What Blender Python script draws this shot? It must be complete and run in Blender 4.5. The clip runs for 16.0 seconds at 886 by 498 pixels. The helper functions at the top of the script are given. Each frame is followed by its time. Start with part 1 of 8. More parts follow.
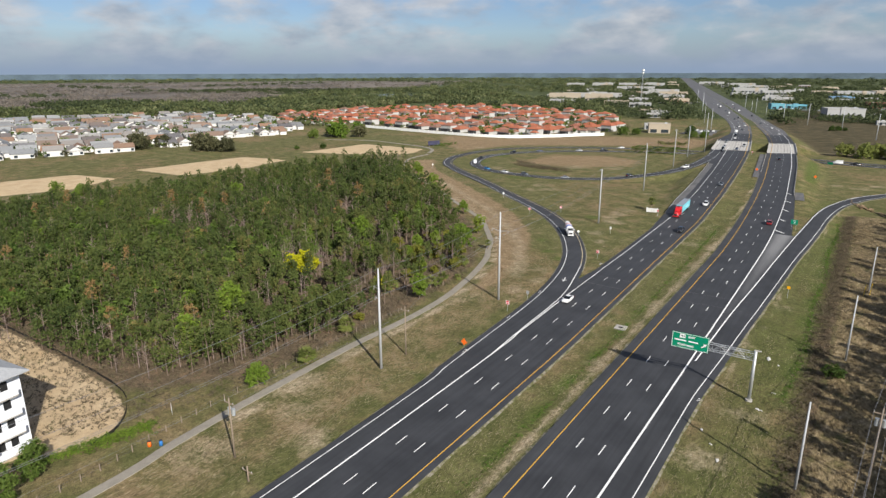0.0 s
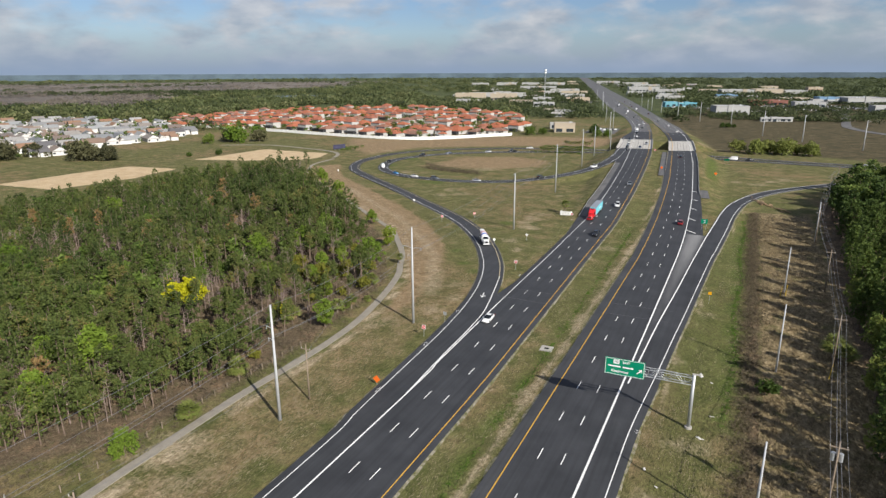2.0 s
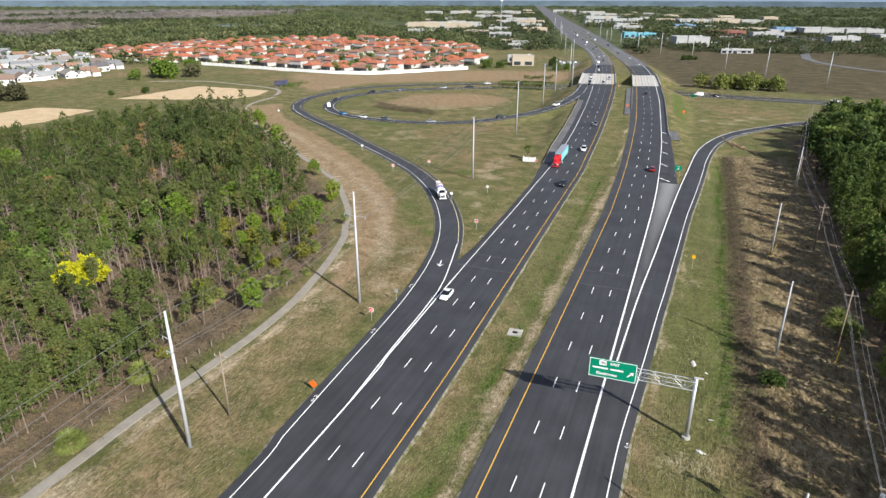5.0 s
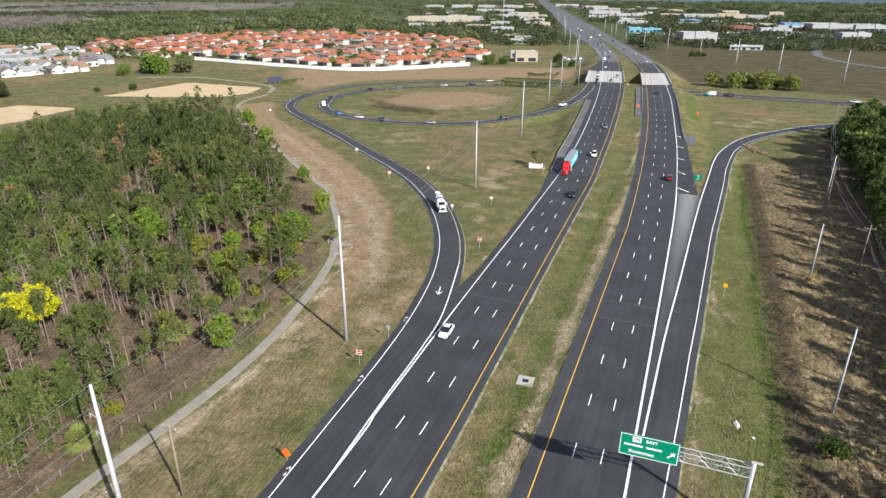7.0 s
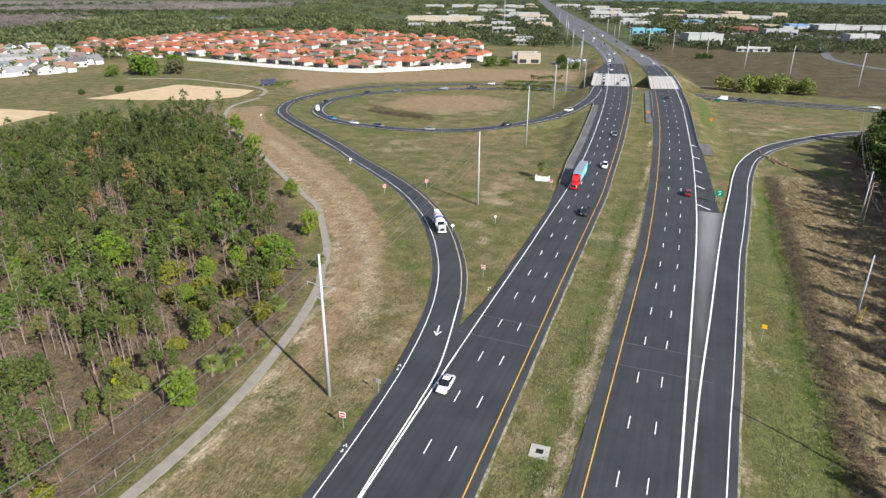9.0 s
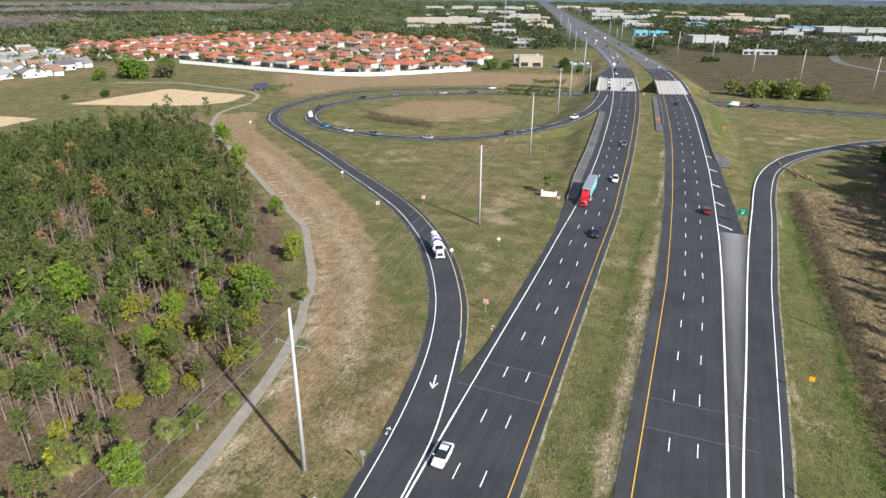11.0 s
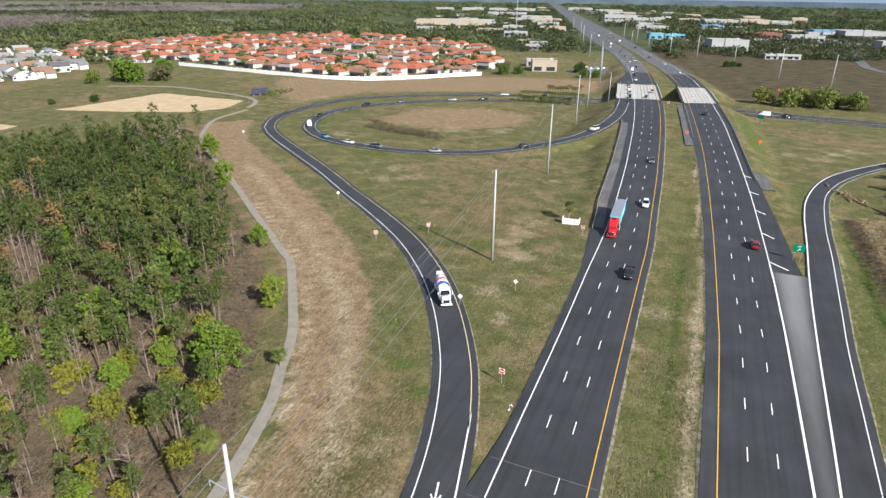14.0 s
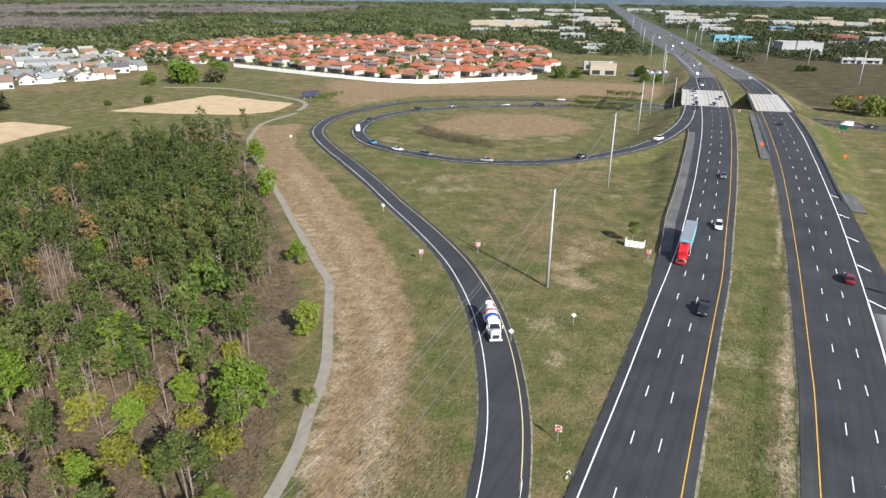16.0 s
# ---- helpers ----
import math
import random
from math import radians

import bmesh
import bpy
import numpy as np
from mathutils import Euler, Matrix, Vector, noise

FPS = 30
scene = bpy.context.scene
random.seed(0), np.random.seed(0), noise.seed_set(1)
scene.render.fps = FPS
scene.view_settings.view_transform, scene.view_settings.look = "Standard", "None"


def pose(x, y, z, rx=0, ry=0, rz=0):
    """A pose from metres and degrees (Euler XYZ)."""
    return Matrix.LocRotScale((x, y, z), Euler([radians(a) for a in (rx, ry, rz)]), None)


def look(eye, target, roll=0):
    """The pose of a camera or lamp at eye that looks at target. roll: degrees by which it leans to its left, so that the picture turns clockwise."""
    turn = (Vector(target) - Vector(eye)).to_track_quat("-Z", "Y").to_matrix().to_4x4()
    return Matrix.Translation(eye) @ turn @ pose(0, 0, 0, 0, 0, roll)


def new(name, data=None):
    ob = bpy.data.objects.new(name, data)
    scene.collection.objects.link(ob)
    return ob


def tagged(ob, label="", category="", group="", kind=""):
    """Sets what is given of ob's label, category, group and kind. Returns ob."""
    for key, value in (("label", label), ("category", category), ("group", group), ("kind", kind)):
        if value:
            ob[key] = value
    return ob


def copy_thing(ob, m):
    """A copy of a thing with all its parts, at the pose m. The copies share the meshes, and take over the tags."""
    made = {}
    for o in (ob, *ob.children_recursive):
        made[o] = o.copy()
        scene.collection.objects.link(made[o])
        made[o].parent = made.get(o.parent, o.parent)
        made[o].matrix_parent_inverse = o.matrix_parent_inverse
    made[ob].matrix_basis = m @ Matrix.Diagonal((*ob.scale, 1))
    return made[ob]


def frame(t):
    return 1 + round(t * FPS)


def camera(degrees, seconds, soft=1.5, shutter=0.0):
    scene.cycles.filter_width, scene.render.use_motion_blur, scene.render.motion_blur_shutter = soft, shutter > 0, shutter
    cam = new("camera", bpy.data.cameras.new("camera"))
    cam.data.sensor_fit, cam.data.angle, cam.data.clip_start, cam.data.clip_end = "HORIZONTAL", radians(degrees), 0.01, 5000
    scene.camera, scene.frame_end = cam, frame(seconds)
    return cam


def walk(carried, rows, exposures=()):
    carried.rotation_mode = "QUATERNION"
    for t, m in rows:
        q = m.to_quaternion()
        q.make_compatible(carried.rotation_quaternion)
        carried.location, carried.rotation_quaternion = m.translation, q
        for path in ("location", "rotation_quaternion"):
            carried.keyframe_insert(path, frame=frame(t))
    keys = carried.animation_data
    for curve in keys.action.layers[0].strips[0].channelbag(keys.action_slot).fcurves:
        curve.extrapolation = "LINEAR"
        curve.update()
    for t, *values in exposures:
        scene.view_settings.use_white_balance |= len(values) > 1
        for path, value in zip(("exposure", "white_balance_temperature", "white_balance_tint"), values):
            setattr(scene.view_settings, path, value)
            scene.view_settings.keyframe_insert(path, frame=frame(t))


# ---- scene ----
cam = camera(71.1, 16.0, 1.4)
PATH = [
    (0, (31.364, -133.512, 58.054), (30.277, -131.928, 57.499), -0.1),
    (0.5, (29.32, -130.139, 58.021), (28.268, -128.53, 57.468), -0.2),
    (1, (27.322, -126.712, 58.014), (26.331, -125.066, 57.459), -0.2),
    (1.5, (25.413, -123.141, 58.04), (24.493, -121.454, 57.484), -0.2),
    (2, (23.622, -119.332, 58.055), (22.777, -117.607, 57.5), -0.2),
    (2.5, (21.973, -115.587, 58.042), (21.194, -113.831, 57.487), -0.2),
    (3, (20.46, -112.043, 58.009), (19.723, -110.269, 57.454), -0.2),
    (3.5, (19.059, -108.747, 57.949), (18.346, -106.975, 57.355), -0.0),
    (4, (17.739, -105.458, 57.908), (17.038, -103.713, 57.228), 0.0),
    (4.2, (17.171, -104.01, 57.901), (16.475, -102.274, 57.191), -0.0),
    (6.3, (10.657, -87.07, 57.719), (9.966, -85.357, 56.952), 0.2),
    (6.5, (10.021, -85.46, 57.713), (9.331, -83.746, 56.947), 0.2),
    (7, (8.398, -81.478, 57.665), (7.709, -79.765, 56.896), 0.3),
    (7.5, (6.783, -77.451, 57.616), (6.095, -75.737, 56.848), 0.3),
    (8, (5.201, -73.483, 57.553), (4.513, -71.769, 56.783), 0.4),
    (8.5, (3.637, -69.614, 57.475), (2.95, -67.9, 56.705), 0.4),
    (9, (2.071, -65.813, 57.447), (1.384, -64.1, 56.677), 0.5),
    (9.2, (1.48, -64.306, 57.436), (0.794, -62.591, 56.67), 0.3),
    (11.5, (-4.931, -47.183, 57.047), (-5.618, -45.468, 56.281), 0.6),
    (12, (-6.238, -43.714, 56.974), (-6.925, -41.999, 56.208), 0.5),
    (12.5, (-7.628, -40.153, 56.88), (-8.316, -38.438, 56.114), 0.5),
    (13, (-9.237, -36.159, 56.842), (-9.924, -34.443, 56.079), 0.6),
    (13.5, (-10.871, -32.169, 56.791), (-11.56, -30.453, 56.028), 0.6),
    (14, (-12.437, -28.569, 56.729), (-13.148, -26.863, 55.966), 0.8),
    (14.5, (-13.707, -25.66, 56.642), (-14.462, -23.973, 55.879), 0.7),
    (15, (-14.889, -23.128, 56.549), (-15.691, -21.463, 55.784), 0.6),
    (15.5, (-16.29, -20.241, 56.555), (-17.123, -18.591, 55.791), 0.6),
    (16, (-17.959, -17.065, 56.6), (-18.811, -15.423, 55.838), 0.6),
]
walk(cam, [(t, look(eye, target, roll)) for t, eye, target, roll in PATH],
     exposures=[(0, 0.58, 6500, 10), (3, 0.63, 6500, 10), (4.2, 0.83, 6400, 10), (6.5, 0.96, 6250, 10), (16, 0.92, 6250, 10)])

# ---- light ----
SHADOW_AZ, SUN_EL = radians(150.5), radians(32)
TO_SUN = Vector((-math.cos(SHADOW_AZ) * math.cos(SUN_EL), -math.sin(SHADOW_AZ) * math.cos(SUN_EL), math.sin(SUN_EL)))
sun = new("sun", bpy.data.lights.new("sun", "SUN"))
sun.data.energy, sun.data.angle, sun.data.color = 4.6, radians(0.53), (1.0, 0.95, 0.87)
sun.matrix_world = look((0, 0, 400), Vector((0, 0, 400)) - TO_SUN)

world = bpy.data.worlds.new("sky")
scene.world = world
world.use_nodes = True
wn, wl = world.node_tree.nodes, world.node_tree.links
wn.clear()
w_out, w_bg = wn.new("ShaderNodeOutputWorld"), wn.new("ShaderNodeBackground")
w_sky = wn.new("ShaderNodeTexSky")
w_sky.sky_type, w_sky.sun_disc = "NISHITA", False
w_sky.sun_elevation, w_sky.sun_rotation = SUN_EL, math.atan2(TO_SUN.x, TO_SUN.y)
w_sky.air_density, w_sky.dust_density, w_sky.ozone_density = 1.0, 0.4, 2.0
# broken cumulus: noise on the sky's direction
w_co, w_sep = wn.new("ShaderNodeTexCoord"), wn.new("ShaderNodeSeparateXYZ")
wl.new(w_co.outputs["Generated"], w_sep.inputs[0])


def wmath(op, a, b):
    n = wn.new("ShaderNodeMath")
    n.operation = op
    for i, v in enumerate((a, b)):
        if isinstance(v, (int, float)):
            n.inputs[i].default_value = v
        else:
            wl.new(v, n.inputs[i])
    return n.outputs[0]


w_n1 = wn.new("ShaderNodeTexNoise")
w_n1.inputs["Scale"].default_value, w_n1.inputs["Detail"].default_value, w_n1.inputs["Roughness"].default_value = 1.0, 7.0, 0.52
w_map = wn.new("ShaderNodeMapping")
w_map.inputs["Scale"].default_value = (10.0, 10.0, 25.0)
wl.new(w_co.outputs["Generated"], w_map.inputs[0])
wl.new(w_map.outputs[0], w_n1.inputs["Vector"])
w_ramp = wn.new("ShaderNodeValToRGB")
w_ramp.color_ramp.elements[0].position, w_ramp.color_ramp.elements[1].position = 0.40, 0.60
wl.new(w_n1.outputs["Fac"], w_ramp.inputs[0])
w_mix = wn.new("ShaderNodeMixRGB")
wl.new(wmath("MULTIPLY", w_ramp.outputs[0], 0.8), w_mix.inputs[0])
w_tint = wn.new("ShaderNodeMixRGB")
w_tint.blend_type = "MULTIPLY"
w_tint.inputs[0].default_value = 1.0
wl.new(w_sky.outputs[0], w_tint.inputs[1])
w_tint.inputs[2].default_value = (0.66, 0.75, 0.97, 1)
wl.new(w_tint.outputs[0], w_mix.inputs[1])
w_n2 = wn.new("ShaderNodeTexNoise")
w_n2.inputs["Scale"].default_value, w_n2.inputs["Detail"].default_value = 1.7, 5.0
wl.new(w_map.outputs[0], w_n2.inputs["Vector"])
w_body = wn.new("ShaderNodeValToRGB")
w_body.color_ramp.elements[0].position, w_body.color_ramp.elements[0].color = 0.36, (0.0, 0.0, 0.0, 1)
w_body.color_ramp.elements[1].position = 0.66
wl.new(w_n2.outputs["Fac"], w_body.inputs[0])
w_cloud = wn.new("ShaderNodeMixRGB")
wl.new(w_body.outputs[0], w_cloud.inputs[0])
w_cloud.inputs[1].default_value, w_cloud.inputs[2].default_value = (4.0, 4.5, 5.3, 1), (6.9, 6.9, 7.1, 1)
wl.new(w_cloud.outputs[0], w_mix.inputs[2])
# a grey-blue haze low over the horizon
w_haze = wn.new("ShaderNodeMixRGB")
w_low = wn.new("ShaderNodeMapRange")
w_low.inputs[1].default_value, w_low.inputs[2].default_value, w_low.inputs[3].default_value, w_low.inputs[4].default_value = 0.0, 0.055, 0.92, 0.0
wl.new(w_sep.outputs["Z"], w_low.inputs[0])
wl.new(w_low.outputs[0], w_haze.inputs[0])
wl.new(w_mix.outputs[0], w_haze.inputs[1])
w_haze.inputs[2].default_value = (3.0, 3.95, 5.5, 1)
wl.new(w_haze.outputs[0], w_bg.inputs[0])
w_bg.inputs[1].default_value = 0.06
wl.new(w_bg.outputs[0], w_out.inputs[0])


# ---- materials ----
class Nodes:
    """A small writer of node materials."""

    def __init__(self, name, rough=0.9, metal=0.0, spec=0.3):
        self.mat = bpy.data.materials.new(name)
        self.mat.use_nodes = True
        self.n, self.l = self.mat.node_tree.nodes, self.mat.node_tree.links
        self.bsdf = self.n["Principled BSDF"]
        self.bsdf.inputs["Roughness"].default_value = rough
        self.bsdf.inputs["Metallic"].default_value = metal
        self.bsdf.inputs["Specular IOR Level"].default_value = spec

    def put(self, sock, v):
        if isinstance(v, (int, float)):
            sock.default_value = v
        elif isinstance(v, tuple):
            sock.default_value = (*v, 1) if len(v) == 3 else v
        else:
            self.l.new(v, sock)

    def math(self, op, a, b=0.0, clamp=False):
        n = self.n.new("ShaderNodeMath")
        n.operation, n.use_clamp = op, clamp
        self.put(n.inputs[0], a), self.put(n.inputs[1], b)
        return n.outputs[0]

    def pos(self):
        return self.n.new("ShaderNodeNewGeometry").outputs["Position"]

    def noise(self, scale, detail=4.0, rough=0.55, vec=None, stretch=None):
        n = self.n.new("ShaderNodeTexNoise")
        n.inputs["Scale"].default_value, n.inputs["Detail"].default_value, n.inputs["Roughness"].default_value = scale, detail, rough
        v = vec or self.pos()
        if stretch:
            m = self.n.new("ShaderNodeMapping")
            m.inputs["Scale"].default_value = stretch[:3]
            if len(stretch) > 3:
                m.inputs["Rotation"].default_value = (0, 0, stretch[3])
            self.l.new(v, m.inputs[0])
            v = m.outputs[0]
        self.l.new(v, n.inputs["Vector"])
        return n.outputs["Fac"]

    def step(self, v, lo, hi):
        n = self.n.new("ShaderNodeMapRange")
        n.inputs[1].default_value, n.inputs[2].default_value = lo, hi
        self.l.new(v, n.inputs[0])
        return n.outputs[0]

    def mix(self, f, a, b, mode="MIX"):
        n = self.n.new("ShaderNodeMixRGB")
        n.blend_type = mode
        self.put(n.inputs[0], f), self.put(n.inputs[1], a), self.put(n.inputs[2], b)
        return n.outputs[0]

    def attr(self, name):
        n = self.n.new("ShaderNodeAttribute")
        n.attribute_name = name
        return n.outputs["Fac"]

    def island(self):
        return self.n.new("ShaderNodeNewGeometry").outputs["Random Per Island"]

    def rand(self):
        return self.n.new("ShaderNodeObjectInfo").outputs["Random"]

    def ramp(self, f, *stops):
        n = self.n.new("ShaderNodeValToRGB")
        e = n.color_ramp.elements
        while len(e) < len(stops):
            e.new(0.5)
        for s, (p, c) in zip(e, stops):
            s.position, s.color = p, (*c, 1)
        self.l.new(f, n.inputs[0])
        return n.outputs[0]

    def bump(self, h, dist=0.05, strength=0.6):
        b = self.n.new("ShaderNodeBump")
        b.inputs["Strength"].default_value, b.inputs["Distance"].default_value = strength, dist
        self.l.new(h, b.inputs["Height"])
        self.l.new(b.outputs[0], self.bsdf.inputs["Normal"])

    def color(self, c):
        self.put(self.bsdf.inputs["Base Color"], c)
        return self.mat


def plain(name, c, rough=0.6, metal=0.0, spec=0.3, vary=0.15, scale=3.0):
    """A surface of one colour with soft dirt and weathering."""
    m = Nodes(name, rough, metal, spec)
    f = m.noise(scale, 5)
    g = m.noise(scale * 9, 3)
    k = m.math("ADD", m.math("MULTIPLY", f, 0.7), m.math("MULTIPLY", g, 0.3))
    lo, hi = tuple(v * (1 - vary) for v in c), tuple(min(1, v * (1 + vary * 0.6)) for v in c)
    return m.color(m.ramp(k, (0.35, lo), (0.65, hi)))


def ground_material():
    m = Nodes("ground_cover", 0.95, spec=0.15)
    big, mid, fine = m.noise(0.02, 5), m.noise(0.16, 6, 0.62), m.noise(1.7, 6, 0.7)
    blade = m.noise(6.0, 3, 0.7)
    grass = m.ramp(mid, (0.3, (0.072, 0.081, 0.025)), (0.5, (0.112, 0.110, 0.041)), (0.72, (0.180, 0.153, 0.075)))
    dry = m.ramp(m.noise(0.35, 6, 0.65), (0.3, (0.145, 0.100, 0.052)), (0.55, (0.225, 0.155, 0.086)), (0.75, (0.32, 0.232, 0.14)))
    lush = m.ramp(fine, (0.3, (0.058, 0.080, 0.018)), (0.7, (0.105, 0.122, 0.034)))
    bare = m.ramp(m.noise(1.9, 8, 0.78, stretch=(1.3, 0.45, 1, radians(6))), (0.35, (0.20, 0.15, 0.09)), (0.5, (0.33, 0.265, 0.175)), (0.65, (0.50, 0.42, 0.30)))
    litter = m.ramp(mid, (0.3, (0.080, 0.062, 0.041)), (0.52, (0.140, 0.104, 0.066)), (0.75, (0.225, 0.148, 0.090)))
    sand = m.ramp(mid, (0.3, (0.43, 0.315, 0.185)), (0.7, (0.54, 0.42, 0.27)))
    swamp = m.ramp(m.noise(0.0035, 8, 0.7), (0.36, (0.065, 0.062, 0.064)), (0.45, (0.130, 0.114, 0.100)), (0.6, (0.190, 0.165, 0.140)), (0.74, (0.10, 0.105, 0.06)))

    def mask(name, soft=0.35):
        a = m.attr(name)
        k = m.math("ADD", a, m.math("MULTIPLY", m.math("SUBTRACT", m.math("ADD", m.math("MULTIPLY", mid, 0.6), m.math("MULTIPLY", fine, 0.4)), 0.5), 1.1))
        return m.step(k, 0.5 - soft / 2, 0.5 + soft / 2)

    c = m.mix(m.math("MULTIPLY", m.step(m.math("ADD", big, m.math("MULTIPLY", m.math("SUBTRACT", mid, 0.5), 0.5)), 0.47, 0.7), 0.7), grass, dry)
    straw = m.noise(2.2, 8, 0.76, stretch=(2.2, 0.22, 1, radians(5)))
    dry = m.mix(m.math("MULTIPLY", m.step(straw, 0.5, 0.64), 0.75), dry, (0.42, 0.335, 0.215))
    c = m.mix(m.math("MULTIPLY", m.step(straw, 0.56, 0.7), 0.35), c, (0.30, 0.25, 0.15))
    c = m.mix(mask("lush"), c, lush)
    c = m.mix(mask("dry"), c, dry)
    c = m.mix(mask("bare", 0.3), c, bare)
    c = m.mix(mask("wood", 0.3), c, litter)
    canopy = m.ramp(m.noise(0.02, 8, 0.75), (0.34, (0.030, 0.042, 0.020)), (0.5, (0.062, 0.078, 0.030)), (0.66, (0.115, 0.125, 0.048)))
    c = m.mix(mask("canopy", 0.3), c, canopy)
    c = m.mix(mask("swamp", 0.3), c, swamp)
    c = m.mix(mask("sand", 0.15), c, sand)
    heath = m.ramp(m.noise(0.09, 8, 0.7), (0.34, (0.040, 0.038, 0.019)), (0.5, (0.075, 0.062, 0.032)), (0.66, (0.125, 0.098, 0.055)))
    c = m.mix(mask("heath", 0.4), c, heath)
    cut = m.ramp(m.noise(1.3, 8, 0.72, stretch=(1.0, 0.4, 1, radians(12))), (0.36, (0.082, 0.062, 0.037)), (0.47, (0.165, 0.128, 0.066)), (0.57, (0.275, 0.212, 0.122)), (0.7, (0.44, 0.35, 0.215)))
    cut = m.mix(m.step(mid, 0.55, 0.7), cut, m.ramp(fine, (0.3, (0.07, 0.075, 0.022)), (0.7, (0.17, 0.15, 0.06))))
    c = m.mix(mask("cut", 0.3), c, cut)
    fleck = m.math("MULTIPLY", m.step(m.noise(4.5, 8, 0.8, stretch=(1.0, 0.45, 1, radians(-20))), 0.57, 0.66), m.step(m.noise(0.11, 5, 0.6), 0.44, 0.6))
    c = m.mix(m.math("MULTIPLY", fleck, m.math("SUBTRACT", 0.6, m.math("MULTIPLY", m.attr("sand"), 0.6))), c, (0.44, 0.38, 0.25))
    speck = m.noise(2.6, 8, 0.8)
    stalk = m.noise(3.4, 6, 0.72, stretch=(1.0, 0.3, 1, radians(-6)))
    tuft, grain = m.noise(0.5, 8, 0.8), m.noise(11.0, 3, 0.75)
    shade = m.math("ADD", m.math("ADD", m.math("MULTIPLY", fine, 1.0), m.math("MULTIPLY", stalk, 1.5)), m.math("ADD", m.math("MULTIPLY", blade, 2.0), m.math("MULTIPLY", speck, 1.6)))
    shade = m.math("ADD", shade, m.math("ADD", m.math("MULTIPLY", tuft, 1.2), m.math("MULTIPLY", grain, 1.6)))
    shade = m.math("MAXIMUM", m.math("SUBTRACT", shade, 3.48), 0.15)
    shade = m.mix(m.math("MULTIPLY", m.attr("sand"), 0.75), shade, (1.0, 1.0, 1.0))
    c = m.mix(1.0, c, shade, "MULTIPLY")
    m.bump(m.math("ADD", fine, m.math("MULTIPLY", blade, 0.5)), 0.25, 0.7)
    return m.color(c)


def asphalt_material(name, tone, worn):
    m = Nodes(name, 0.72, spec=0.4)
    grain, patch = m.noise(9.0, 4, 0.7), m.noise(0.12, 5, 0.6)
    streak = m.noise(1.0, 4, 0.6, stretch=(1.1, 0.03, 1))
    c = m.ramp(patch, (0.3, tuple(v * 0.82 for v in tone)), (0.7, worn))
    c = m.mix(0.8, c, m.ramp(streak, (0.32, (0.7, 0.7, 0.7)), (0.5, (0.95, 0.95, 0.95)), (0.68, (1.12, 1.12, 1.12))), "MULTIPLY")
    c = m.mix(0.4, c, m.ramp(grain, (0.3, (0.7, 0.7, 0.7)), (0.7, (1, 1, 1))), "MULTIPLY")
    m.bump(grain, 0.01, 0.4)
    return m.color(c)


def paint_material(name, c):
    m = Nodes(name, 0.7)
    wear = m.noise(3.0, 6, 0.75)
    return m.color(m.mix(m.step(wear, 0.57, 0.72), c, tuple(v * 0.45 for v in c)))


def concrete_material(name, c, streaks=0.3):
    m = Nodes(name, 0.9)
    a, b = m.noise(0.5, 6, 0.65), m.noise(8, 4, 0.6)
    col = m.ramp(a, (0.3, tuple(v * 0.72 for v in c)), (0.7, c))
    col = m.mix(streaks, col, m.ramp(b, (0.35, (0.55, 0.53, 0.5)), (0.65, (1, 1, 1))), "MULTIPLY")
    m.bump(b, 0.01, 0.3)
    return m.color(col)


def leaf_material(name, dark, light, third=None):
    """Foliage: colour by tree (tint), by leaf (island) and slight translucency."""
    m = Nodes(name, 0.7, spec=0.25)
    t = m.math("ADD", m.math("ADD", m.math("MULTIPLY", m.attr("tint"), 0.6), m.math("MULTIPLY", m.island(), 0.35)), m.math("MULTIPLY", m.math("SUBTRACT", m.rand(), 0.4), 0.3))
    stops = [(0.1, dark), (0.62, light)] + ([(0.95, third)] if third else [])
    c = m.ramp(t, *stops)
    m.bsdf.inputs["Transmission Weight"].default_value = 0.0
    tr = m.n.new("ShaderNodeBsdfTranslucent")
    m.l.new(c, tr.inputs[0])
    mixer = m.n.new("ShaderNodeMixShader")
    mixer.inputs[0].default_value = 0.28
    m.color(c)
    m.l.new(m.bsdf.outputs[0], mixer.inputs[1]), m.l.new(tr.outputs[0], mixer.inputs[2])
    m.l.new(mixer.outputs[0], m.n["Material Output"].inputs[0])
    return m.mat


def car_paint(name, c, rough=0.3, metal=0.0):
    m = Nodes(name, rough, metal, 0.5)
    m.bsdf.inputs["Coat Weight"].default_value = 0.6
    m.bsdf.inputs["Coat Roughness"].default_value = 0.12
    d = m.noise(1.5, 4)
    return m.color(m.ramp(d, (0.35, tuple(v * 0.85 for v in c)), (0.65, c)))


GROUND = ground_material()
ASPHALT = asphalt_material("asphalt", (0.0365, 0.0385, 0.043), (0.0505, 0.0528, 0.058))
ASPHALT_NEW = asphalt_material("asphalt_fresh", (0.036, 0.0378, 0.042), (0.051, 0.0532, 0.058))
ASPHALT_OLD = asphalt_material("asphalt_worn", (0.11, 0.11, 0.11), (0.17, 0.165, 0.16))


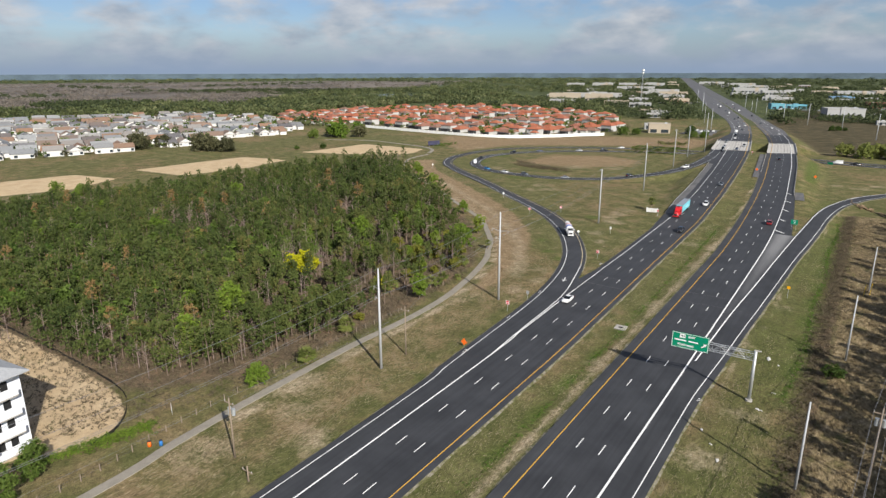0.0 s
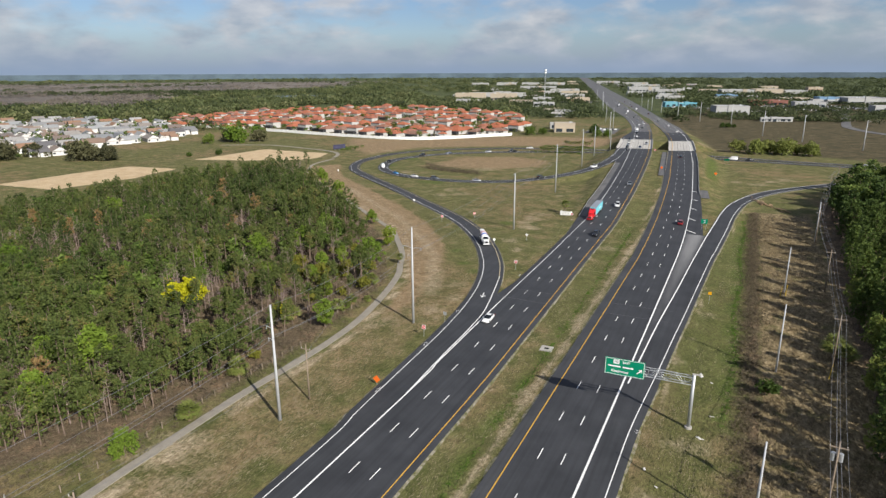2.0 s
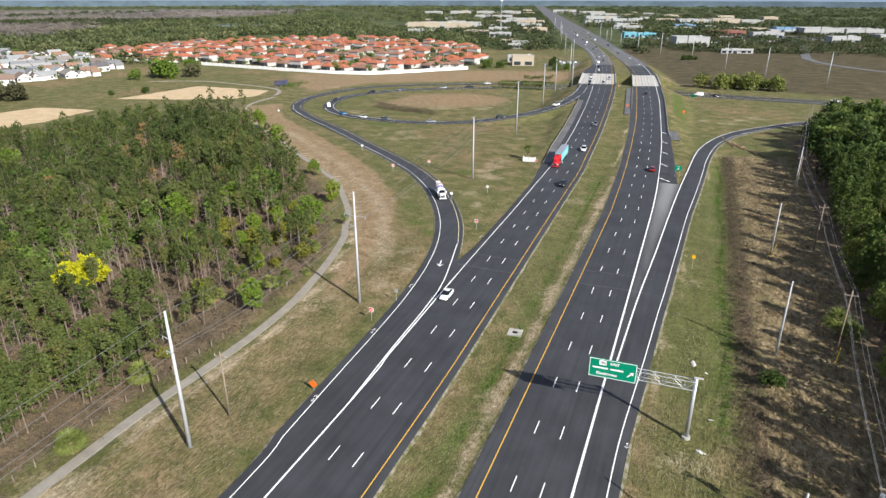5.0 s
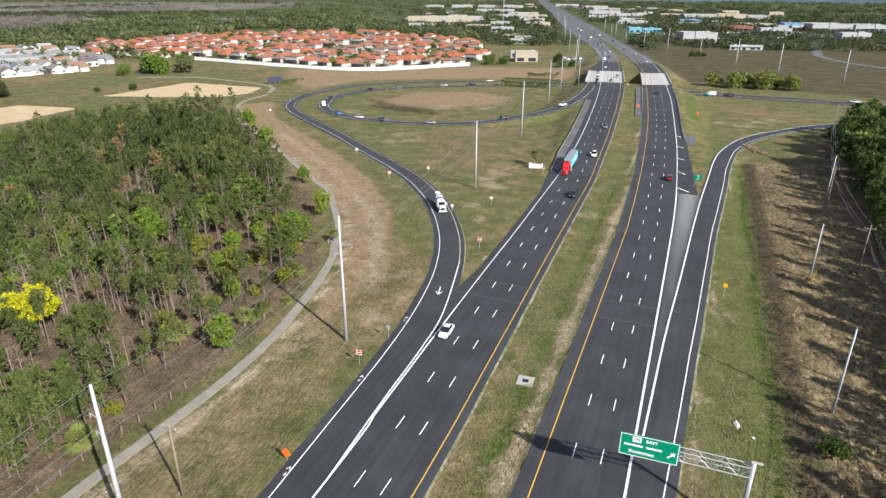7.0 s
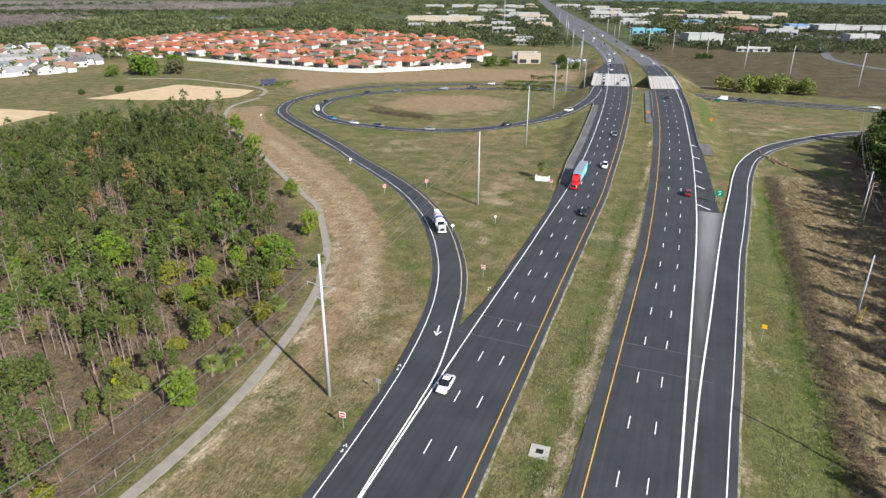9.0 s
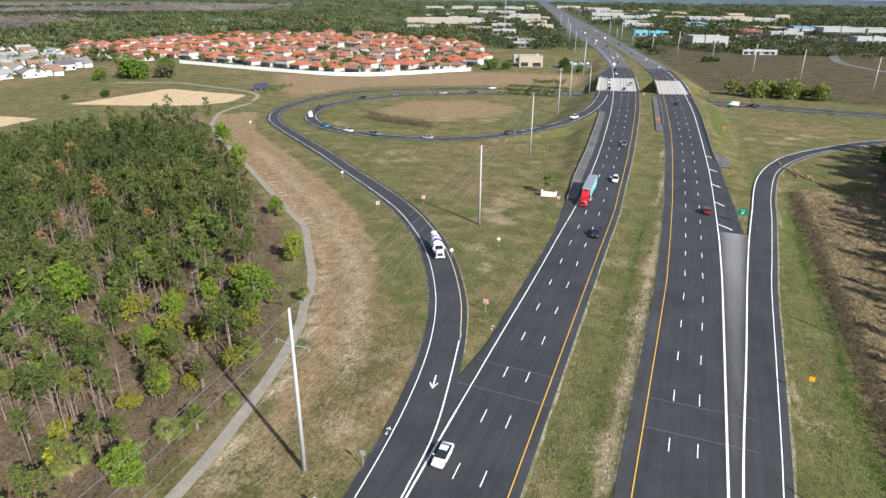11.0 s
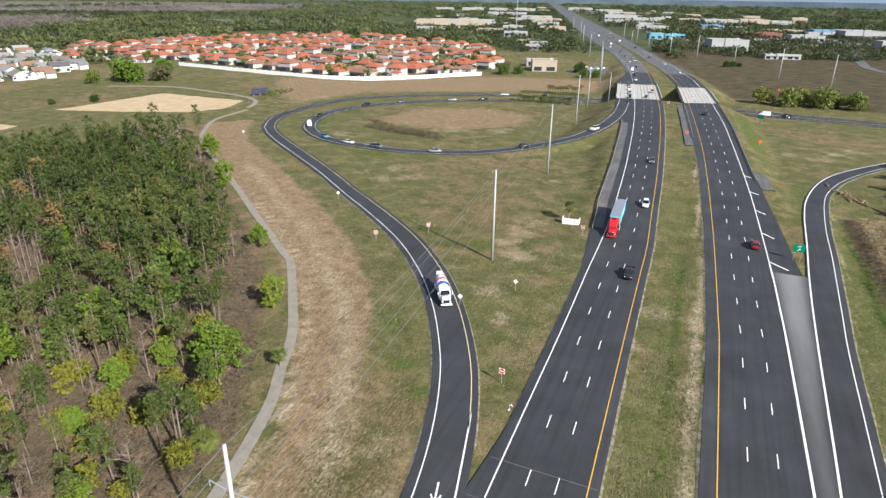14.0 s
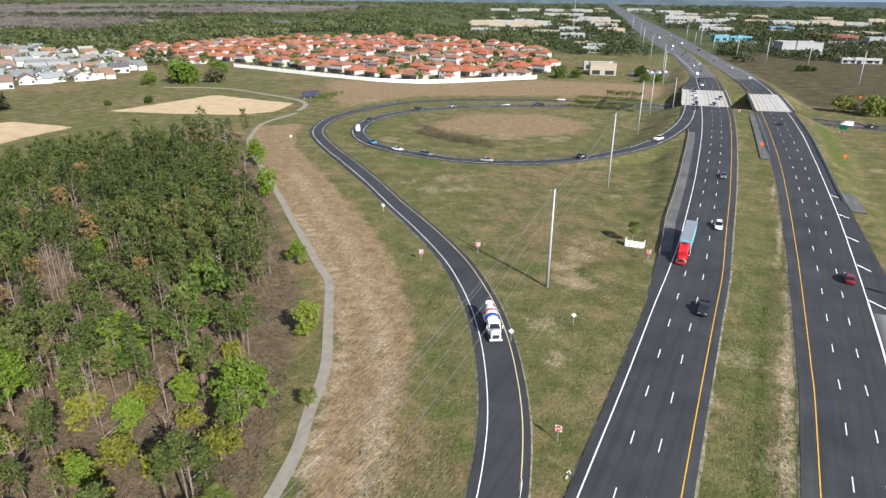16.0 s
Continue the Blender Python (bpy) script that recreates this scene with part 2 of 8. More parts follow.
def gore_material():
    """Asphalt under pale dust that the traffic leaves lying between the lanes."""
    m = Nodes("gore_dust", 0.9)
    k = m.math("ADD", m.attr("dust"), m.math("MULTIPLY", m.math("SUBTRACT", m.noise(0.5, 5, 0.6, stretch=(1.0, 0.12, 1)), 0.5), 0.5))
    grain = m.noise(9, 4, 0.7)
    c = m.mix(m.step(k, 0.05, 1.05), (0.050, 0.052, 0.057), (0.235, 0.235, 0.235))
    m.bump(grain, 0.01, 0.4)
    return m.color(m.mix(0.4, c, m.ramp(grain, (0.3, (0.7, 0.7, 0.7)), (0.7, (1, 1, 1))), "MULTIPLY"))


GORE = gore_material()


def gravel_material():
    """Pale stones with grass growing through."""
    m = Nodes("verge_gravel", 0.95)
    stones = m.ramp(m.noise(7, 6, 0.8), (0.35, (0.12, 0.105, 0.075)), (0.65, (0.36, 0.33, 0.27)))
    grass = m.ramp(m.noise(5, 5, 0.75), (0.35, (0.06, 0.065, 0.022)), (0.65, (0.15, 0.14, 0.06)))
    m.bump(m.noise(9, 4, 0.7), 0.03, 0.6)
    return m.color(m.mix(m.step(m.noise(0.7, 7, 0.75), 0.42, 0.56), stones, grass))


GRAVEL = gravel_material()
LANE_OLD = asphalt_material("pale_old_asphalt", (0.10, 0.10, 0.105), (0.15, 0.148, 0.147))
WHITE_LINE = paint_material("white_road_paint", (0.78, 0.78, 0.76))
YELLOW_LINE = paint_material("yellow_road_paint", (0.62, 0.36, 0.06))
CONCRETE = concrete_material("concrete", (0.46, 0.44, 0.40))
DECK = concrete_material("bridge_deck_concrete", (0.56, 0.54, 0.50), 0.45)
PATHWAY = concrete_material("path_concrete", (0.33, 0.30, 0.25), 0.5)
BARK = plain("pine_bark", (0.17, 0.125, 0.095), 0.95, vary=0.4, scale=2)
BARE_WOOD = plain("bare_twigs", (0.25, 0.19, 0.165), 0.95, vary=0.3, scale=1)
PINE = leaf_material("pine_needles", (0.036, 0.058, 0.015), (0.112, 0.142, 0.035), (0.27, 0.165, 0.07))
OAK = leaf_material("broad_leaves", (0.028, 0.054, 0.010), (0.090, 0.140, 0.024), (0.17, 0.22, 0.045))
BRIGHT = leaf_material("spring_leaves", (0.085, 0.145, 0.018), (0.17, 0.245, 0.03), (0.23, 0.27, 0.035))
YELLOWISH = leaf_material("yellow_blossom", (0.30, 0.31, 0.010), (0.50, 0.48, 0.015))
OLIVE = leaf_material("olive_shrub_leaves", (0.09, 0.10, 0.015), (0.20, 0.20, 0.03))
PALM = leaf_material("palm_fronds", (0.085, 0.12, 0.025), (0.22, 0.25, 0.065))
DEADLEAF = leaf_material("dead_fronds", (0.16, 0.11, 0.06), (0.30, 0.22, 0.12))
STEEL = plain("galvanised_steel", (0.50, 0.52, 0.53), 0.5, 0.55, vary=0.12)
POLE_CONCRETE = plain("pale_pole", (0.44, 0.45, 0.46), 0.6, 0.1, vary=0.1)
WOOD_POLE = plain("weathered_pole_wood", (0.24, 0.19, 0.14), 0.9, vary=0.3)
WIRE = plain("wire", (0.22, 0.22, 0.23), 0.5, 0.5)


# ---- building helpers ----
def mesh_object(name, verts, faces, material, parent=None, label="", smooth=False, attrs=None):
    me = bpy.data.meshes.new(name)
    me.from_pydata([tuple(map(float, v)) for v in verts] if not isinstance(verts, np.ndarray) else verts.tolist(), [], faces if not isinstance(faces, np.ndarray) else faces.tolist())
    me.update()
    for k, v in (attrs or {}).items():
        me.attributes.new(k, "FLOAT", "POINT").data.foreach_set("value", np.asarray(v, np.float32))
    if material:
        me.materials.append(material)
    if smooth:
        me.shade_smooth()
    ob = new(name, me)
    ob.parent = parent
    if label:
        tagged(ob, label)
    return ob


def part(name, bm, material, parent=None, label="", smooth=False):
    """Links a bmesh as one mesh object under a thing or a part."""
    me = bpy.data.meshes.new(name)
    bm.to_mesh(me)
    bm.free()
    if material:
        me.materials.append(material)
    if smooth:
        me.shade_smooth()
    ob = new(name, me)
    ob.parent = parent
    if label:
        tagged(ob, label)
    return ob


def empty(name, m, label, category, group="", kind=""):
    ob = new(name)
    ob.matrix_world = m
    ob.matrix_basis = m
    return tagged(ob, label, category, group, kind)


def add_box(bm, x0, y0, z0, x1, y1, z1, bevel=0.0):
    r = bmesh.ops.create_cube(bm, size=1.0, matrix=Matrix.Translation(((x0 + x1) / 2, (y0 + y1) / 2, (z0 + z1) / 2)) @ Matrix.Diagonal((x1 - x0, y1 - y0, z1 - z0, 1)))
    if bevel:
        edges = list({e for v in r["verts"] for e in v.link_edges})
        bmesh.ops.bevel(bm, geom=edges, offset=bevel, segments=1, affect="EDGES")
    return bm


def add_tube(bm, a, b, r0, r1=None, seg=8):
    a, b = Vector(a), Vector(b)
    d = b - a
    q = d.to_track_quat("Z", "Y").to_matrix().to_4x4()
    bmesh.ops.create_cone(bm, cap_ends=True, segments=seg, radius1=r0, radius2=r0 if r1 is None else r1, depth=d.length, matrix=Matrix.Translation((a + b) / 2) @ q)
    return bm


def box(x0, y0, z0, x1, y1, z1, bevel=0.0):
    return add_box(bmesh.new(), x0, y0, z0, x1, y1, z1, bevel)


def spline(ctrl, step=2.0):
    """Points at even steps on a smooth curve through ctrl (rows of 2 or 3 numbers)."""
    p = np.array(ctrl, float)
    p = np.vstack([2 * p[0] - p[1], p, 2 * p[-1] - p[-2]])
    out = []
    for i in range(1, len(p) - 2):
        a, b, c, d = p[i - 1 : i + 3]
        for s in np.linspace(0, 1, 24, endpoint=False):
            out.append(0.5 * (2 * b + (c - a) * s + (2 * a - 5 * b + 4 * c - d) * s * s + (3 * b - a - 3 * c + d) * s**3))
    out.append(p[-2])
    out = np.array(out)
    s = np.r_[0, np.cumsum(np.linalg.norm(np.diff(out, axis=0), axis=1))]
    t = np.arange(0, s[-1], step)
    return np.stack([np.interp(t, s, c) for c in out.T], 1)


def curve_x(ctrl):
    """x as a smooth function of y through (y, x) rows."""
    p = spline([(b, a) for a, b in ctrl], 1.0)
    return lambda y: np.interp(y, p[:, 1], p[:, 0])


def offset(line, d):
    """A line shifted to its right by d."""
    t = np.gradient(line[:, :2], axis=0)
    t /= np.linalg.norm(t, axis=1)[:, None]
    out = line.copy()
    out[:, 0] += t[:, 1] * d
    out[:, 1] -= t[:, 0] * d
    return out


def strip(name, left, right, material, lift, parent=None, label="", skirt=0.0):
    """A ribbon between two lines (rows of x, y, z) with sides that go down by skirt."""
    n = len(left)
    up = np.array([0, 0, lift])
    v = [left + up, right + up]
    faces = [(i, n + i, n + i + 1, i + 1) for i in range(n - 1)]
    if skirt:
        v += [left + up - (0, 0, skirt), right + up - (0, 0, skirt)]
        faces += [(2 * n + i, i, i + 1, 2 * n + i + 1) for i in range(n - 1)]
        faces += [(n + i, 3 * n + i, 3 * n + i + 1, n + i + 1) for i in range(n - 1)]
    return mesh_object(name, np.vstack(v), faces, material, parent, label)


# ---- plan: the highway's lines as x over y, its height over y ----
def smooth(a):
    a = np.clip(a, 0, 1)
    return a * a * (3 - 2 * a)


def rise(y):
    """Height of the highway: level, then up to the overpass and down again."""
    y = np.asarray(y, float)
    return 5.5 * smooth((y - 90) / 220) * (1 - smooth((y - 400) / 260))


RIGHT_YELLOW = curve_x([(-300.0, -3.7), (-100.0, -3.7), (60.0, -3.7), (90.3, -4.1), (126.8, -5.4), (150.9, -6.6), (181.2, -8.4), (218.3, -11.1), (249.4, -14.1), (279.4, -17.2), (311.7, -20.6), (376.7, -27.9), (424.6, -35.5), (479.5, -45.5), (548.2, -58.6), (667.6, -84.6), (739.2, -104.4), (1024.5, -181.8), (1744.5, -375.5), (4600.0, -1127.0)])
RIGHT_WHITE = curve_x([(-300.0, 7.3), (-100.0, 7.3), (60.2, 7.4), (100.6, 7.1), (123.0, 6.4), (145.1, 5.4), (173.4, 3.8), (199.5, 1.8), (223.7, -0.2), (245.7, -2.1), (269.7, -4.2), (299.8, -7.5), (327.0, -10.5), (377.2, -16.5), (425.2, -23.8), (479.8, -33.5), (548.6, -45.6), (667.8, -73.7), (739.4, -93.6), (1025.5, -167.9), (1747.6, -362.6), (4600.0, -1114.0)])
LEFT_YELLOW = curve_x([(-300, -16.95), (-60, -16.95), (-19, -17.05), (-2, -17.45), (15, -17.9), (37, -18.5), (67, -19.3), (100, -20.05), (120.4, -20.5), (144.6, -21.9), (174.9, -23.6), (189.9, -24.6), (232, -27.7), (274.1, -31.4), (315.2, -35.9), (391.4, -46.2), (506.2, -64), (659.5, -92.5), (990.4, -176.8), (1999.2, -444), (4600, -1133)])
LEFT_WHITE = curve_x([(-300.0, -28.0), (-50.2, -28.1), (-13.6, -28.8), (14.4, -29.5), (41.6, -30.0), (69.8, -30.4), (99.0, -31.1), (116.0, -31.3), (135.3, -31.8), (157.5, -33.0), (185.7, -34.8), (210.7, -36.8), (254.8, -40.8), (310.0, -47.2), (395.1, -58.7), (547.7, -83.5), (699.8, -117.4), (979.9, -194.7), (2015.0, -464.6), (4600.0, -1150.0)])
RAMP_LEFT = spline([(-32.0, -120.0), (-32.1, -51.3), (-32.9, -39.5), (-33.8, -22.6), (-34.9, -1.1), (-36.7, 16.4), (-40.0, 33.5), (-45.0, 49.1), (-51.3, 62.6), (-58.0, 74.2), (-66.0, 85.6), (-77.7, 99.1), (-93.8, 113.6), (-111.3, 127.9), (-130.2, 143.9), (-151.4, 160.5), (-169.3, 174.1), (-185.7, 188.0), (-194.9, 198.2), (-202.9, 211.9), (-207.9, 226.5), (-209.4, 244.2), (-208.1, 264.2), (-202.4, 282.4), (-192.3, 298.8), (-179.7, 310.6), (-166.2, 320.4), (-141.6, 334.5), (-121.4, 342.4), (-95.2, 349.4), (-60.3, 354.8), (-20.4, 353.6), (9.7, 348.4), (45.1, 343.6), (90.6, 340.0), (150.0, 329.0), (260.0, 318.0)], 2.0)
LOOP_MID = spline([(260, 308), (150, 318), (90.6, 328.3), (45.1, 331.6), (9.7, 335.2), (-20.4, 338.7), (-60.3, 338.5), (-95, 330.5), (-121.8, 318.8), (-149.7, 303), (-162.2, 292.5), (-174, 280.5), (-182.7, 265), (-188, 247.5), (-187.6, 234), (-183.9, 220.4), (-177, 207), (-166.5, 196), (-153.2, 188.2), (-137.5, 184.8), (-123, 183.8), (-109, 186.2), (-92.6, 193), (-80.5, 201.5), (-70.8, 211.5), (-62.5, 222.5), (-56.8, 234), (-53, 248), (-50.9, 264), (-50.6, 280), (-51.6, 297), (-53.8, 320.7), (-57.8, 350.9), (-64.4, 395.9)], 2.0)
EXIT_LEFT = spline([(8.3, -7.5), (8.7, 4.7), (9.4, 25.6), (10.8, 52.0), (12.3, 84.4), (13.9, 113.0), (15.6, 136.3), (17.3, 160.1), (19.8, 179.6), (25.1, 201.0), (33.1, 219.0), (47.7, 238.9), (66.4, 259.6), (96.1, 279.5), (130.5, 294.6), (190.0, 312.0)], 2.0)
EXIT_RIGHT = spline([(11.3, -140.0), (11.4, -54.5), (11.4, -35.1), (11.5, -23.4), (12.1, -11.5), (12.8, 0.7), (13.7, 19.3), (14.3, 29.6), (15.7, 58.1), (17.0, 84.4), (18.3, 101.8), (20.2, 129.4), (21.6, 153.5), (24.9, 181.8), (29.3, 198.5), (35.4, 212.6), (47.8, 232.3), (66.9, 252.6), (98.2, 273.3), (132.0, 290.0), (192.0, 306.0)], 2.0)


def raised(line, f):
    return np.c_[line[:, :2], f(line[:, 1])] if callable(f) else np.c_[line[:, :2], np.full(len(line), f)]


LOOP_Z = np.interp(np.arange(len(LOOP_MID)), [0, 1], [0, 0])
_k = int(np.argmin(np.hypot(LOOP_MID[:, 0] + 104, LOOP_MID[:, 1] - 190)))
_e = int(np.argmin(np.hypot(LOOP_MID[:, 0] + 51.3, LOOP_MID[:, 1] - 285)))
LOOP_Z = np.where(np.arange(len(LOOP_MID)) < _k, 0.0, smooth((np.arange(len(LOOP_MID)) - _k) / (_e - _k)) * 5.35)
LOOP_MID = np.c_[LOOP_MID[:, :2], LOOP_Z]
LOOP_MID[_e:, 2] = np.maximum(rise(LOOP_MID[_e:, 1]) - 0.02, 0)
BRIDGE_NEAR, BRIDGE_FAR = 322.0, 382.0


def inside(px, py, poly):
    """Signed closeness to a polygon: metres inside (positive) or outside (negative)."""
    poly = np.array(poly, float)
    best, odd = np.full(px.shape, 1e9), np.zeros(px.shape, bool)
    for a, b in zip(poly, np.roll(poly, -1, 0)):
        d = b - a
        t = np.clip(((px - a[0]) * d[0] + (py - a[1]) * d[1]) / (d @ d), 0, 1)
        best = np.minimum(best, np.hypot(px - a[0] - t * d[0], py - a[1] - t * d[1]))
        cross = (a[1] > py) != (b[1] > py)
        odd ^= cross & (px < (b[0] - a[0]) * (py - a[1]) / (b[1] - a[1] + 1e-12) + a[0])
    return np.where(odd, best, -best)


def near_line(px, py, line):
    """Distance to a line of points and the index of the nearest."""
    best, idx = np.full(px.shape, 1e9), np.zeros(px.shape, int)
    for i in range(0, len(line), 2):
        d = np.hypot(px - line[i, 0], py - line[i, 1])
        m = d < best
        best[m], idx[m] = d[m], i
    return best, idx


PATH_LINE = spline([(-52.5, -150.0), (-52.8, -99.9), (-54.3, -85.8), (-55.2, -71.8), (-55.7, -54.9), (-55.9, -41.9), (-55.3, -29.6), (-55.1, -16.5), (-56.3, -2.4), (-60.2, 15.9), (-65.0, 31.4), (-69.5, 40.4), (-74.4, 50.4), (-82.9, 62.4), (-93.8, 76.8), (-99.2, 81.2), (-111.5, 91.4), (-125.3, 102.7), (-140.0, 115.1), (-168.3, 138.2), (-198.4, 162.7), (-213.9, 181.1), (-226.4, 202.4), (-230.4, 229.9)], 1.5)
WOODS = [(-77.5, -76.4), (-65.9, -60.2), (-63.0, -31.6), (-65.0, -1.0), (-69.9, 24.4), (-83.9, 47.3), (-98.7, 67.3), (-127.2, 94.7), (-160.5, 124.4), (-193.6, 151.8), (-205.2, 169.4), (-220.5, 127.5), (-238.8, 82.6), (-250.9, 15.7), (-264.4, -38.5), (-300.0, -95.0), (-160.0, -90.0)]
WOODS_EAST = [(45.0, -150.0), (46.7, -13.4), (49.3, 8.9), (50.7, 39.5), (51.7, 66.2), (53.1, 105.8), (58.3, 202.7), (72.5, 238.6), (128.0, 258.0), (300.0, 262.0), (300.0, -150.0)]
SANDS = ([(-368.0, -60.0), (-355.4, 5.8), (-347.8, 40.9), (-313.0, 46.7), (-301.3, 15.4), (-330.0, -60.0)], [(-336.2, 70.2), (-329.2, 145.6), (-293.2, 152.1), (-285.9, 117.0), (-293.0, 74.0)], [(-314.0, 184.9), (-310.4, 251.3), (-251.8, 252.8), (-242.9, 227.6), (-251.4, 209.8)])
PIT = [(-128, -81), (-100, -81), (-79, -82), (-70, -85), (-65.5, -90), (-65.5, -96), (-71.5, -103), (-73, -140), (-160, -140), (-160, -80)]


# ---- ground ----
def axis_lines(lo, hi, step, far):
    a = list(np.arange(lo, hi + step, step))
    s = step
    while a[-1] < far:
        s *= 1.22
        a.append(a[-1] + s)
    s = step
    while a[0] > -far:
        s *= 1.22
        a.insert(0, a[0] - s)
    return np.array(a)


_m = min(len(EXIT_LEFT), len(EXIT_RIGHT))
_p = lambda p, n: np.stack([np.interp(np.linspace(0, 1, n), np.linspace(0, 1, len(p)), c) for c in p.T], 1)  # noqa: E731
EXIT_MID = (_p(EXIT_LEFT, 160) + _p(EXIT_RIGHT[int(np.argmin(np.abs(EXIT_RIGHT[:, 1] + 6))) :], 160)) / 2
EXIT_MID_Z = rise(EXIT_MID[:, 1]) * (1 - smooth((EXIT_MID[:, 1] - 120) / 80))


def ground_height(X, Y):
    h = rise(Y)
    xl, xr = LEFT_WHITE(Y) - np.where(Y < 100, 3.0, 7.5), RIGHT_WHITE(Y) + np.where((Y > 60) & (Y < 190), 8.0, 5.0)
    side = np.maximum(np.maximum(xl - X, X - xr), 0)
    z = np.maximum(h - side / 2.6, 0)
    # slopes of the abutments under the overpass
    gap = np.minimum(np.abs(Y - (BRIDGE_NEAR + 4)), np.abs(Y - (BRIDGE_FAR - 4)))
    under = (Y > BRIDGE_NEAR + 4) & (Y < BRIDGE_FAR - 4)
    z = np.where(under, np.maximum(z - gap / 1.3, 0), z)
    d, i = near_line(X, Y, LOOP_MID)
    z2 = np.maximum(LOOP_MID[i, 2] - np.maximum(d - 5, 0) / 2.6, 0)
    z = np.where((Y < BRIDGE_NEAR), np.maximum(z, z2), z)
    ez = EXIT_MID_Z[None]
    d, i = near_line(X, Y, EXIT_MID)
    z = np.maximum(z, np.maximum(ez[0][i] - np.maximum(d - 4.5, 0) / 3.0, 0))
    swale = -0.35 * np.exp(-(((X - 26) / 2.5) ** 2)) * (Y < 170) - 0.3 * np.exp(-(((X - (LEFT_YELLOW(Y) + RIGHT_YELLOW(Y)) / 2) / 2.2) ** 2)) * (Y < 300)
    return z + swale - 0.14


gx, gy = axis_lines(-420, 130, 2.5, 4700), axis_lines(-150, 420, 2.5, 4700)
GX, GY = np.meshgrid(gx, gy)
GZ = ground_height(GX, GY)
rough = np.array([noise.fractal(Vector((x * 0.03, y * 0.03, 0)), 0.8, 2.0, 4) for x, y in zip(GX.ravel(), GY.ravel())]).reshape(GX.shape)
d_ramp, _ = near_line(GX, GY, RAMP_LEFT)
d_loop, _ = near_line(GX, GY, LOOP_MID)
d_exit, _ = near_line(GX, GY, EXIT_RIGHT)
d_path, _ = near_line(GX, GY, PATH_LINE)
d_road = np.minimum(np.minimum(d_ramp - 6, d_loop - 5), np.minimum(d_exit - 6, d_path - 2))
on_way = (GX > LEFT_WHITE(GY) - 10) & (GX < RIGHT_WHITE(GY) + 10)
d_road = np.where(on_way, 0, d_road)
far_from_roads = np.clip(d_road / 6, 0, 1)
GZ += 0.22 * rough * far_from_roads

STRIP = [(-52.0, 1.2), (-60.0, 27.4), (-75.9, 55.4), (-102.7, 84.1), (-143.9, 117.6), (-201.3, 163.6), (-222.6, 192.7), (-211.1, 210.7), (-197.5, 189.3), (-180.0, 169.9), (-146.9, 143.6), (-107.6, 112.0), (-83.9, 89.4), (-65.0, 63.5), (-56.0, 41.5), (-50.0, 17.4)]
BARES = [((-57, 36), 5), ((-64, 52), 5), ((-72, 64), 6), ((-82, 75), 5), ((-96, 90), 6), ((-112, 103), 5), ((-134, 122), 5), ((-45, 90), 5), ((-48, 82), 4), ((-42, 72), 3), ((-47, 30), 4), ((-50, -2), 4), ((-53, -62), 7), ((-46, -66), 5), ((-36, -72), 5), ((-49, -84), 6), ((20, -25), 3.5), ((16.6, -43), 4.5), ((15.5, 8), 2.5), ((20, 36), 2.5), ((16, 20), 2.5), ((-8, 20), 2.5), ((-7, 40), 2.5), ((-9, -20), 2.5), ((-8, 60), 2.5), ((-100, 152), 5), ((-108, 160), 5), ((-96, 240), 7), ((-52, 118), 4), ((30, 240), 5), ((45, 262), 6), ((36, -22), 6), ((38, -5), 5), ((40, 26), 5), ((36, 45), 4), ((5, 400), 14), ((-2, 430), 10), ((-118, 228), 8)] + [((-51.3, 125.9), 4), ((-48.0, 102.5), 5), ((-54.1, 168.7), 3.5), ((37.6, 251.4), 5), ((19.2, 243.8), 4), ((-116.6, 151.5), 4), ((-108.1, 144.1), 4), ((-220.4, 283.3), 6), ((-155.5, 200.9), 5), ((-51.2, 109.4), 4), ((12.5, 17.4), 2.5), ((-42.0, 20.7), 3.5), ((-43.0, 11.3), 3.5), ((-14.7, 86.2), 4), ((-21.1, 74.0), 4)]
LUSHES = [((25.8, y), 1.9) for y in range(-12, 150, 3)] + [((8 - (y - 240) * 0.06, y), 4) for y in range(236, 316, 4)] + [(((LEFT_YELLOW(y) + RIGHT_YELLOW(y)) / 2, y), 1.5) for y in range(-60, 120, 3)] + [((-125, 176), 6), ((-132, 175), 5), ((-60, 62), 3), ((-52, 50), 3), ((-46, 44), 3), ((-70, 92), 4), ((-58, 105), 4)] + [((-174, 205), 6), ((-180, 220), 6), ((-181, 250), 8)]


def blobs(rows):
    v = np.zeros(GX.shape)
    for (x, y), r in rows:
        v = np.maximum(v, np.exp(-(((GX - x) ** 2 + (GY - y) ** 2) / (r * r)) ** 1.0))
    return v


green_side = 0.46 * np.clip((GX - 12) / 4, 0, 1) * np.clip((26 - GX) / 2, 0, 1) * (GY < 200) + 0.36 * (GX > LEFT_YELLOW(GY) + 3) * (GX < RIGHT_YELLOW(GY) - 4) * (GY < 300)
west, east = inside(GX, GY, WOODS), inside(GX, GY, WOODS_EAST)
wood = np.clip(0.5 + np.maximum(west + 4, east + 3) / 8, 0, 1)
radius = np.hypot(GX, GY)
wood = np.maximum(wood, np.clip((radius - 700) / 200, 0, 1) * 0.9)
dry = np.clip(0.5 + inside(GX, GY, STRIP) / 6, 0, 1)
cleared = np.clip((GX - 26) / 4, 0, 1) * np.clip((52 - GX) / 4, 0, 1) * (GY < 170)
wood = np.maximum(wood, cleared * np.clip((32.0 - GX) / 3, 0.25, 0.9))
between = np.clip((GX + 56) / 3, 0, 1) * np.clip((-36 - GX) / 3, 0, 1) * (GY < 20)
dry = np.maximum(dry, between * 0.46)
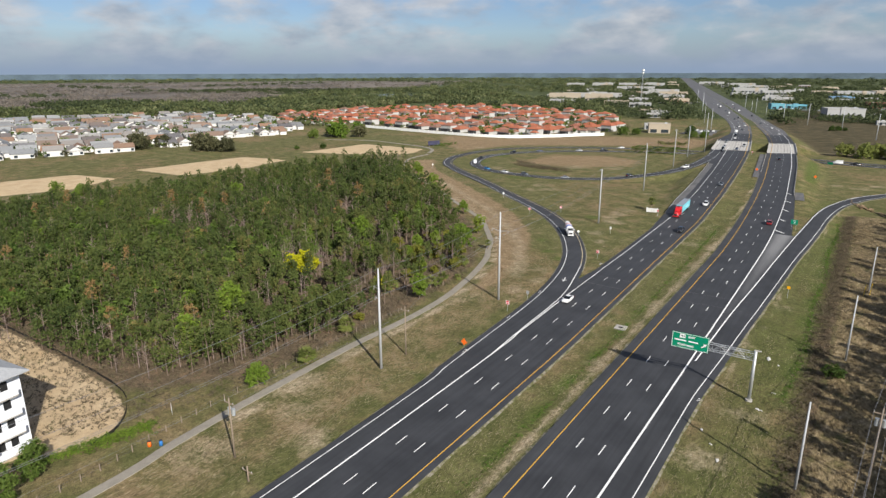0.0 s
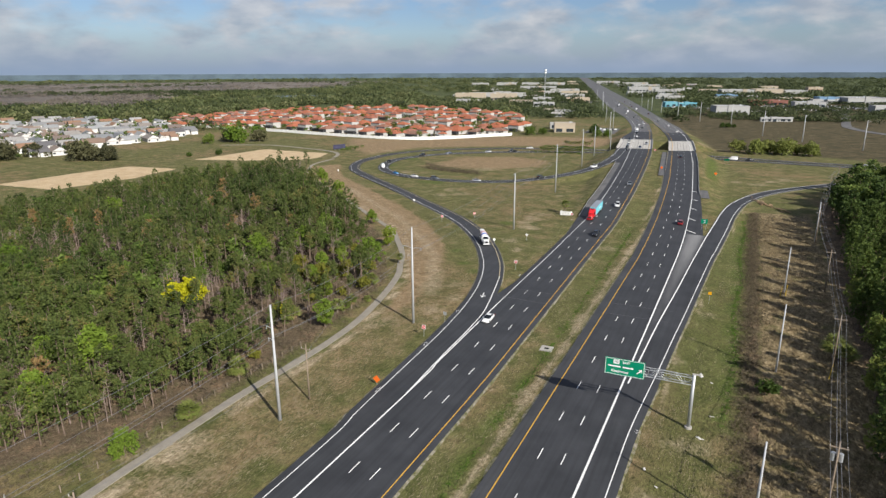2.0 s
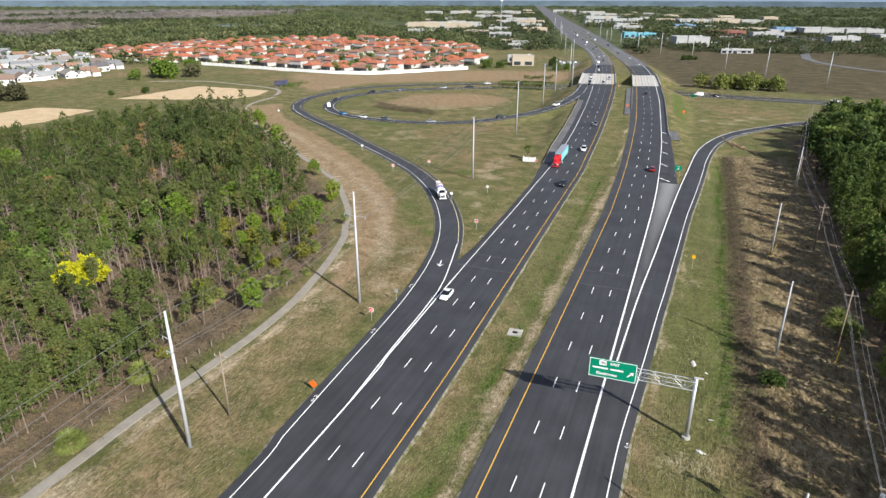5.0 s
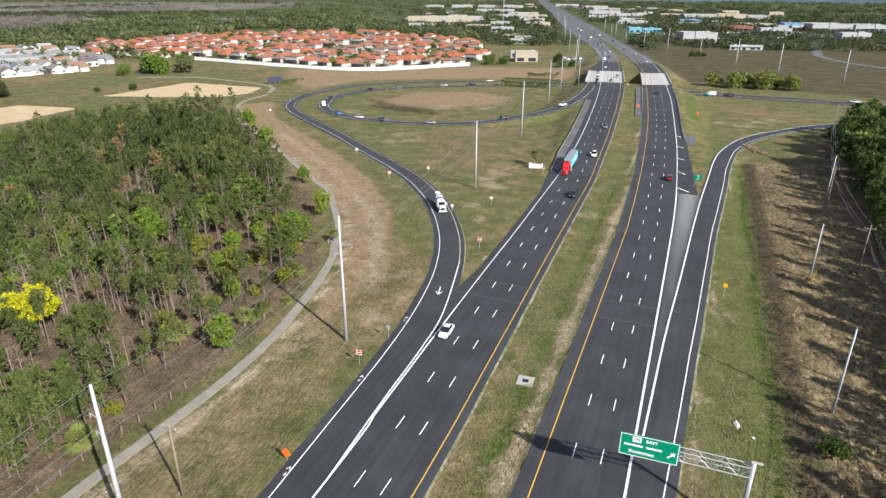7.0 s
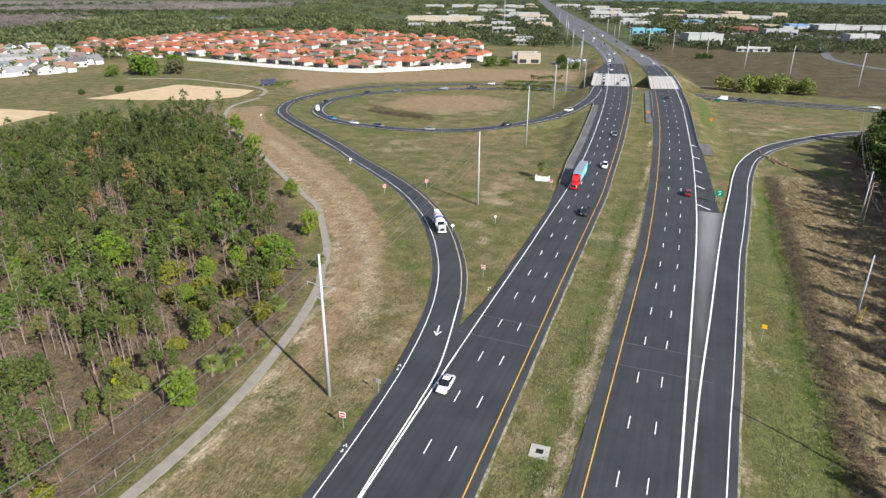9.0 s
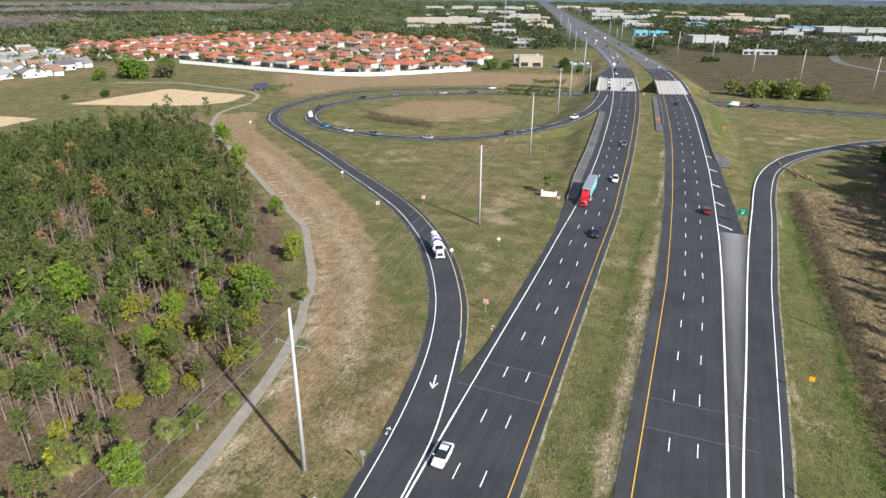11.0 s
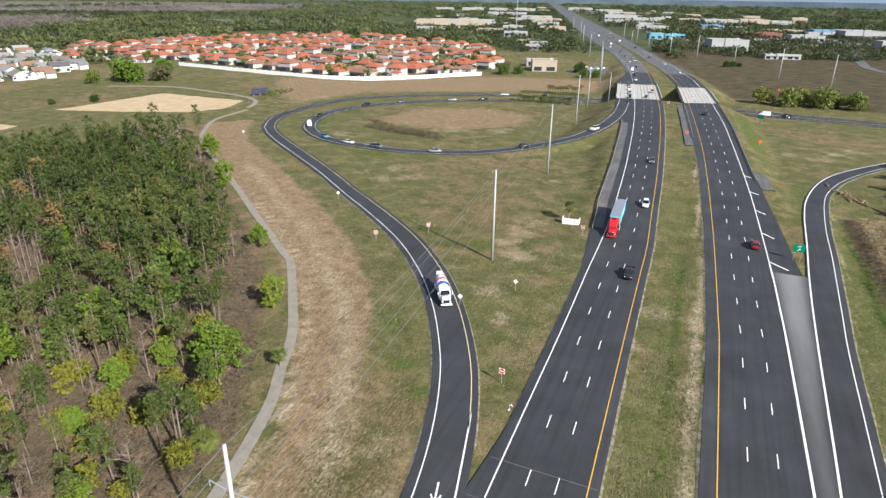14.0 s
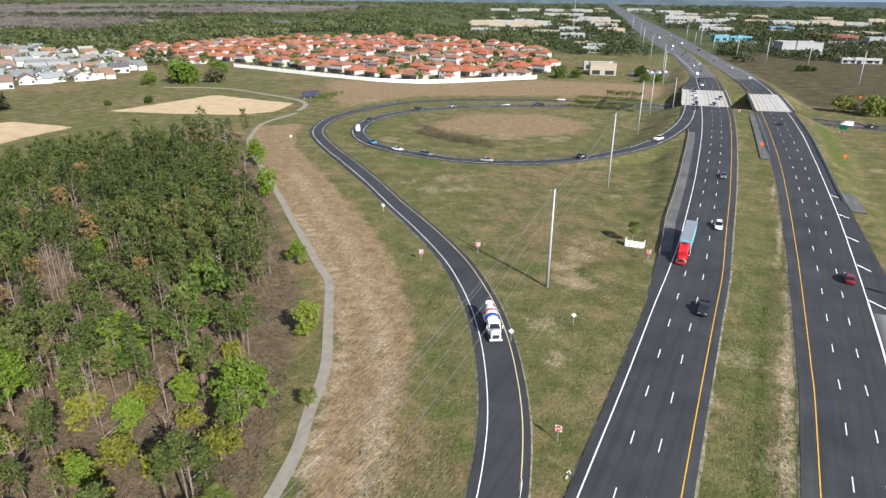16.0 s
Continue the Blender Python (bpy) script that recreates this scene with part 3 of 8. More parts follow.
dry = np.maximum(dry, np.clip((inside(GX, GY, [(-175, 215), (-165, 285), (-120, 305), (-80, 290), (-75, 250), (-110, 215)])) / 20, 0, 1) * 0.72)
dry = np.maximum(dry, np.clip(0.5 + inside(GX, GY, [(-220, 255), (-205, 310), (-140, 350), (-80, 365), (-70, 440), (-165, 425), (-235, 355), (-300, 345), (-250, 280)]) / 20, 0, 1) * 0.85)
heath = np.clip(0.5 + inside(GX, GY, [(-22, 470), (-2, 392), (30, 388), (76, 372), (150, 340), (420, 330), (420, 820), (330, 1180), (130, 1200), (60, 1060), (-70, 980), (-75, 640), (-48, 560)]) / 16, 0, 1) * 0.9
edge_l = 0.8 * np.exp(-((np.abs(GX - LEFT_YELLOW(GY) - 1.8)) / 1.2) ** 2) + 1.45 * np.exp(-((np.abs(GX - RIGHT_YELLOW(GY) + 3.4)) / 1.5) ** 2) + 1.1 * np.exp(-((np.abs(GX - np.interp(GY, EXIT_RIGHT[:, 1], EXIT_RIGHT[:, 0]) - 2.4)) / 1.3) ** 2)
beside_path = [(tuple(p), 1.9) for p in offset(PATH_LINE, 2.3)[50:190:2]]
bare = np.maximum(blobs(beside_path) * 0.8, np.maximum(np.maximum(blobs([(tuple(p), 4.2) for p in spline([(-49, 22), (-56, 36), (-64, 52), (-73, 65), (-84, 77), (-97, 91), (-114, 105), (-135, 123), (-160, 143)], 4.0)]) * 0.58, blobs([(c, r * 1.7) for c, r in BARES[8:]]) * 0.5), edge_l * 0.42 * (GY < 200)))
bearing = np.degrees(np.arctan2(-GX, GY + 60))
SWAMP_AT = ([18, 30, 38, 45, 49, 54, 60, 70, 90], [5200, 3400, 1900, 1480, 1270, 1080, 1020, 960, 950])
swamp_from = np.interp(bearing, *SWAMP_AT)
swamp = np.clip((radius - swamp_from) / 250, 0, 1) * np.clip((3700 - radius) / 500, 0, 1)
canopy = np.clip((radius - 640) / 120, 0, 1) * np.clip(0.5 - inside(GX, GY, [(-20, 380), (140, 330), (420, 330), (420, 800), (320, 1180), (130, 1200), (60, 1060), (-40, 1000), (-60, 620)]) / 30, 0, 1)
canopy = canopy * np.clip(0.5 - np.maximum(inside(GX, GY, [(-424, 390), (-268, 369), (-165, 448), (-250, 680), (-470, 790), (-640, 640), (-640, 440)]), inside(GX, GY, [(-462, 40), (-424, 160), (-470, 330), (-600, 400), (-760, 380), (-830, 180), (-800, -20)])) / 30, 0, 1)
sand = np.zeros(GX.shape)
for s in (*SANDS, PIT):
    sand = np.maximum(sand, np.clip(0.5 + inside(GX, GY, s) / 4, 0, 1))
nx, ny = len(gx), len(gy)
ii, jj = np.meshgrid(np.arange(nx - 1), np.arange(ny - 1))
q = (jj * nx + ii).ravel()
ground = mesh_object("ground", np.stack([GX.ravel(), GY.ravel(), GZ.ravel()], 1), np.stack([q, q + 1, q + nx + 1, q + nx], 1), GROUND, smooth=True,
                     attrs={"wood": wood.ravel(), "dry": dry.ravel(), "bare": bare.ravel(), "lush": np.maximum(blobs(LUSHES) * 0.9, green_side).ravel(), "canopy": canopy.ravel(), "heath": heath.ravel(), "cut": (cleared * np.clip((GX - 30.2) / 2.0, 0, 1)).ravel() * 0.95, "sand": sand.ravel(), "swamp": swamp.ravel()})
tagged(ground, "mown roadside grass, dry earth and sand reaching the horizon", "ground", kind="structure")


def ground_z(x, y):
    """Height of the ground sheet at a place near the roads."""
    i = min(max(int(np.searchsorted(gx, x)) - 1, 0), nx - 2)
    j = min(max(int(np.searchsorted(gy, y)) - 1, 0), ny - 2)
    u, v = (x - gx[i]) / (gx[i + 1] - gx[i]), (y - gy[j]) / (gy[j + 1] - gy[j])
    return float((GZ[j, i] * (1 - u) + GZ[j, i + 1] * u) * (1 - v) + (GZ[j + 1, i] * (1 - u) + GZ[j + 1, i + 1] * u) * v)


# far wooded rise that closes the horizon, a plain backdrop ring
ang = np.linspace(0, 2 * math.pi, 361)
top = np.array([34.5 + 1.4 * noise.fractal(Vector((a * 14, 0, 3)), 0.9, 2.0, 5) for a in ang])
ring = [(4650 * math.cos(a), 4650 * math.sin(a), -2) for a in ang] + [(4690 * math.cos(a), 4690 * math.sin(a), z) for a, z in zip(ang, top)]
# blue-grey base colour: the distance haze over the woods is painted in
HAZE_PAINT = plain("haze_painted_woods", (0.075, 0.105, 0.125), 1.0, vary=0.3, scale=0.01)
tagged(mesh_object("backdrop", ring, [(i, i + 1, 362 + i, 361 + i) for i in range(360)], HAZE_PAINT), "hazy blue-green woods along the far horizon", "backdrop", kind="structure")


# a lake among the far woods
WATER = Nodes("still_water", 0.08, 0.0, 0.6)
lake_pts = [(-905 + 80 * math.cos(a) * (1 + 0.2 * math.sin(3 * a)), 1045 + 80 * math.sin(a), 0.12) for a in np.linspace(0, 2 * math.pi, 28, endpoint=False)]
tagged(mesh_object("water", lake_pts, [tuple(range(28))], WATER.color(WATER.ramp(WATER.noise(0.05, 4), (0.3, (0.05, 0.09, 0.12)), (0.7, (0.08, 0.13, 0.16))))), "calm blue-grey lake among distant woods", "lake", kind="structure")

# ---- roads ----
def road_thing(name, label):
    ob = new(name)
    return tagged(ob, label, "road", kind="structure")


def along(fx, y0, y1, step=4.0, dx=0.0):
    y = np.arange(y0, y1 + 0.01, step)
    return np.stack([fx(y) + (dx(y) if callable(dx) else dx), y, rise(y)], 1)


def painted(name, line, width, parent, material, lift=0.075):
    strip(name, offset(line, -width / 2), offset(line, width / 2), material, lift, parent)


west_way = road_thing("road_westbound", "dark three-lane asphalt carriageway with white and yellow lines")
east_way = road_thing("road_eastbound", "dark three-lane asphalt carriageway beside a dusty exit gore")
FAR_END = 4500
yb = np.r_[np.arange(-300, 420, 3.0), np.arange(420, FAR_END, 20.0)]
OLD_FROM = int(np.argmin(np.abs(yb - 470)))


def band(fl, fr):
    return np.stack([fl(yb), yb, rise(yb)], 1), np.stack([fr(yb), yb, rise(yb)], 1)


def west_outer(y):
    return LEFT_WHITE(y) - np.interp(y, [-300, 14, 40, 100, 118, 150, 255, 300, 395, 450, 1000, 1800], [5.5, 4.0, 1.4, 1.5, 3.2, 5.2, 5.4, 9.5, 9.5, 3, 6, 8])


def east_outer(y):
    return RIGHT_WHITE(y) + np.interp(y, [-300, 80, 104, 112, 150, 186, 200, 330, 420, 500, 1000, 1800], [1.5, 3, 6.2, 6.3, 4.8, 3.4, 3.0, 3.0, 3, 4, 8, 8])


for way, (bl, br) in ((west_way, band(west_outer, lambda y: LEFT_YELLOW(y) + np.interp(y, [0, 120, 200, 320], [1.35, 1.5, 1.8, 2.0]))), (east_way, band(lambda y: RIGHT_YELLOW(y) - np.interp(y, [0, 190, 230, 320], [2.05, 2.3, 3.0, 2.4]), east_outer))):
    strip("asphalt", bl[: OLD_FROM + 1], br[: OLD_FROM + 1], ASPHALT, 0.05, way, skirt=0.5)
    strip("asphalt", bl[OLD_FROM:], br[OLD_FROM:], LANE_OLD, 0.05, way, skirt=0.5)
far_y = np.arange(600, 1700, 8.0)
far_median = tagged(new("median_strip"), "narrow kerbed grass median of the far highway", "median", kind="structure")
strip("kerb", np.stack([LEFT_YELLOW(far_y) + 0.5, far_y, rise(far_y)], 1), np.stack([RIGHT_YELLOW(far_y) - 0.5, far_y, rise(far_y)], 1), plain("far_kerb", (0.30, 0.29, 0.27), 0.9), 0.16, far_median, skirt=0.3)
strip("grass", np.stack([LEFT_YELLOW(far_y) + 0.8, far_y, rise(far_y)], 1), np.stack([RIGHT_YELLOW(far_y) - 0.8, far_y, rise(far_y)], 1), plain("far_median_grass", (0.085, 0.095, 0.035), 0.95, vary=0.3), 0.2, far_median)
Y0, Y1 = -180, 900
SHOULDER = asphalt_material("shoulder_asphalt", (0.043, 0.045, 0.0485), (0.062, 0.064, 0.068))
ys_ = np.arange(-180, 318, 3.0)
strip("paved_shoulder", np.stack([LEFT_YELLOW(ys_) + 0.2, ys_, rise(ys_)], 1), np.stack([LEFT_YELLOW(ys_) + np.interp(ys_, [0, 120, 200, 320], [1.33, 1.48, 1.78, 1.98]), ys_, rise(ys_)], 1), SHOULDER, 0.056, west_way)
strip("paved_shoulder", np.stack([RIGHT_YELLOW(ys_) - np.interp(ys_, [0, 190, 230, 320], [2.03, 2.28, 2.98, 2.38]), ys_, rise(ys_)], 1), np.stack([RIGHT_YELLOW(ys_) - 0.2, ys_, rise(ys_)], 1), SHOULDER, 0.056, east_way)
painted("yellow_line", along(LEFT_YELLOW, Y0, Y1), 0.17, west_way, YELLOW_LINE)
painted("yellow_line", along(RIGHT_YELLOW, Y0, Y1), 0.17, east_way, YELLOW_LINE)
painted("white_line", along(LEFT_WHITE, Y0, 20, 2.0), 0.28, west_way, WHITE_LINE)
painted("white_line", along(LEFT_WHITE, 20, 1500), 0.2, west_way, WHITE_LINE)
painted("white_line", along(RIGHT_WHITE, Y0, 120), 0.34, east_way, WHITE_LINE)
painted("white_line", along(RIGHT_WHITE, 120, 1500), 0.24, east_way, WHITE_LINE)

# dusty gore between the exit lane and the carriageway
gy_line = np.arange(6, 118.5, 2.5)
ex_x = np.interp(gy_line, EXIT_LEFT[:, 1], EXIT_LEFT[:, 0])
gore_n, gore_f = len(gy_line), np.array([0.0, 0.25, 0.5, 0.75, 1.0])
gore_l, gore_r = RIGHT_WHITE(gy_line) + 0.15, ex_x - 0.15
gore_v = np.vstack([np.stack([gore_l * (1 - f) + gore_r * f, gy_line, rise(gy_line) + 0.066], 1) for f in gore_f])
gore_w = np.concatenate([np.interp(gy_line, [20, 60, 95, 117], [0.05, 0.35, 0.85, 1.0]) * w for w in (0.15, 0.85, 1.0, 0.8, 0.1)])
mesh_object("gore_dust", gore_v, [(k * gore_n + i, (k + 1) * gore_n + i, (k + 1) * gore_n + i + 1, k * gore_n + i + 1) for k in range(4) for i in range(gore_n - 1)], GORE, east_way, "pale dusty gore area", attrs={"dust": gore_w})
for x0, y0, x1, y1 in ((6.5, 121.8, 10.2, 118.2), (5.9, 140.4, 8.4, 137.6), (4.8, 158.3, 7.3, 155.7), (3.8, 175.3, 6.2, 173.1), (2.3, 192.5, 4.5, 190.5)):
    ln = np.linspace((x0, y0, 0), (x1, y1, 0), 3)
    ln[:, 2] = rise(ln[:, 1])
    painted("hatch_bar", ln, 0.45, east_way, WHITE_LINE, 0.08)

# exit ramp and entry ramp, loop, cross road
exit_ramp = road_thing("road_exit_ramp", "curving single-lane asphalt exit ramp with white edge lines")
n = min(len(EXIT_LEFT), len(EXIT_RIGHT))


def match(a, b, count):
    f = lambda p: np.stack([np.interp(np.linspace(0, 1, count), np.linspace(0, 1, len(p)), c) for c in p.T], 1)  # noqa: E731
    return f(a), f(b)


def zfade(line, y0, y1):
    """Highway height that fades to the plain along an exit."""
    z = rise(line[:, 1]) * (1 - smooth((line[:, 1] - y0) / (y1 - y0)))
    return np.c_[line[:, :2], z]


start = int(np.argmin(np.abs(EXIT_RIGHT[:, 1] + 6)))
el, er = match(EXIT_LEFT, EXIT_RIGHT[start:], 200)
el, er = zfade(el, 120, 200), zfade(er, 120, 200)
strip("asphalt", offset(el, -0.4), offset(er, 1.2), ASPHALT_NEW, 0.056, exit_ramp, skirt=0.5)
lead = zfade(EXIT_RIGHT[: start + 1], 120, 200)
strip("asphalt", np.stack([RIGHT_WHITE(lead[:, 1]) + 0.2, lead[:, 1], lead[:, 2]], 1), offset(lead, 1.4), ASPHALT_NEW, 0.058, exit_ramp, skirt=0.5)
strip("paved_shoulder", offset(er, 0.15), offset(er, 1.18), SHOULDER, 0.064, exit_ramp)
strip("paved_shoulder", offset(lead, 0.15), offset(lead, 1.38), SHOULDER, 0.064, exit_ramp)
painted("white_line", el, 0.3, exit_ramp, WHITE_LINE, 0.09)
painted("white_line", zfade(EXIT_RIGHT, 120, 200), 0.17, exit_ramp, WHITE_LINE, 0.09)

entry_ramp = road_thing("road_entry_ramp", "long curving single-lane asphalt entry ramp")
rl = raised(RAMP_LEFT, 0.0)
cut = int(np.argmin(np.abs(rl[:, 1] - 22)))
strip("asphalt", offset(rl, -1.3)[: cut + 3], np.stack([LEFT_WHITE(rl[: cut + 3, 1]) - 0.2, rl[: cut + 3, 1], rl[: cut + 3, 2]], 1), ASPHALT_NEW, 0.056, entry_ramp, skirt=0.5)
wide = np.interp(np.arange(len(rl)), [cut, cut + 30, cut + 70], [6.2, 6.0, 5.3])
strip("asphalt", offset(rl, -1.3)[cut:], offset(rl, wide)[cut:], ASPHALT_NEW, 0.058, entry_ramp, skirt=0.5)
painted("white_line", rl, 0.16, entry_ramp, WHITE_LINE, 0.09)
inner = offset(rl, wide - 1.1)[cut + 8 :]
merge = spline([(float(LEFT_WHITE(-30)) + 0.02, -30, 0), (float(LEFT_WHITE(-12)) - 0.35, -12, 0), (float(LEFT_WHITE(4)) - 0.6, 4, 0), (float(LEFT_WHITE(17)) - 1.6, 17, 0), tuple(inner[0]), tuple(inner[2])], 1.0)
painted("white_line", merge, 0.24, entry_ramp, WHITE_LINE, 0.09)
painted("yellow_line", inner, 0.16, entry_ramp, paint_material("faded_yellow_paint", (0.62, 0.52, 0.32)), 0.09)
loop_road = road_thing("road_loop_ramp", "worn asphalt loop ramp climbing to the overpass")
strip("asphalt", offset(LOOP_MID, -3.4), offset(LOOP_MID, 3.4), ASPHALT_NEW, 0.052, loop_road, skirt=0.5)
for d in (-2.4, 2.4):
    painted("white_line", offset(LOOP_MID, d), 0.16, loop_road, WHITE_LINE, 0.085)

# ragged gravel along the pavement's edges
rg = np.random.default_rng(41)


def gravel_edge(parent, line, side, lo=0.25, hi=1.0):
    lo, hi = 0.08 + lo * 0.3, 0.1 + hi * 0.6
    w = np.clip(np.convolve(rg.uniform(lo, hi, len(line) + 4), [0.25, 0.5, 0.25], "same")[2:-2], lo, hi)
    out = line.copy()
    t = np.gradient(line[:, :2], axis=0)
    t /= np.linalg.norm(t, axis=1)[:, None]
    out[:, 0] += t[:, 1] * w * side
    out[:, 1] -= t[:, 0] * w * side
    out[:, 2] -= 0.13
    a, b = (line, out) if side > 0 else (out, line)
    strip("gravel_edge", a, b, GRAVEL, 0.02, parent, skirt=0.3)


ye = np.arange(-150, 312, 1.2)
gravel_edge(west_way, np.stack([LEFT_YELLOW(ye) + np.interp(ye, [0, 120, 200, 320], [1.35, 1.5, 1.8, 2.0]), ye, rise(ye)], 1), 1, 0.1, 0.9)
gravel_edge(east_way, np.stack([RIGHT_YELLOW(ye) - np.interp(ye, [0, 190, 230, 320], [2.05, 2.3, 3.0, 2.4]), ye, rise(ye)], 1), -1, 0.1, 1.1)
ye = np.arange(42, 122, 1.2)
gravel_edge(west_way, np.stack([west_outer(ye), ye, rise(ye)], 1), -1, 0.1, 0.7)
gravel_edge(exit_ramp, offset(er, 1.2)[4:], 1, 0.1, 0.9)
gravel_edge(exit_ramp, offset(lead, 1.4), 1, 0.1, 0.8)
gravel_edge(entry_ramp, offset(rl, -1.3)[:150], -1, 0.1, 0.8)
gravel_edge(entry_ramp, offset(rl, wide)[cut + 6 : 150], 1, 0.05, 0.5)

# the old wide avenue beyond the overpass
yo = np.arange(720, 4500, 20.0)
strip("old_pavement", np.stack([LEFT_WHITE(yo) - np.interp(yo, [600, 800, 1200], [4, 6, 10]), yo, 0 * yo + 0.0], 1), np.stack([RIGHT_WHITE(yo) + np.interp(yo, [600, 800, 1200], [3, 5, 10]), yo, 0 * yo + 0.0], 1), LANE_OLD, np.interp(0, [0, 1], [0.09, 0.09]), west_way, "pale worn avenue pavement")

# the shared-use path
path = tagged(new("pavement"), "pale concrete shared-use path between woods and verge", "path", kind="structure")
pl = np.array([(x, y, ground_z(x, y) + 0.1) for x, y in PATH_LINE])
strip("slab", offset(pl, -0.92), offset(pl, 0.92), PATHWAY, 0.03, path, skirt=0.4)


# ---- overpass ----
TRACK = concrete_material("tyre_dark_concrete", (0.30, 0.29, 0.275), 0.5)


def overpass(name, fl, fr, label, lag):
    """A deck whose ends stand on a skew: its far side lies lag metres further on."""
    th = tagged(new(name), label, "bridge", kind="structure")
    y = np.arange(BRIDGE_NEAR, BRIDGE_FAR + 0.1, 4.0)
    l, r = np.stack([fl(y), y, rise(y)], 1), np.stack([fr(y + lag), y + lag, rise(y + lag)], 1)
    strip("deck", l, r, DECK, 0.062, th, "pale grooved concrete deck", skirt=1.4)
    mid_w = float(np.mean(r[:, 0] - l[:, 0]))
    for k in range(1, int(mid_w / 1.85)):
        f = k * 1.85 / mid_w
        ln = l * (1 - f) + r * f
        painted("wheel_track", ln, 0.5 if k % 2 else 0.22, th, TRACK, 0.072)
    for k, ln in enumerate((l, r)):
        s = -1 if k == 0 else 1
        a, b = offset(ln, -0.02 if s > 0 else 0.38), offset(ln, 0.38 if s > 0 else -0.02)
        lo, hi = (a, b) if s > 0 else (offset(ln, -0.38), offset(ln, 0.02))
        strip("parapet", lo + (0, 0, 0.9), hi + (0, 0, 0.9), CONCRETE, 0.0, th, skirt=2.3)
    for yy in (BRIDGE_NEAR + 8, (BRIDGE_NEAR + BRIDGE_FAR) / 2, BRIDGE_FAR - 8):
        x0, x1 = float(fl(yy)) + 1, float(fr(yy)) - 1
        part("pier", box(x0, yy - 0.7, -0.3, x1, yy + 0.7, float(rise(yy)) - 1.2, 0.08), CONCRETE, th)
    return th


overpass("bridge_westbound", lambda y: west_outer(y), lambda y: LEFT_YELLOW(y) + 2.0, "concrete highway overpass with pale deck and parapets", 5.0)
overpass("bridge_eastbound", lambda y: RIGHT_YELLOW(y) - 2.2, east_outer, "concrete highway overpass with pale deck and parapets", 6.0)


# ---- trees ----
def leaf_shards(rng, centre, size, count, flat=0.6):
    """Random triangles about a centre: points and faces."""
    c = np.array(centre) + rng.normal(0, size * 0.45, (count, 3)) * (1, 1, flat)
    u = rng.normal(0, 1, (count, 3))
    u /= np.linalg.norm(u, axis=1)[:, None]
    w = np.cross(u, rng.normal(0, 1, (count, 3)))
    w /= np.linalg.norm(w, axis=1)[:, None] + 1e-9
    s = size * rng.uniform(0.4, 0.8, (count, 1))
    return np.stack([c - u * s, c + u * s * 0.7 + w * s * 0.55, c + u * s * 0.8 - w * s * 0.5], 1).reshape(-1, 3)


def tube_rows(a, b, r0, r1, seg=5):
    a, b = np.array(a, float), np.array(b, float)
    d = (b - a) / (np.linalg.norm(b - a) + 1e-9)
    e = np.cross(d, (0.3, 1, 0.2))
    e /= np.linalg.norm(e)
    f = np.cross(d, e)
    t = np.linspace(0, 2 * math.pi, seg, endpoint=False)[:, None]
    ringp = np.cos(t) * e + np.sin(t) * f
    v = np.vstack([a + ringp * r0, b + ringp * r1])
    tri = []
    for i in range(seg):
        j = (i + 1) % seg
        tri += [(i, j, seg + j), (i, seg + j, seg + i)]
    return v, np.array(tri)


def join_rows(rows):
    vs, fs, k = [], [], 0
    for v, f in rows:
        vs.append(v), fs.append(f + k)
        k += len(v)
    return np.vstack(vs), np.vstack(fs)


def pine_rows(seed, height=11.0, clumps=34, shards=7, bare=0.5, spread=1.7, size=0.56, limbs=True):
    """A thin plantation pine: trunk with limbs, and a ragged crown. Two (points, faces)."""
    rng = np.random.default_rng(seed)
    lean = rng.normal(0, 0.25, 2)
    mid = (lean[0] * 0.4, lean[1] * 0.4, height * 0.5)
    tip = (lean[0], lean[1], height)
    wood_rows = [tube_rows((0, 0, -0.4), mid, 0.15, 0.11), tube_rows(mid, tip, 0.11, 0.03)]
    leaves = []
    lop = rng.uniform(0, 2 * math.pi)
    for i in range(clumps):
        k = rng.beta(1.5, 1.0)
        z = height * (bare + (1.0 - bare) * k)
        env = math.sin(min(1.0, 0.22 + (1 - k) * 1.5) * math.pi / 2) * (0.55 + 0.45 * min(1.0, k / 0.25))
        a = rng.uniform(0, 2 * math.pi)
        r = spread * env * rng.uniform(0.2, 1.0) * (1 + 0.35 * math.cos(a - lop))
        p = np.array((lean[0] * z / height + r * math.cos(a), lean[1] * z / height + r * math.sin(a), z + 0.25 * r))
        if limbs and i % 3 == 0:
            base = np.array((lean[0] * z / height, lean[1] * z / height, z - 0.4))
            wood_rows.append(tube_rows(base, p, 0.035, 0.012, 3))
        leaves.append(leaf_shards(rng, p, size * rng.uniform(0.75, 1.25), shards, 0.75))
    lv = np.vstack(leaves)
    return join_rows(wood_rows), (lv, np.arange(len(lv)).reshape(-1, 3))


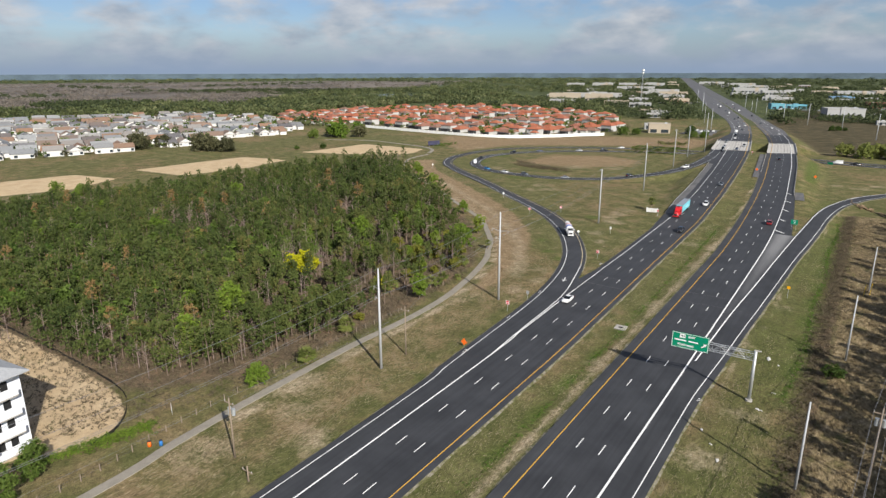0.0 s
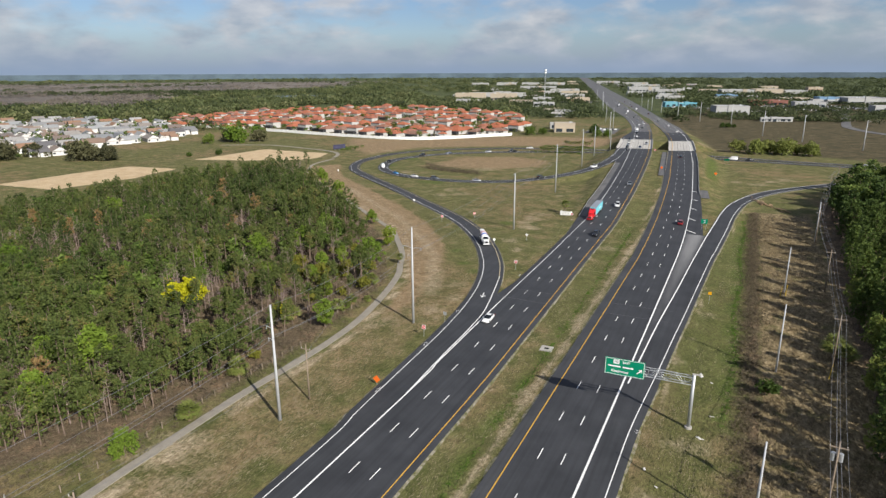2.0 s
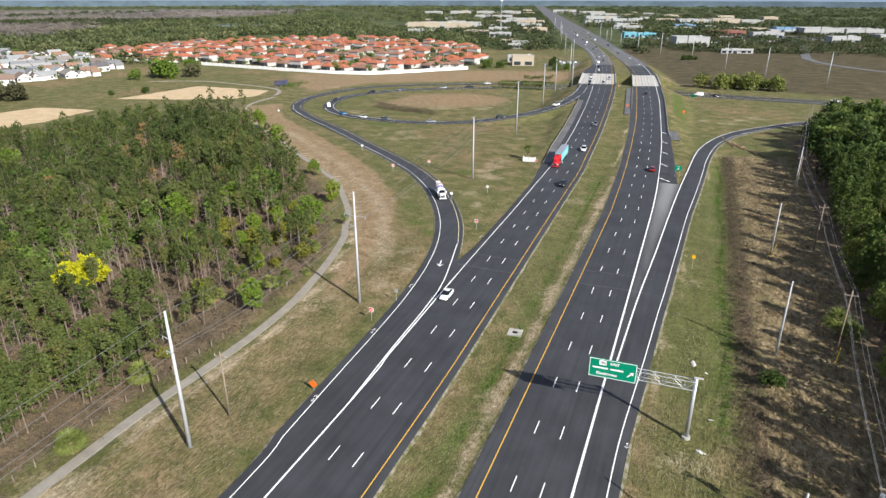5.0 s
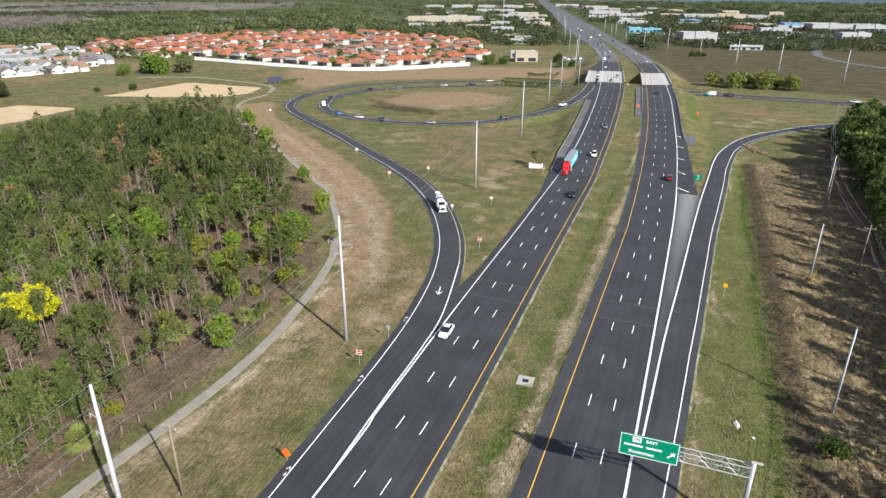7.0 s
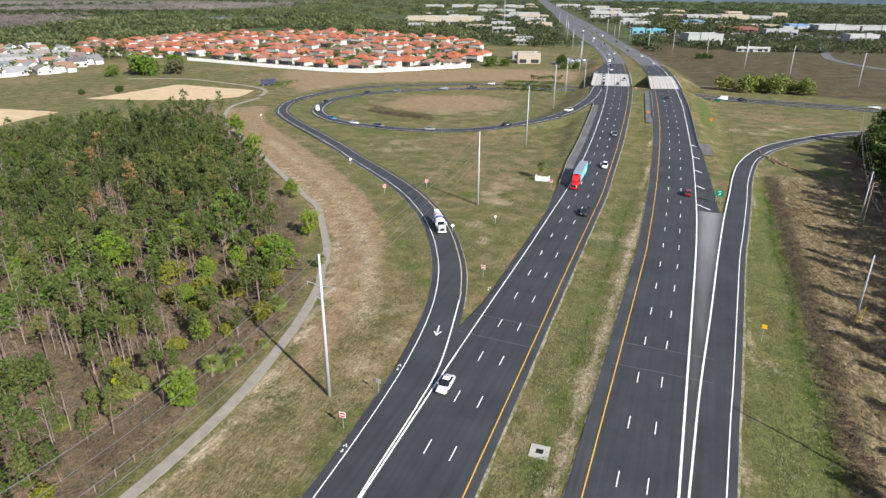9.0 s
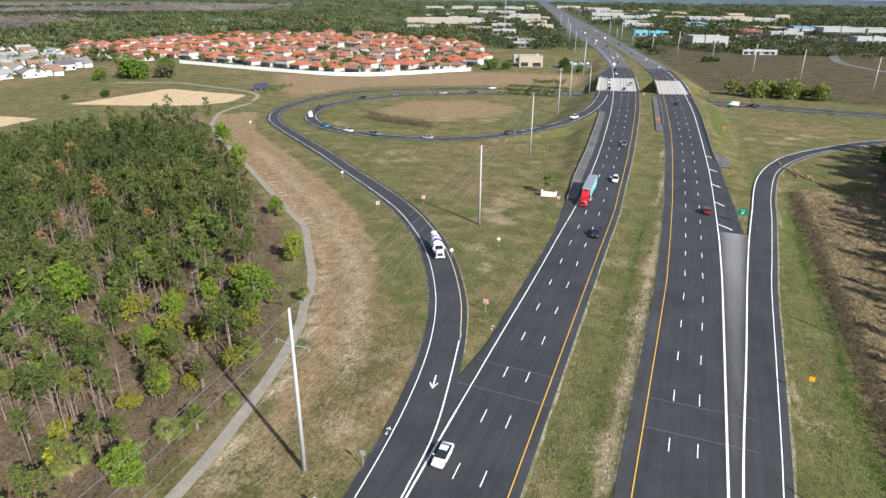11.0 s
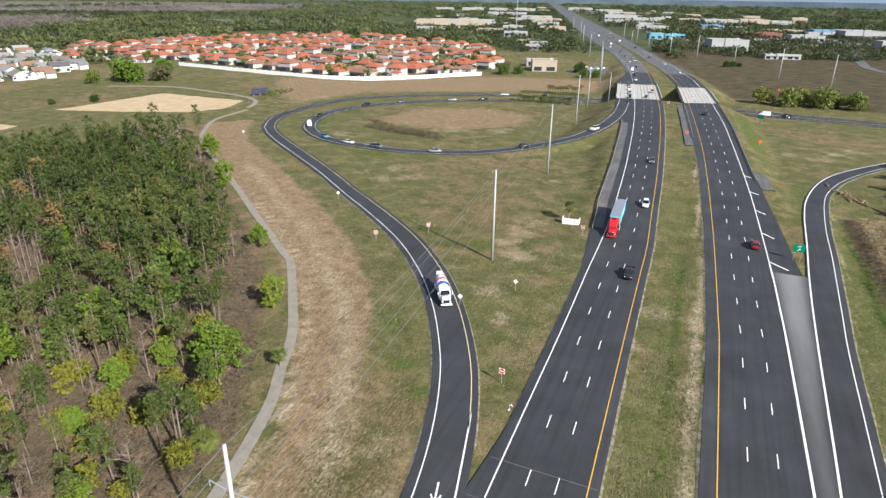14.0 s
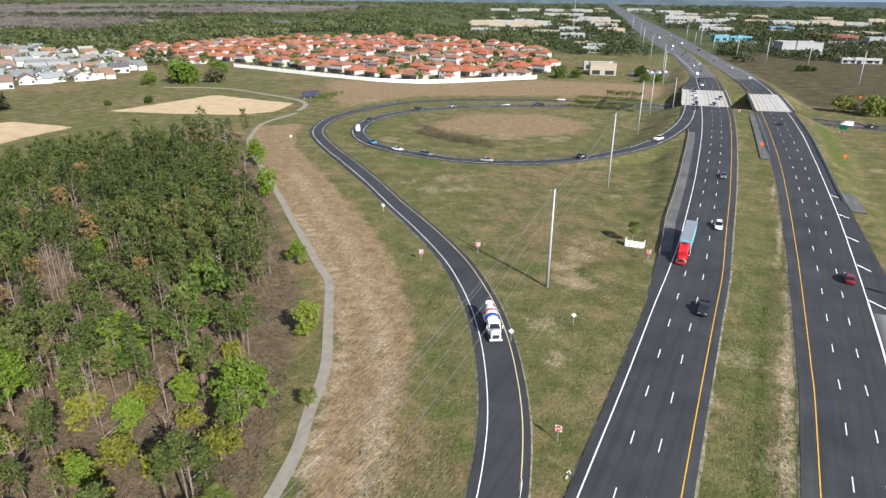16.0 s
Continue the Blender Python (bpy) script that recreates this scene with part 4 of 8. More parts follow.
def broad_rows(seed, height=9.0, width=6.0, clumps=70, shards=9, low=0.25, size=0.8, bushy=False):
    """A broad-leaved tree: forked trunk, limbs, crown of leaf clumps on an uneven shell."""
    rng = np.random.default_rng(seed)
    fork = np.array((0, 0, height * 0.35))
    wood_rows = [tube_rows((0, 0, -0.4), fork, 0.03 * height, 0.022 * height)]
    lobes = []
    for k in range(11 if bushy else 6):
        a = k * (2.4 if bushy else 1.05) + rng.uniform(-0.4, 0.4)
        out = width * (rng.uniform(0.12, 0.36) if bushy else 0.27)
        end = np.array((math.cos(a) * out, math.sin(a) * out, height * (rng.uniform(0.22, 0.78) if bushy else rng.uniform(0.5, 0.82))))
        wood_rows.append(tube_rows(fork, end, 0.014 * height, 0.005 * height, 4))
        lobes.append((end, width * rng.uniform(0.2, 0.3)))
    lobes.append((np.array((0, 0, height * 0.84)), width * 0.24))
    leaves = []
    for i in range(clumps):
        c, r = lobes[i % len(lobes)]
        d = rng.normal(0, 1, 3)
        d /= np.linalg.norm(d)
        p = c + d * r * rng.uniform(0.6, 1.15) * (1, 1, 0.85)
        p[2] = max(p[2], height * low)
        leaves.append(leaf_shards(rng, p, size * rng.uniform(0.7, 1.2), shards, 0.8))
    lv = np.vstack(leaves)
    return join_rows(wood_rows), (lv, np.arange(len(lv)).reshape(-1, 3))


def bare_rows(seed, height=9.0):
    """A leafless tree with forking twigs."""
    rng = np.random.default_rng(seed)
    rows = [tube_rows((0, 0, -0.3), (0, 0, height * 0.9), 0.13, 0.03)]
    for i in range(19):
        z = height * rng.uniform(0.3, 0.9)
        a = rng.uniform(0, 2 * math.pi)
        ln = rng.uniform(0.8, 2.2) * (1.15 - z / height) * 1.6
        e = np.array((math.cos(a) * ln, math.sin(a) * ln, z + ln * rng.uniform(0.3, 0.9)))
        rows.append(tube_rows((0, 0, z), e, 0.035, 0.012, 3))
        for _ in range(1):
            rows.append(tube_rows(e * 0.7 + np.array((0, 0, z * 0.3)), e + rng.normal(0, 0.5, 3) + (0, 0, 0.4), 0.02, 0.006, 3))
    return join_rows(rows)


def mesh_from(name, rows, material, tint=None):
    v, f = rows
    me = bpy.data.meshes.new(name)
    me.from_pydata(v.tolist(), [], f.tolist())
    me.update()
    me.attributes.new("tint", "FLOAT", "POINT").data.foreach_set("value", np.full(len(v), 0.5 if tint is None else tint, np.float32) if np.isscalar(tint) or tint is None else tint)
    me.materials.append(material)
    return me


def tree_kind(name, rows, leaf, label, category="tree", bark=None, tint=0.5):
    """A tree with trunk and crown, kept far below as the pattern for copies."""
    th = new(name)
    tagged(th, label, category)
    w = new("trunk", mesh_from("trunk", rows[0], bark or BARK))
    c = new("crown", mesh_from("crown", rows[1], leaf, tint))
    w.parent = c.parent = th
    return th


def place(x, y, s=1.0, turn=0.0, dz=0.0, tall=1.0):
    return Matrix.Translation((x, y, ground_z(x, y) + dz)) @ Matrix.Rotation(turn, 4, "Z") @ Matrix.Diagonal((s, s, s * tall, 1))


def scatter_stuff(name, spots, kinds, leaf, label, category):
    """Many trees joined into one mesh of wood and one of leaves under one thing. spots: x, y, scale, kind, tint."""
    rng = np.random.default_rng(5)
    th = tagged(new(name), label, category, kind="stuff")
    for which, mat in ((0, BARK), (1, leaf)):
        vs, fs, ts, k = [], [], [], 0
        for x, y, s, kd, tint in spots:
            v, f = kinds[kd][which]
            a = rng.uniform(0, 2 * math.pi)
            ca, sa = math.cos(a) * s, math.sin(a) * s
            z = ground_z(x, y)
            vs.append(np.stack([v[:, 0] * ca - v[:, 1] * sa + x, v[:, 0] * sa + v[:, 1] * ca + y, v[:, 2] * s * rng.uniform(0.9, 1.12) + z], 1))
            fs.append(f + k)
            ts.append(np.full(len(v), tint))
            k += len(v)
        V, F = np.vstack(vs), np.vstack(fs)
        me = bpy.data.meshes.new("crowns" if which else "trunks")
        me.vertices.add(len(V)), me.vertices.foreach_set("co", V.astype(np.float32).ravel())
        me.loops.add(F.size), me.loops.foreach_set("vertex_index", F.astype(np.int32).ravel())
        me.polygons.add(len(F)), me.polygons.foreach_set("loop_start", np.arange(0, F.size, 3, dtype=np.int32))
        me.update(calc_edges=True)
        me.attributes.new("tint", "FLOAT", "POINT").data.foreach_set("value", np.concatenate(ts).astype(np.float32))
        me.materials.append(mat)
        ob = new("crowns" if which else "trunks", me)
        ob.parent = th
    return th


def spread(poly, spacing, seed, keep=None):
    """Uneven points inside a polygon."""
    rng = np.random.default_rng(seed)
    p = np.array(poly)
    xs, ys = np.meshgrid(np.arange(p[:, 0].min(), p[:, 0].max(), spacing), np.arange(p[:, 1].min(), p[:, 1].max(), spacing))
    x, y = (c.ravel() + rng.uniform(-0.48, 0.48, c.size) * spacing for c in (xs, ys))
    d = inside(x, y, poly)
    m = d > 0
    return x[m], y[m], d[m], rng


PINES = [pine_rows(s, h, c, 11, b, w, 0.38) for s, h, c, b, w in ((1, 9.8, 80, 0.4, 1.8), (2, 10.6, 76, 0.48, 1.65), (3, 8.6, 78, 0.3, 1.9), (4, 10.6, 56, 0.54, 1.5), (5, 7.2, 78, 0.2, 1.85))]
px, py, pd, rng = spread(WOODS, 2.4, 11)
keep_n = np.array([noise.noise(Vector((x * 0.045, y * 0.045, 0.3))) for x, y in zip(px, py)])
bald = np.array([noise.noise(Vector((x * 0.03 + 9, y * 0.03, 1.3))) for x, y in zip(px, py)])
spots, bare_spots = [], []
for x, y, d, k, b in zip(px, py, pd, keep_n, bald):
    if rng.uniform() > (min(1.0, 0.5 + d / 9) if y < -16 else min(1.0, 0.22 + d / (42 if x > -125 and y < 62 else 24))) * (0.94 if k > -0.12 else 0.5) * (0.62 if x > -128 and -30 < y < 75 and k < 0.22 else 1.0):
        continue
    if (b > 0.12 and rng.uniform() < (0.2 if y < -16 else 0.5 if x > -120 else 0.3)) or rng.uniform() < (0.07 if y < -16 else 0.44 if x > -120 and y < 66 else 0.22):
        bare_spots.append((x, y, rng.uniform(0.6, 1.05) * float(np.interp(y, [-60, 30, 110, 170], [1.0, 1.0, 1.1, 1.2]))))
        continue
    tint = 1.35 if rng.uniform() < 0.025 else float(np.clip(0.40 + 0.4 * k + rng.normal(0, 0.17), 0, 0.85))
    spots.append((x, y, rng.uniform(0.56, 1.0) * float(np.interp(y, [-60, 30, 110, 170], [1.06, 1.15, 1.35, 1.45])), (2, 4)[int(rng.integers(0, 2))] if y < -16 and d < 16 else int(rng.integers(0, 5)), tint))
spots.sort(key=lambda s: np.hypot(s[0] + 62, s[1] - 10) )
near_spots, rest = spots[:290], spots[290:]
pine_patterns = [tree_kind("pine_tree", rows, PINE, "slim plantation pine with a ragged green crown", "pine tree", tint=t) for rows, t in zip(PINES, (0.35, 0.5, 0.45, 0.6, 0.4))]
for i, (x, y, s, kd, tint) in enumerate(near_spots):
    m = place(x, y, s, i * 2.39)
    src = pine_patterns[kd]
    if i < 5:
        src = pine_patterns[i]
        src.matrix_basis = m
        tagged(src, group="pines of the roadside wood")
    else:
        c = copy_thing(src, Matrix.Translation(m.translation) @ Matrix.Rotation(i * 2.39, 4, "Z"))
        c.scale = (s, s, s)
THIN_PINES = [pine_rows(s + 70, h, c, 7, b, w, 0.46, False) for s, h, c, b, w in ((1, 9.8, 54, 0.36, 1.9), (2, 10.6, 50, 0.44, 1.65), (3, 8.6, 54, 0.26, 1.95), (4, 10.6, 40, 0.5, 1.5), (5, 7.2, 54, 0.18, 1.9))]
scatter_stuff("pine_wood", rest, THIN_PINES, PINE, "dense young pine wood with brown undergrowth", "woods")

# ---- other trees of the near woods ----
BROADS = [broad_rows(21, 8.5, 7.0, 290, 13, 0.08, 0.46, True), broad_rows(22, 10, 6.5, 300, 13, 0.08, 0.46, True), broad_rows(23, 7, 6.5, 260, 13, 0.08, 0.46, True)]
BARES_T = [bare_rows(31, 9), bare_rows(32, 10.5), bare_rows(33, 7.5)]
bare_pattern = []
for rows in BARES_T:
    th = tagged(new("bare_tree"), "leafless grey-brown young tree with thin twigs", "tree", group="bare trees in the wood")
    t = new("trunk", mesh_from("trunk", rows, BARE_WOOD))
    t.parent = th
    bare_pattern.append(th)
bare_spots.sort(key=lambda s: np.hypot(s[0] + 70, s[1] - 15))
for i, (x, y, s) in enumerate(bare_spots[:200]):
    m = Matrix.Translation((x, y, ground_z(x, y))) @ Matrix.Rotation(i * 1.7, 4, "Z")
    if i < 3:
        bare_pattern[i].matrix_basis = m
    else:
        copy_thing(bare_pattern[i % 3], m).scale = (s, s, s)
if len(bare_spots) > 200:
    th = tagged(new("bare_wood"), "leafless grey-brown young trees among the pines", "woods", kind="stuff")
    rows = []
    for i, (x, y, s) in enumerate(bare_spots[200:]):
        v, f = BARES_T[i % 3]
        rows.append((v * s + (x, y, ground_z(x, y)), f))
    mesh_object("trunks", *join_rows(rows), BARE_WOOD, th)


def single_tree(rows, leaf, x, y, s, label, name="broadleaf_tree", category="tree", tint=0.5, group=""):
    th = tree_kind(name, rows, leaf, label, category, tint=tint)
    th.matrix_basis = Matrix.Translation((x, y, ground_z(x, y))) @ Matrix.Rotation(x, 4, "Z")
    th.scale = (s, s, s)
    if group:
        tagged(th, group=group)
    return th


FRESH = "small tree in bright fresh spring green"
for k, (x, y, s, t) in enumerate([(-108, 20, 0.9, 0.6), (-103, 36, 0.75, 0.5), (-77, 35, 0.95, 0.25), (-88, 25, 0.5, 0.7), (-61, -10, 0.55, 0.3), (-58.4, -65.5, 0.5, 0.6), (-175, 142, 0.8, 0.4), (-146, 115.5, 0.7, 0.6), (-98, -52, 0.8, 0.4), (-105.6, 81.2, 0.5, 0.7), (-83.5, 57, 0.55, 0.8), (-128, 66, 0.7, 0.2), (-150, 20, 0.75, 0.4), (-165, -20, 0.8, 0.3), (-130, -40, 0.7, 0.5), (-120, 8, 0.6, 0.2), (-72, 6, 0.42, 0.6), (-96, 5, 0.4, 0.8), (-84, 15, 0.45, 0.4), (-200, 40, 0.8, 0.3), (-210, 90, 0.8, 0.3), (-190, -40, 0.7, 0.3), (-114, 62, 0.6, 0.3), (-104, 50, 0.5, 0.3), (-145, 60, 0.6, 0.4), (-86, 33, 0.45, 0.5)] + [(x, y, s, 0.35) for x, y, s in [(-161.0, -34.3, 0.85), (-86.1, -49.6, 0.95), (-81.8, -64.4, 0.7), (-213.6, -26.7, 0.7), (-259.3, 1.7, 0.8), (-215.8, -11.7, 0.7), (-217.3, 19.2, 0.7), (-202.1, 14.7, 0.7), (-269.3, -4.1, 0.8), (-97.9, 11.8, 0.55), (-157.7, -24.5, 0.6), (-191.3, -45.0, 0.6)]]):
    single_tree(BROADS[k % 3], BRIGHT, x, y, s * 1.35, FRESH, tint=t, group="bright green trees")
SHRUBS = [broad_rows(41, 3.0, 4.2, 110, 12, 0.05, 0.42, True), broad_rows(42, 2.6, 3.6, 100, 12, 0.05, 0.42, True)]
for k, (x, y, s) in enumerate([(-73.5, 27, 1.0), (-68, 17, 0.8), (-84, 20, 0.9), (-92, 30, 0.8), (-84, 40, 0.8), (-64, -30, 0.5), (-76, 10, 0.6), (-78, 22, 0.9), (-80, 14, 0.7), (-88, 16, 0.8), (-96, 24, 0.9), (-90, 46, 0.7), (-74, 2, 0.6), (-86, 2, 0.7), (-100, 14, 0.8), (-82, 30, 0.7), (-70, 10, 0.5), (-78, -6, 0.6), (-94, 40, 0.6)]):
    single_tree(SHRUBS[k % 2], OLIVE, x, y, s * 1.4, "rounded yellow-green shrub at the wood's edge", "shrub", "shrub", 0.3 + 0.05 * k, "yellow-green shrubs")
single_tree(broad_rows(43, 8.5, 7.5, 330, 16, 0.55, 0.45), YELLOWISH, -95, -18, 1.05, "tree covered in vivid yellow blossom", "flowering_tree", "tree", 0.6)
single_tree(broad_rows(44, 8, 4.6, 210, 16, 0.55, 0.42), YELLOWISH, -98.5, -20, 1.1, "tree covered in vivid yellow blossom", "flowering_tree", "tree", 0.6)
single_tree(broad_rows(45, 6.5, 2.6, 70, 12, 0.5, 0.35), YELLOWISH, -114, -9, 0.8, "small tree with yellow blossom among pines", "flowering_tree", "tree", 0.5)
single_tree(broad_rows(46, 5.2, 2.4, 70, 12, 0.5, 0.35), YELLOWISH, -71.5, -11.5, 1.0, "small tree with yellow blossom above a palm", "flowering_tree", "tree", 0.5)

# broad-leaved groves deeper in the wood
bx, by, bd_, rng = spread(WOODS, 7.5, 29)
grove = [(x, y, rng.uniform(0.6, 1.0), int(rng.integers(0, 3)), float(np.clip(rng.normal(0.45, 0.25), 0, 1))) for x, y, d in zip(bx, by, bd_) if d > 8 and noise.noise(Vector((x * 0.02, y * 0.02, 4.4))) + (0.38 if x < -150 else 0) > 0.12]
GROVE_LEAF = leaf_material("grove_leaves", (0.048, 0.085, 0.016), (0.12, 0.175, 0.032), (0.20, 0.23, 0.05))
scatter_stuff("grove_trees", grove, [broad_rows(25, 8.5, 7.0, 44, 9, 0.25, 0.95), broad_rows(26, 9.5, 6.5, 44, 9, 0.25, 0.95), broad_rows(27, 7.5, 6.5, 40, 9, 0.25, 0.9)], GROVE_LEAF, "olive and bright green broad-leaved trees among pines", "woods")

# undergrowth: low dry brush over the wood's floor and its edge
EDGE_WOOD = [(-72.2, -102.4), (-57.9, -63.9), (-57.0, -31.6), (-59.0, -0.9), (-64.0, 24.4), (-78.9, 47.3), (-93.8, 67.3), (-123.3, 94.7), (-158.5, 124.4), (-193.5, 153.8), (-205.2, 171.4), (-228.2, 127.4), (-148.7, 58.7), (-124.4, 18.9), (-123.2, -62.9), (-150.0, -95.0)]
ux, uy, ud, rng = spread(EDGE_WOOD, 1.3, 17)
brush_kinds = []
for s in range(6):
    r2 = np.random.default_rng(50 + s)
    v = np.vstack([leaf_shards(r2, (r2.normal(0, 0.6), r2.normal(0, 0.6), r2.uniform(0.1, 0.75)), 0.34, 9, 0.8) for _ in range(4)])
    v = v.reshape(-1, 3, 3)
    v[:, 2] = v[:, 1] + (v[:, 2] - v[:, 1]) * 0.4
    v = v.reshape(-1, 3)
    brush_kinds.append((v, np.arange(len(v)).reshape(-1, 3)))


def brush_patch(name, pts, mat, label, rng, smin=0.6, smax=1.3):
    rows, tints = [], []
    for x, y in pts:
        v, f = brush_kinds[int(rng.integers(0, 6))]
        a, s = rng.uniform(0, 6.28), rng.uniform(smin, smax)
        rows.append((np.stack([(v[:, 0] * math.cos(a) - v[:, 1] * math.sin(a)) * s + x, (v[:, 0] * math.sin(a) + v[:, 1] * math.cos(a)) * s + y, v[:, 2] * s + ground_z(x, y)], 1), f))
        tints.append(np.full(len(v), rng.uniform(0, 1)))
    V, F = join_rows(rows)
    ob = new(name, mesh_from(name, (V, F), mat, np.concatenate(tints).astype(np.float32)))
    return tagged(ob, label, "undergrowth", kind="stuff")


DRY_BRUSH = leaf_material("dry_brush", (0.075, 0.062, 0.042), (0.190, 0.150, 0.098), (0.120, 0.125, 0.052))
sel = rng.uniform(size=len(ux)) < 0.85
brush_patch("undergrowth", list(zip(ux[sel], uy[sel])), DRY_BRUSH, "low dry brown undergrowth and saw palmetto", rng)


# ---- palms ----
def palm(name, x, y, trunk_h, crown_r, label, skirt=True, group="", seed=0):
    th = tagged(new(name), label, "palm", group)
    th.matrix_basis = Matrix.Translation((x, y, ground_z(x, y)))
    r = np.random.default_rng(seed + int(abs(x * 7)))
    if trunk_h > 0.3:
        part("trunk", add_tube(bmesh.new(), (0, 0, -0.3), (0.1, 0.05, trunk_h), 0.2, 0.17, 8), WOOD_POLE, th)
    crown_r *= 0.86
    for which, mat, n, lo, hi in (("crown", PALM, 60, -0.5, 1.4), ("dead_skirt", DEADLEAF, 26, -1.3, -0.45)):
        if which == "dead_skirt" and not skirt:
            continue
        vs = []
        for i in range(n):
            a, e = r.uniform(0, 2 * math.pi), r.uniform(lo, hi)
            d = np.array((math.cos(a) * math.cos(e), math.sin(a) * math.cos(e), math.sin(e)))
            side = np.array((-math.sin(a), math.cos(a), 0))
            base, ln = np.array((0.1, 0.05, trunk_h)), crown_r * r.uniform(0.75, 1.05) * (0.7 if which == "dead_skirt" else 1)
            hub = base + d * ln * 0.5
            for k in range(11):
                g = (k - 5) * 0.26
                dd = d * math.cos(g) + side * math.sin(g)
                dd = dd - np.array((0, 0, 0.15 + 0.3 * abs(k - 5) / 5))
                t = hub + dd * ln * 0.5
                w = np.cross(dd, (0, 0, 1.0)) * 0.042 * ln
                vs += [hub - w, hub + w, t]
            vs += [base, hub + side * 0.02, hub - side * 0.02]
        v = np.array(vs)
        ob = new(which, mesh_from(which, (v, np.arange(len(v)).reshape(-1, 3)), mat, r.uniform(0.3, 0.7)))
        ob.parent = th
    return th


CABBAGE = "cabbage palm with fan fronds and a dead-leaf skirt"
for i, (x, y, h, r) in enumerate([(-57.6, -53.5, 2.0, 3.1), (-61.6, -37.6, 2.2, 3.2), (-70, -11, 2.4, 3.3), (-63.5, -1.5, 2.4, 2.4), (-61.8, 2.2, 2.6, 2.4), (-62.6, 0.2, 1.6, 2.2), (-67, 20.5, 1.8, 2.8), (-70, 41, 2.2, 2.0), (-61.5, 9, 0.6, 1.6), (-117, 18, 2.0, 3.0), (-74, -20, 1.0, 2.0), (-88, 8, 1.0, 1.8), (-79, -42, 0.8, 1.8)]):
    palm("cabbage_palm", x, y, h, r, CABBAGE, group="palms along the wood's edge", seed=i)
single_tree(SHRUBS[0], OAK, 32.2, -0.6, 0.95, "dense dark green bush on cleared ground", "shrub", "shrub", 0.35)
palm("cabbage_palm", 44.6, 23, 3.2, 3.7, CABBAGE, group="palms along the wood's edge", seed=61)
palm("cabbage_palm", 47.0, 21, 2.2, 3.2, CABBAGE, group="palms along the wood's edge", seed=63)
palm("cabbage_palm", -42.3, 131.5, 4.0, 3.0, "cabbage palm behind a white equipment screen", seed=62)
r3 = np.random.default_rng(8)
for i in range(26):
    t = i / 25
    palm("cabbage_palm", -113 + 30 * t, 323 + 3 * t + r3.uniform(-1.2, 1.2), r3.uniform(2.0, 3.2), 2.0, "cabbage palm in a roadside row", False, "palms beside the cross road", i)
for i in range(14):
    t = i / 13
    palm("cabbage_palm", -106 + 20 * t, 364 + 4 * t + r3.uniform(-1, 1), r3.uniform(2.5, 4), 2.2, "cabbage palm in a roadside row", False, "palms beside the cross road", 90 + i)
hedge = [(-122 + 40 * r3.uniform(), 356 + 6 * r3.uniform()) for _ in range(150)] + [(-118 + 36 * r3.uniform(), 321 + 3 * r3.uniform()) for _ in range(80)]
brush_patch("hedge", hedge, OAK, "low grey-green planted shrubs under the palms", r3, 1.0, 1.8)

# bright weeds along the wet line of the median and of the east verge
WEED = leaf_material("wet_line_weeds", (0.05, 0.11, 0.012), (0.10, 0.19, 0.022))
rw = np.random.default_rng(44)
weeds = [(25.9 + rw.normal(0, 0.35) + 0.5 * math.sin(y * 0.11), y) for y in rw.uniform(-16, 150, 620)]
weeds += [((float(LEFT_YELLOW(y)) + float(RIGHT_YELLOW(y))) / 2 + 0.8 + rw.normal(0, 0.3), y) for y in rw.uniform(-70, 110, 420)]
brush_patch("green_weeds", weeds, WEED, "low bright green weeds along a wet grass line", rw, 0.3, 0.6)

# ---- east wood: dense broad-leaved and pine trees ----
EAST_LEAF = leaf_material("east_wood_leaves", (0.040, 0.070, 0.015), (0.130, 0.180, 0.036), (0.24, 0.27, 0.062))
TALLS = [pine_rows(61, 12, 170, 12, 0.06, 2.5, 0.42), pine_rows(62, 14.5, 190, 12, 0.1, 2.4, 0.42), broad_rows(63, 10, 5.4, 200, 12, 0.1, 0.48, True), pine_rows(64, 16, 200, 12, 0.14, 2.6, 0.44)]
DEEP = [broad_rows(65, 13, 7.0, 46, 8, 0.3, 1.12), broad_rows(66, 15, 6.5, 46, 8, 0.3, 1.12), broad_rows(67, 11, 7.0, 44, 8, 0.3, 1.12), pine_rows(68, 15, 46, 8, 0.3, 2.8, 0.85, False)]
ex_, ey_, ed_, rng = spread(WOODS_EAST, 4.4, 23)
east_spots = []
for x, y, d in zip(ex_, ey_, ed_):
    if x > (76 if y < 100 else 105) or y < -95 or d < 0.6 or rng.uniform() < (0.1 if d < 7 else 0.05):
        continue
    east_spots.append((x, y, rng.uniform(0.7, 1.1) * (1.0 if d < 5 else 1.08), int(rng.integers(0, 4)), float(np.clip(rng.normal(0.42, 0.3), 0, 1))))
east_spots.sort(key=lambda s: np.hypot(s[0] - 50, (s[1] - 50) * 0.28))
east_patterns = [tree_kind("forest_tree", rows, EAST_LEAF, "tall dark green tree in dense roadside wood", "tree", tint=t) for rows, t in zip(TALLS, (0.2, 0.32, 0.95, 0.12))]
for i, (x, y, s, kd, tint) in enumerate(east_spots[:170]):
    m = Matrix.Translation((x, y, ground_z(x, y))) @ Matrix.Rotation(i * 2.39, 4, "Z")
    if i < 4:
        east_patterns[i].matrix_basis = m
        tagged(east_patterns[i], group="trees of the east wood")
    else:
        c = copy_thing(east_patterns[kd], m)
        c.scale = (s, s, s)
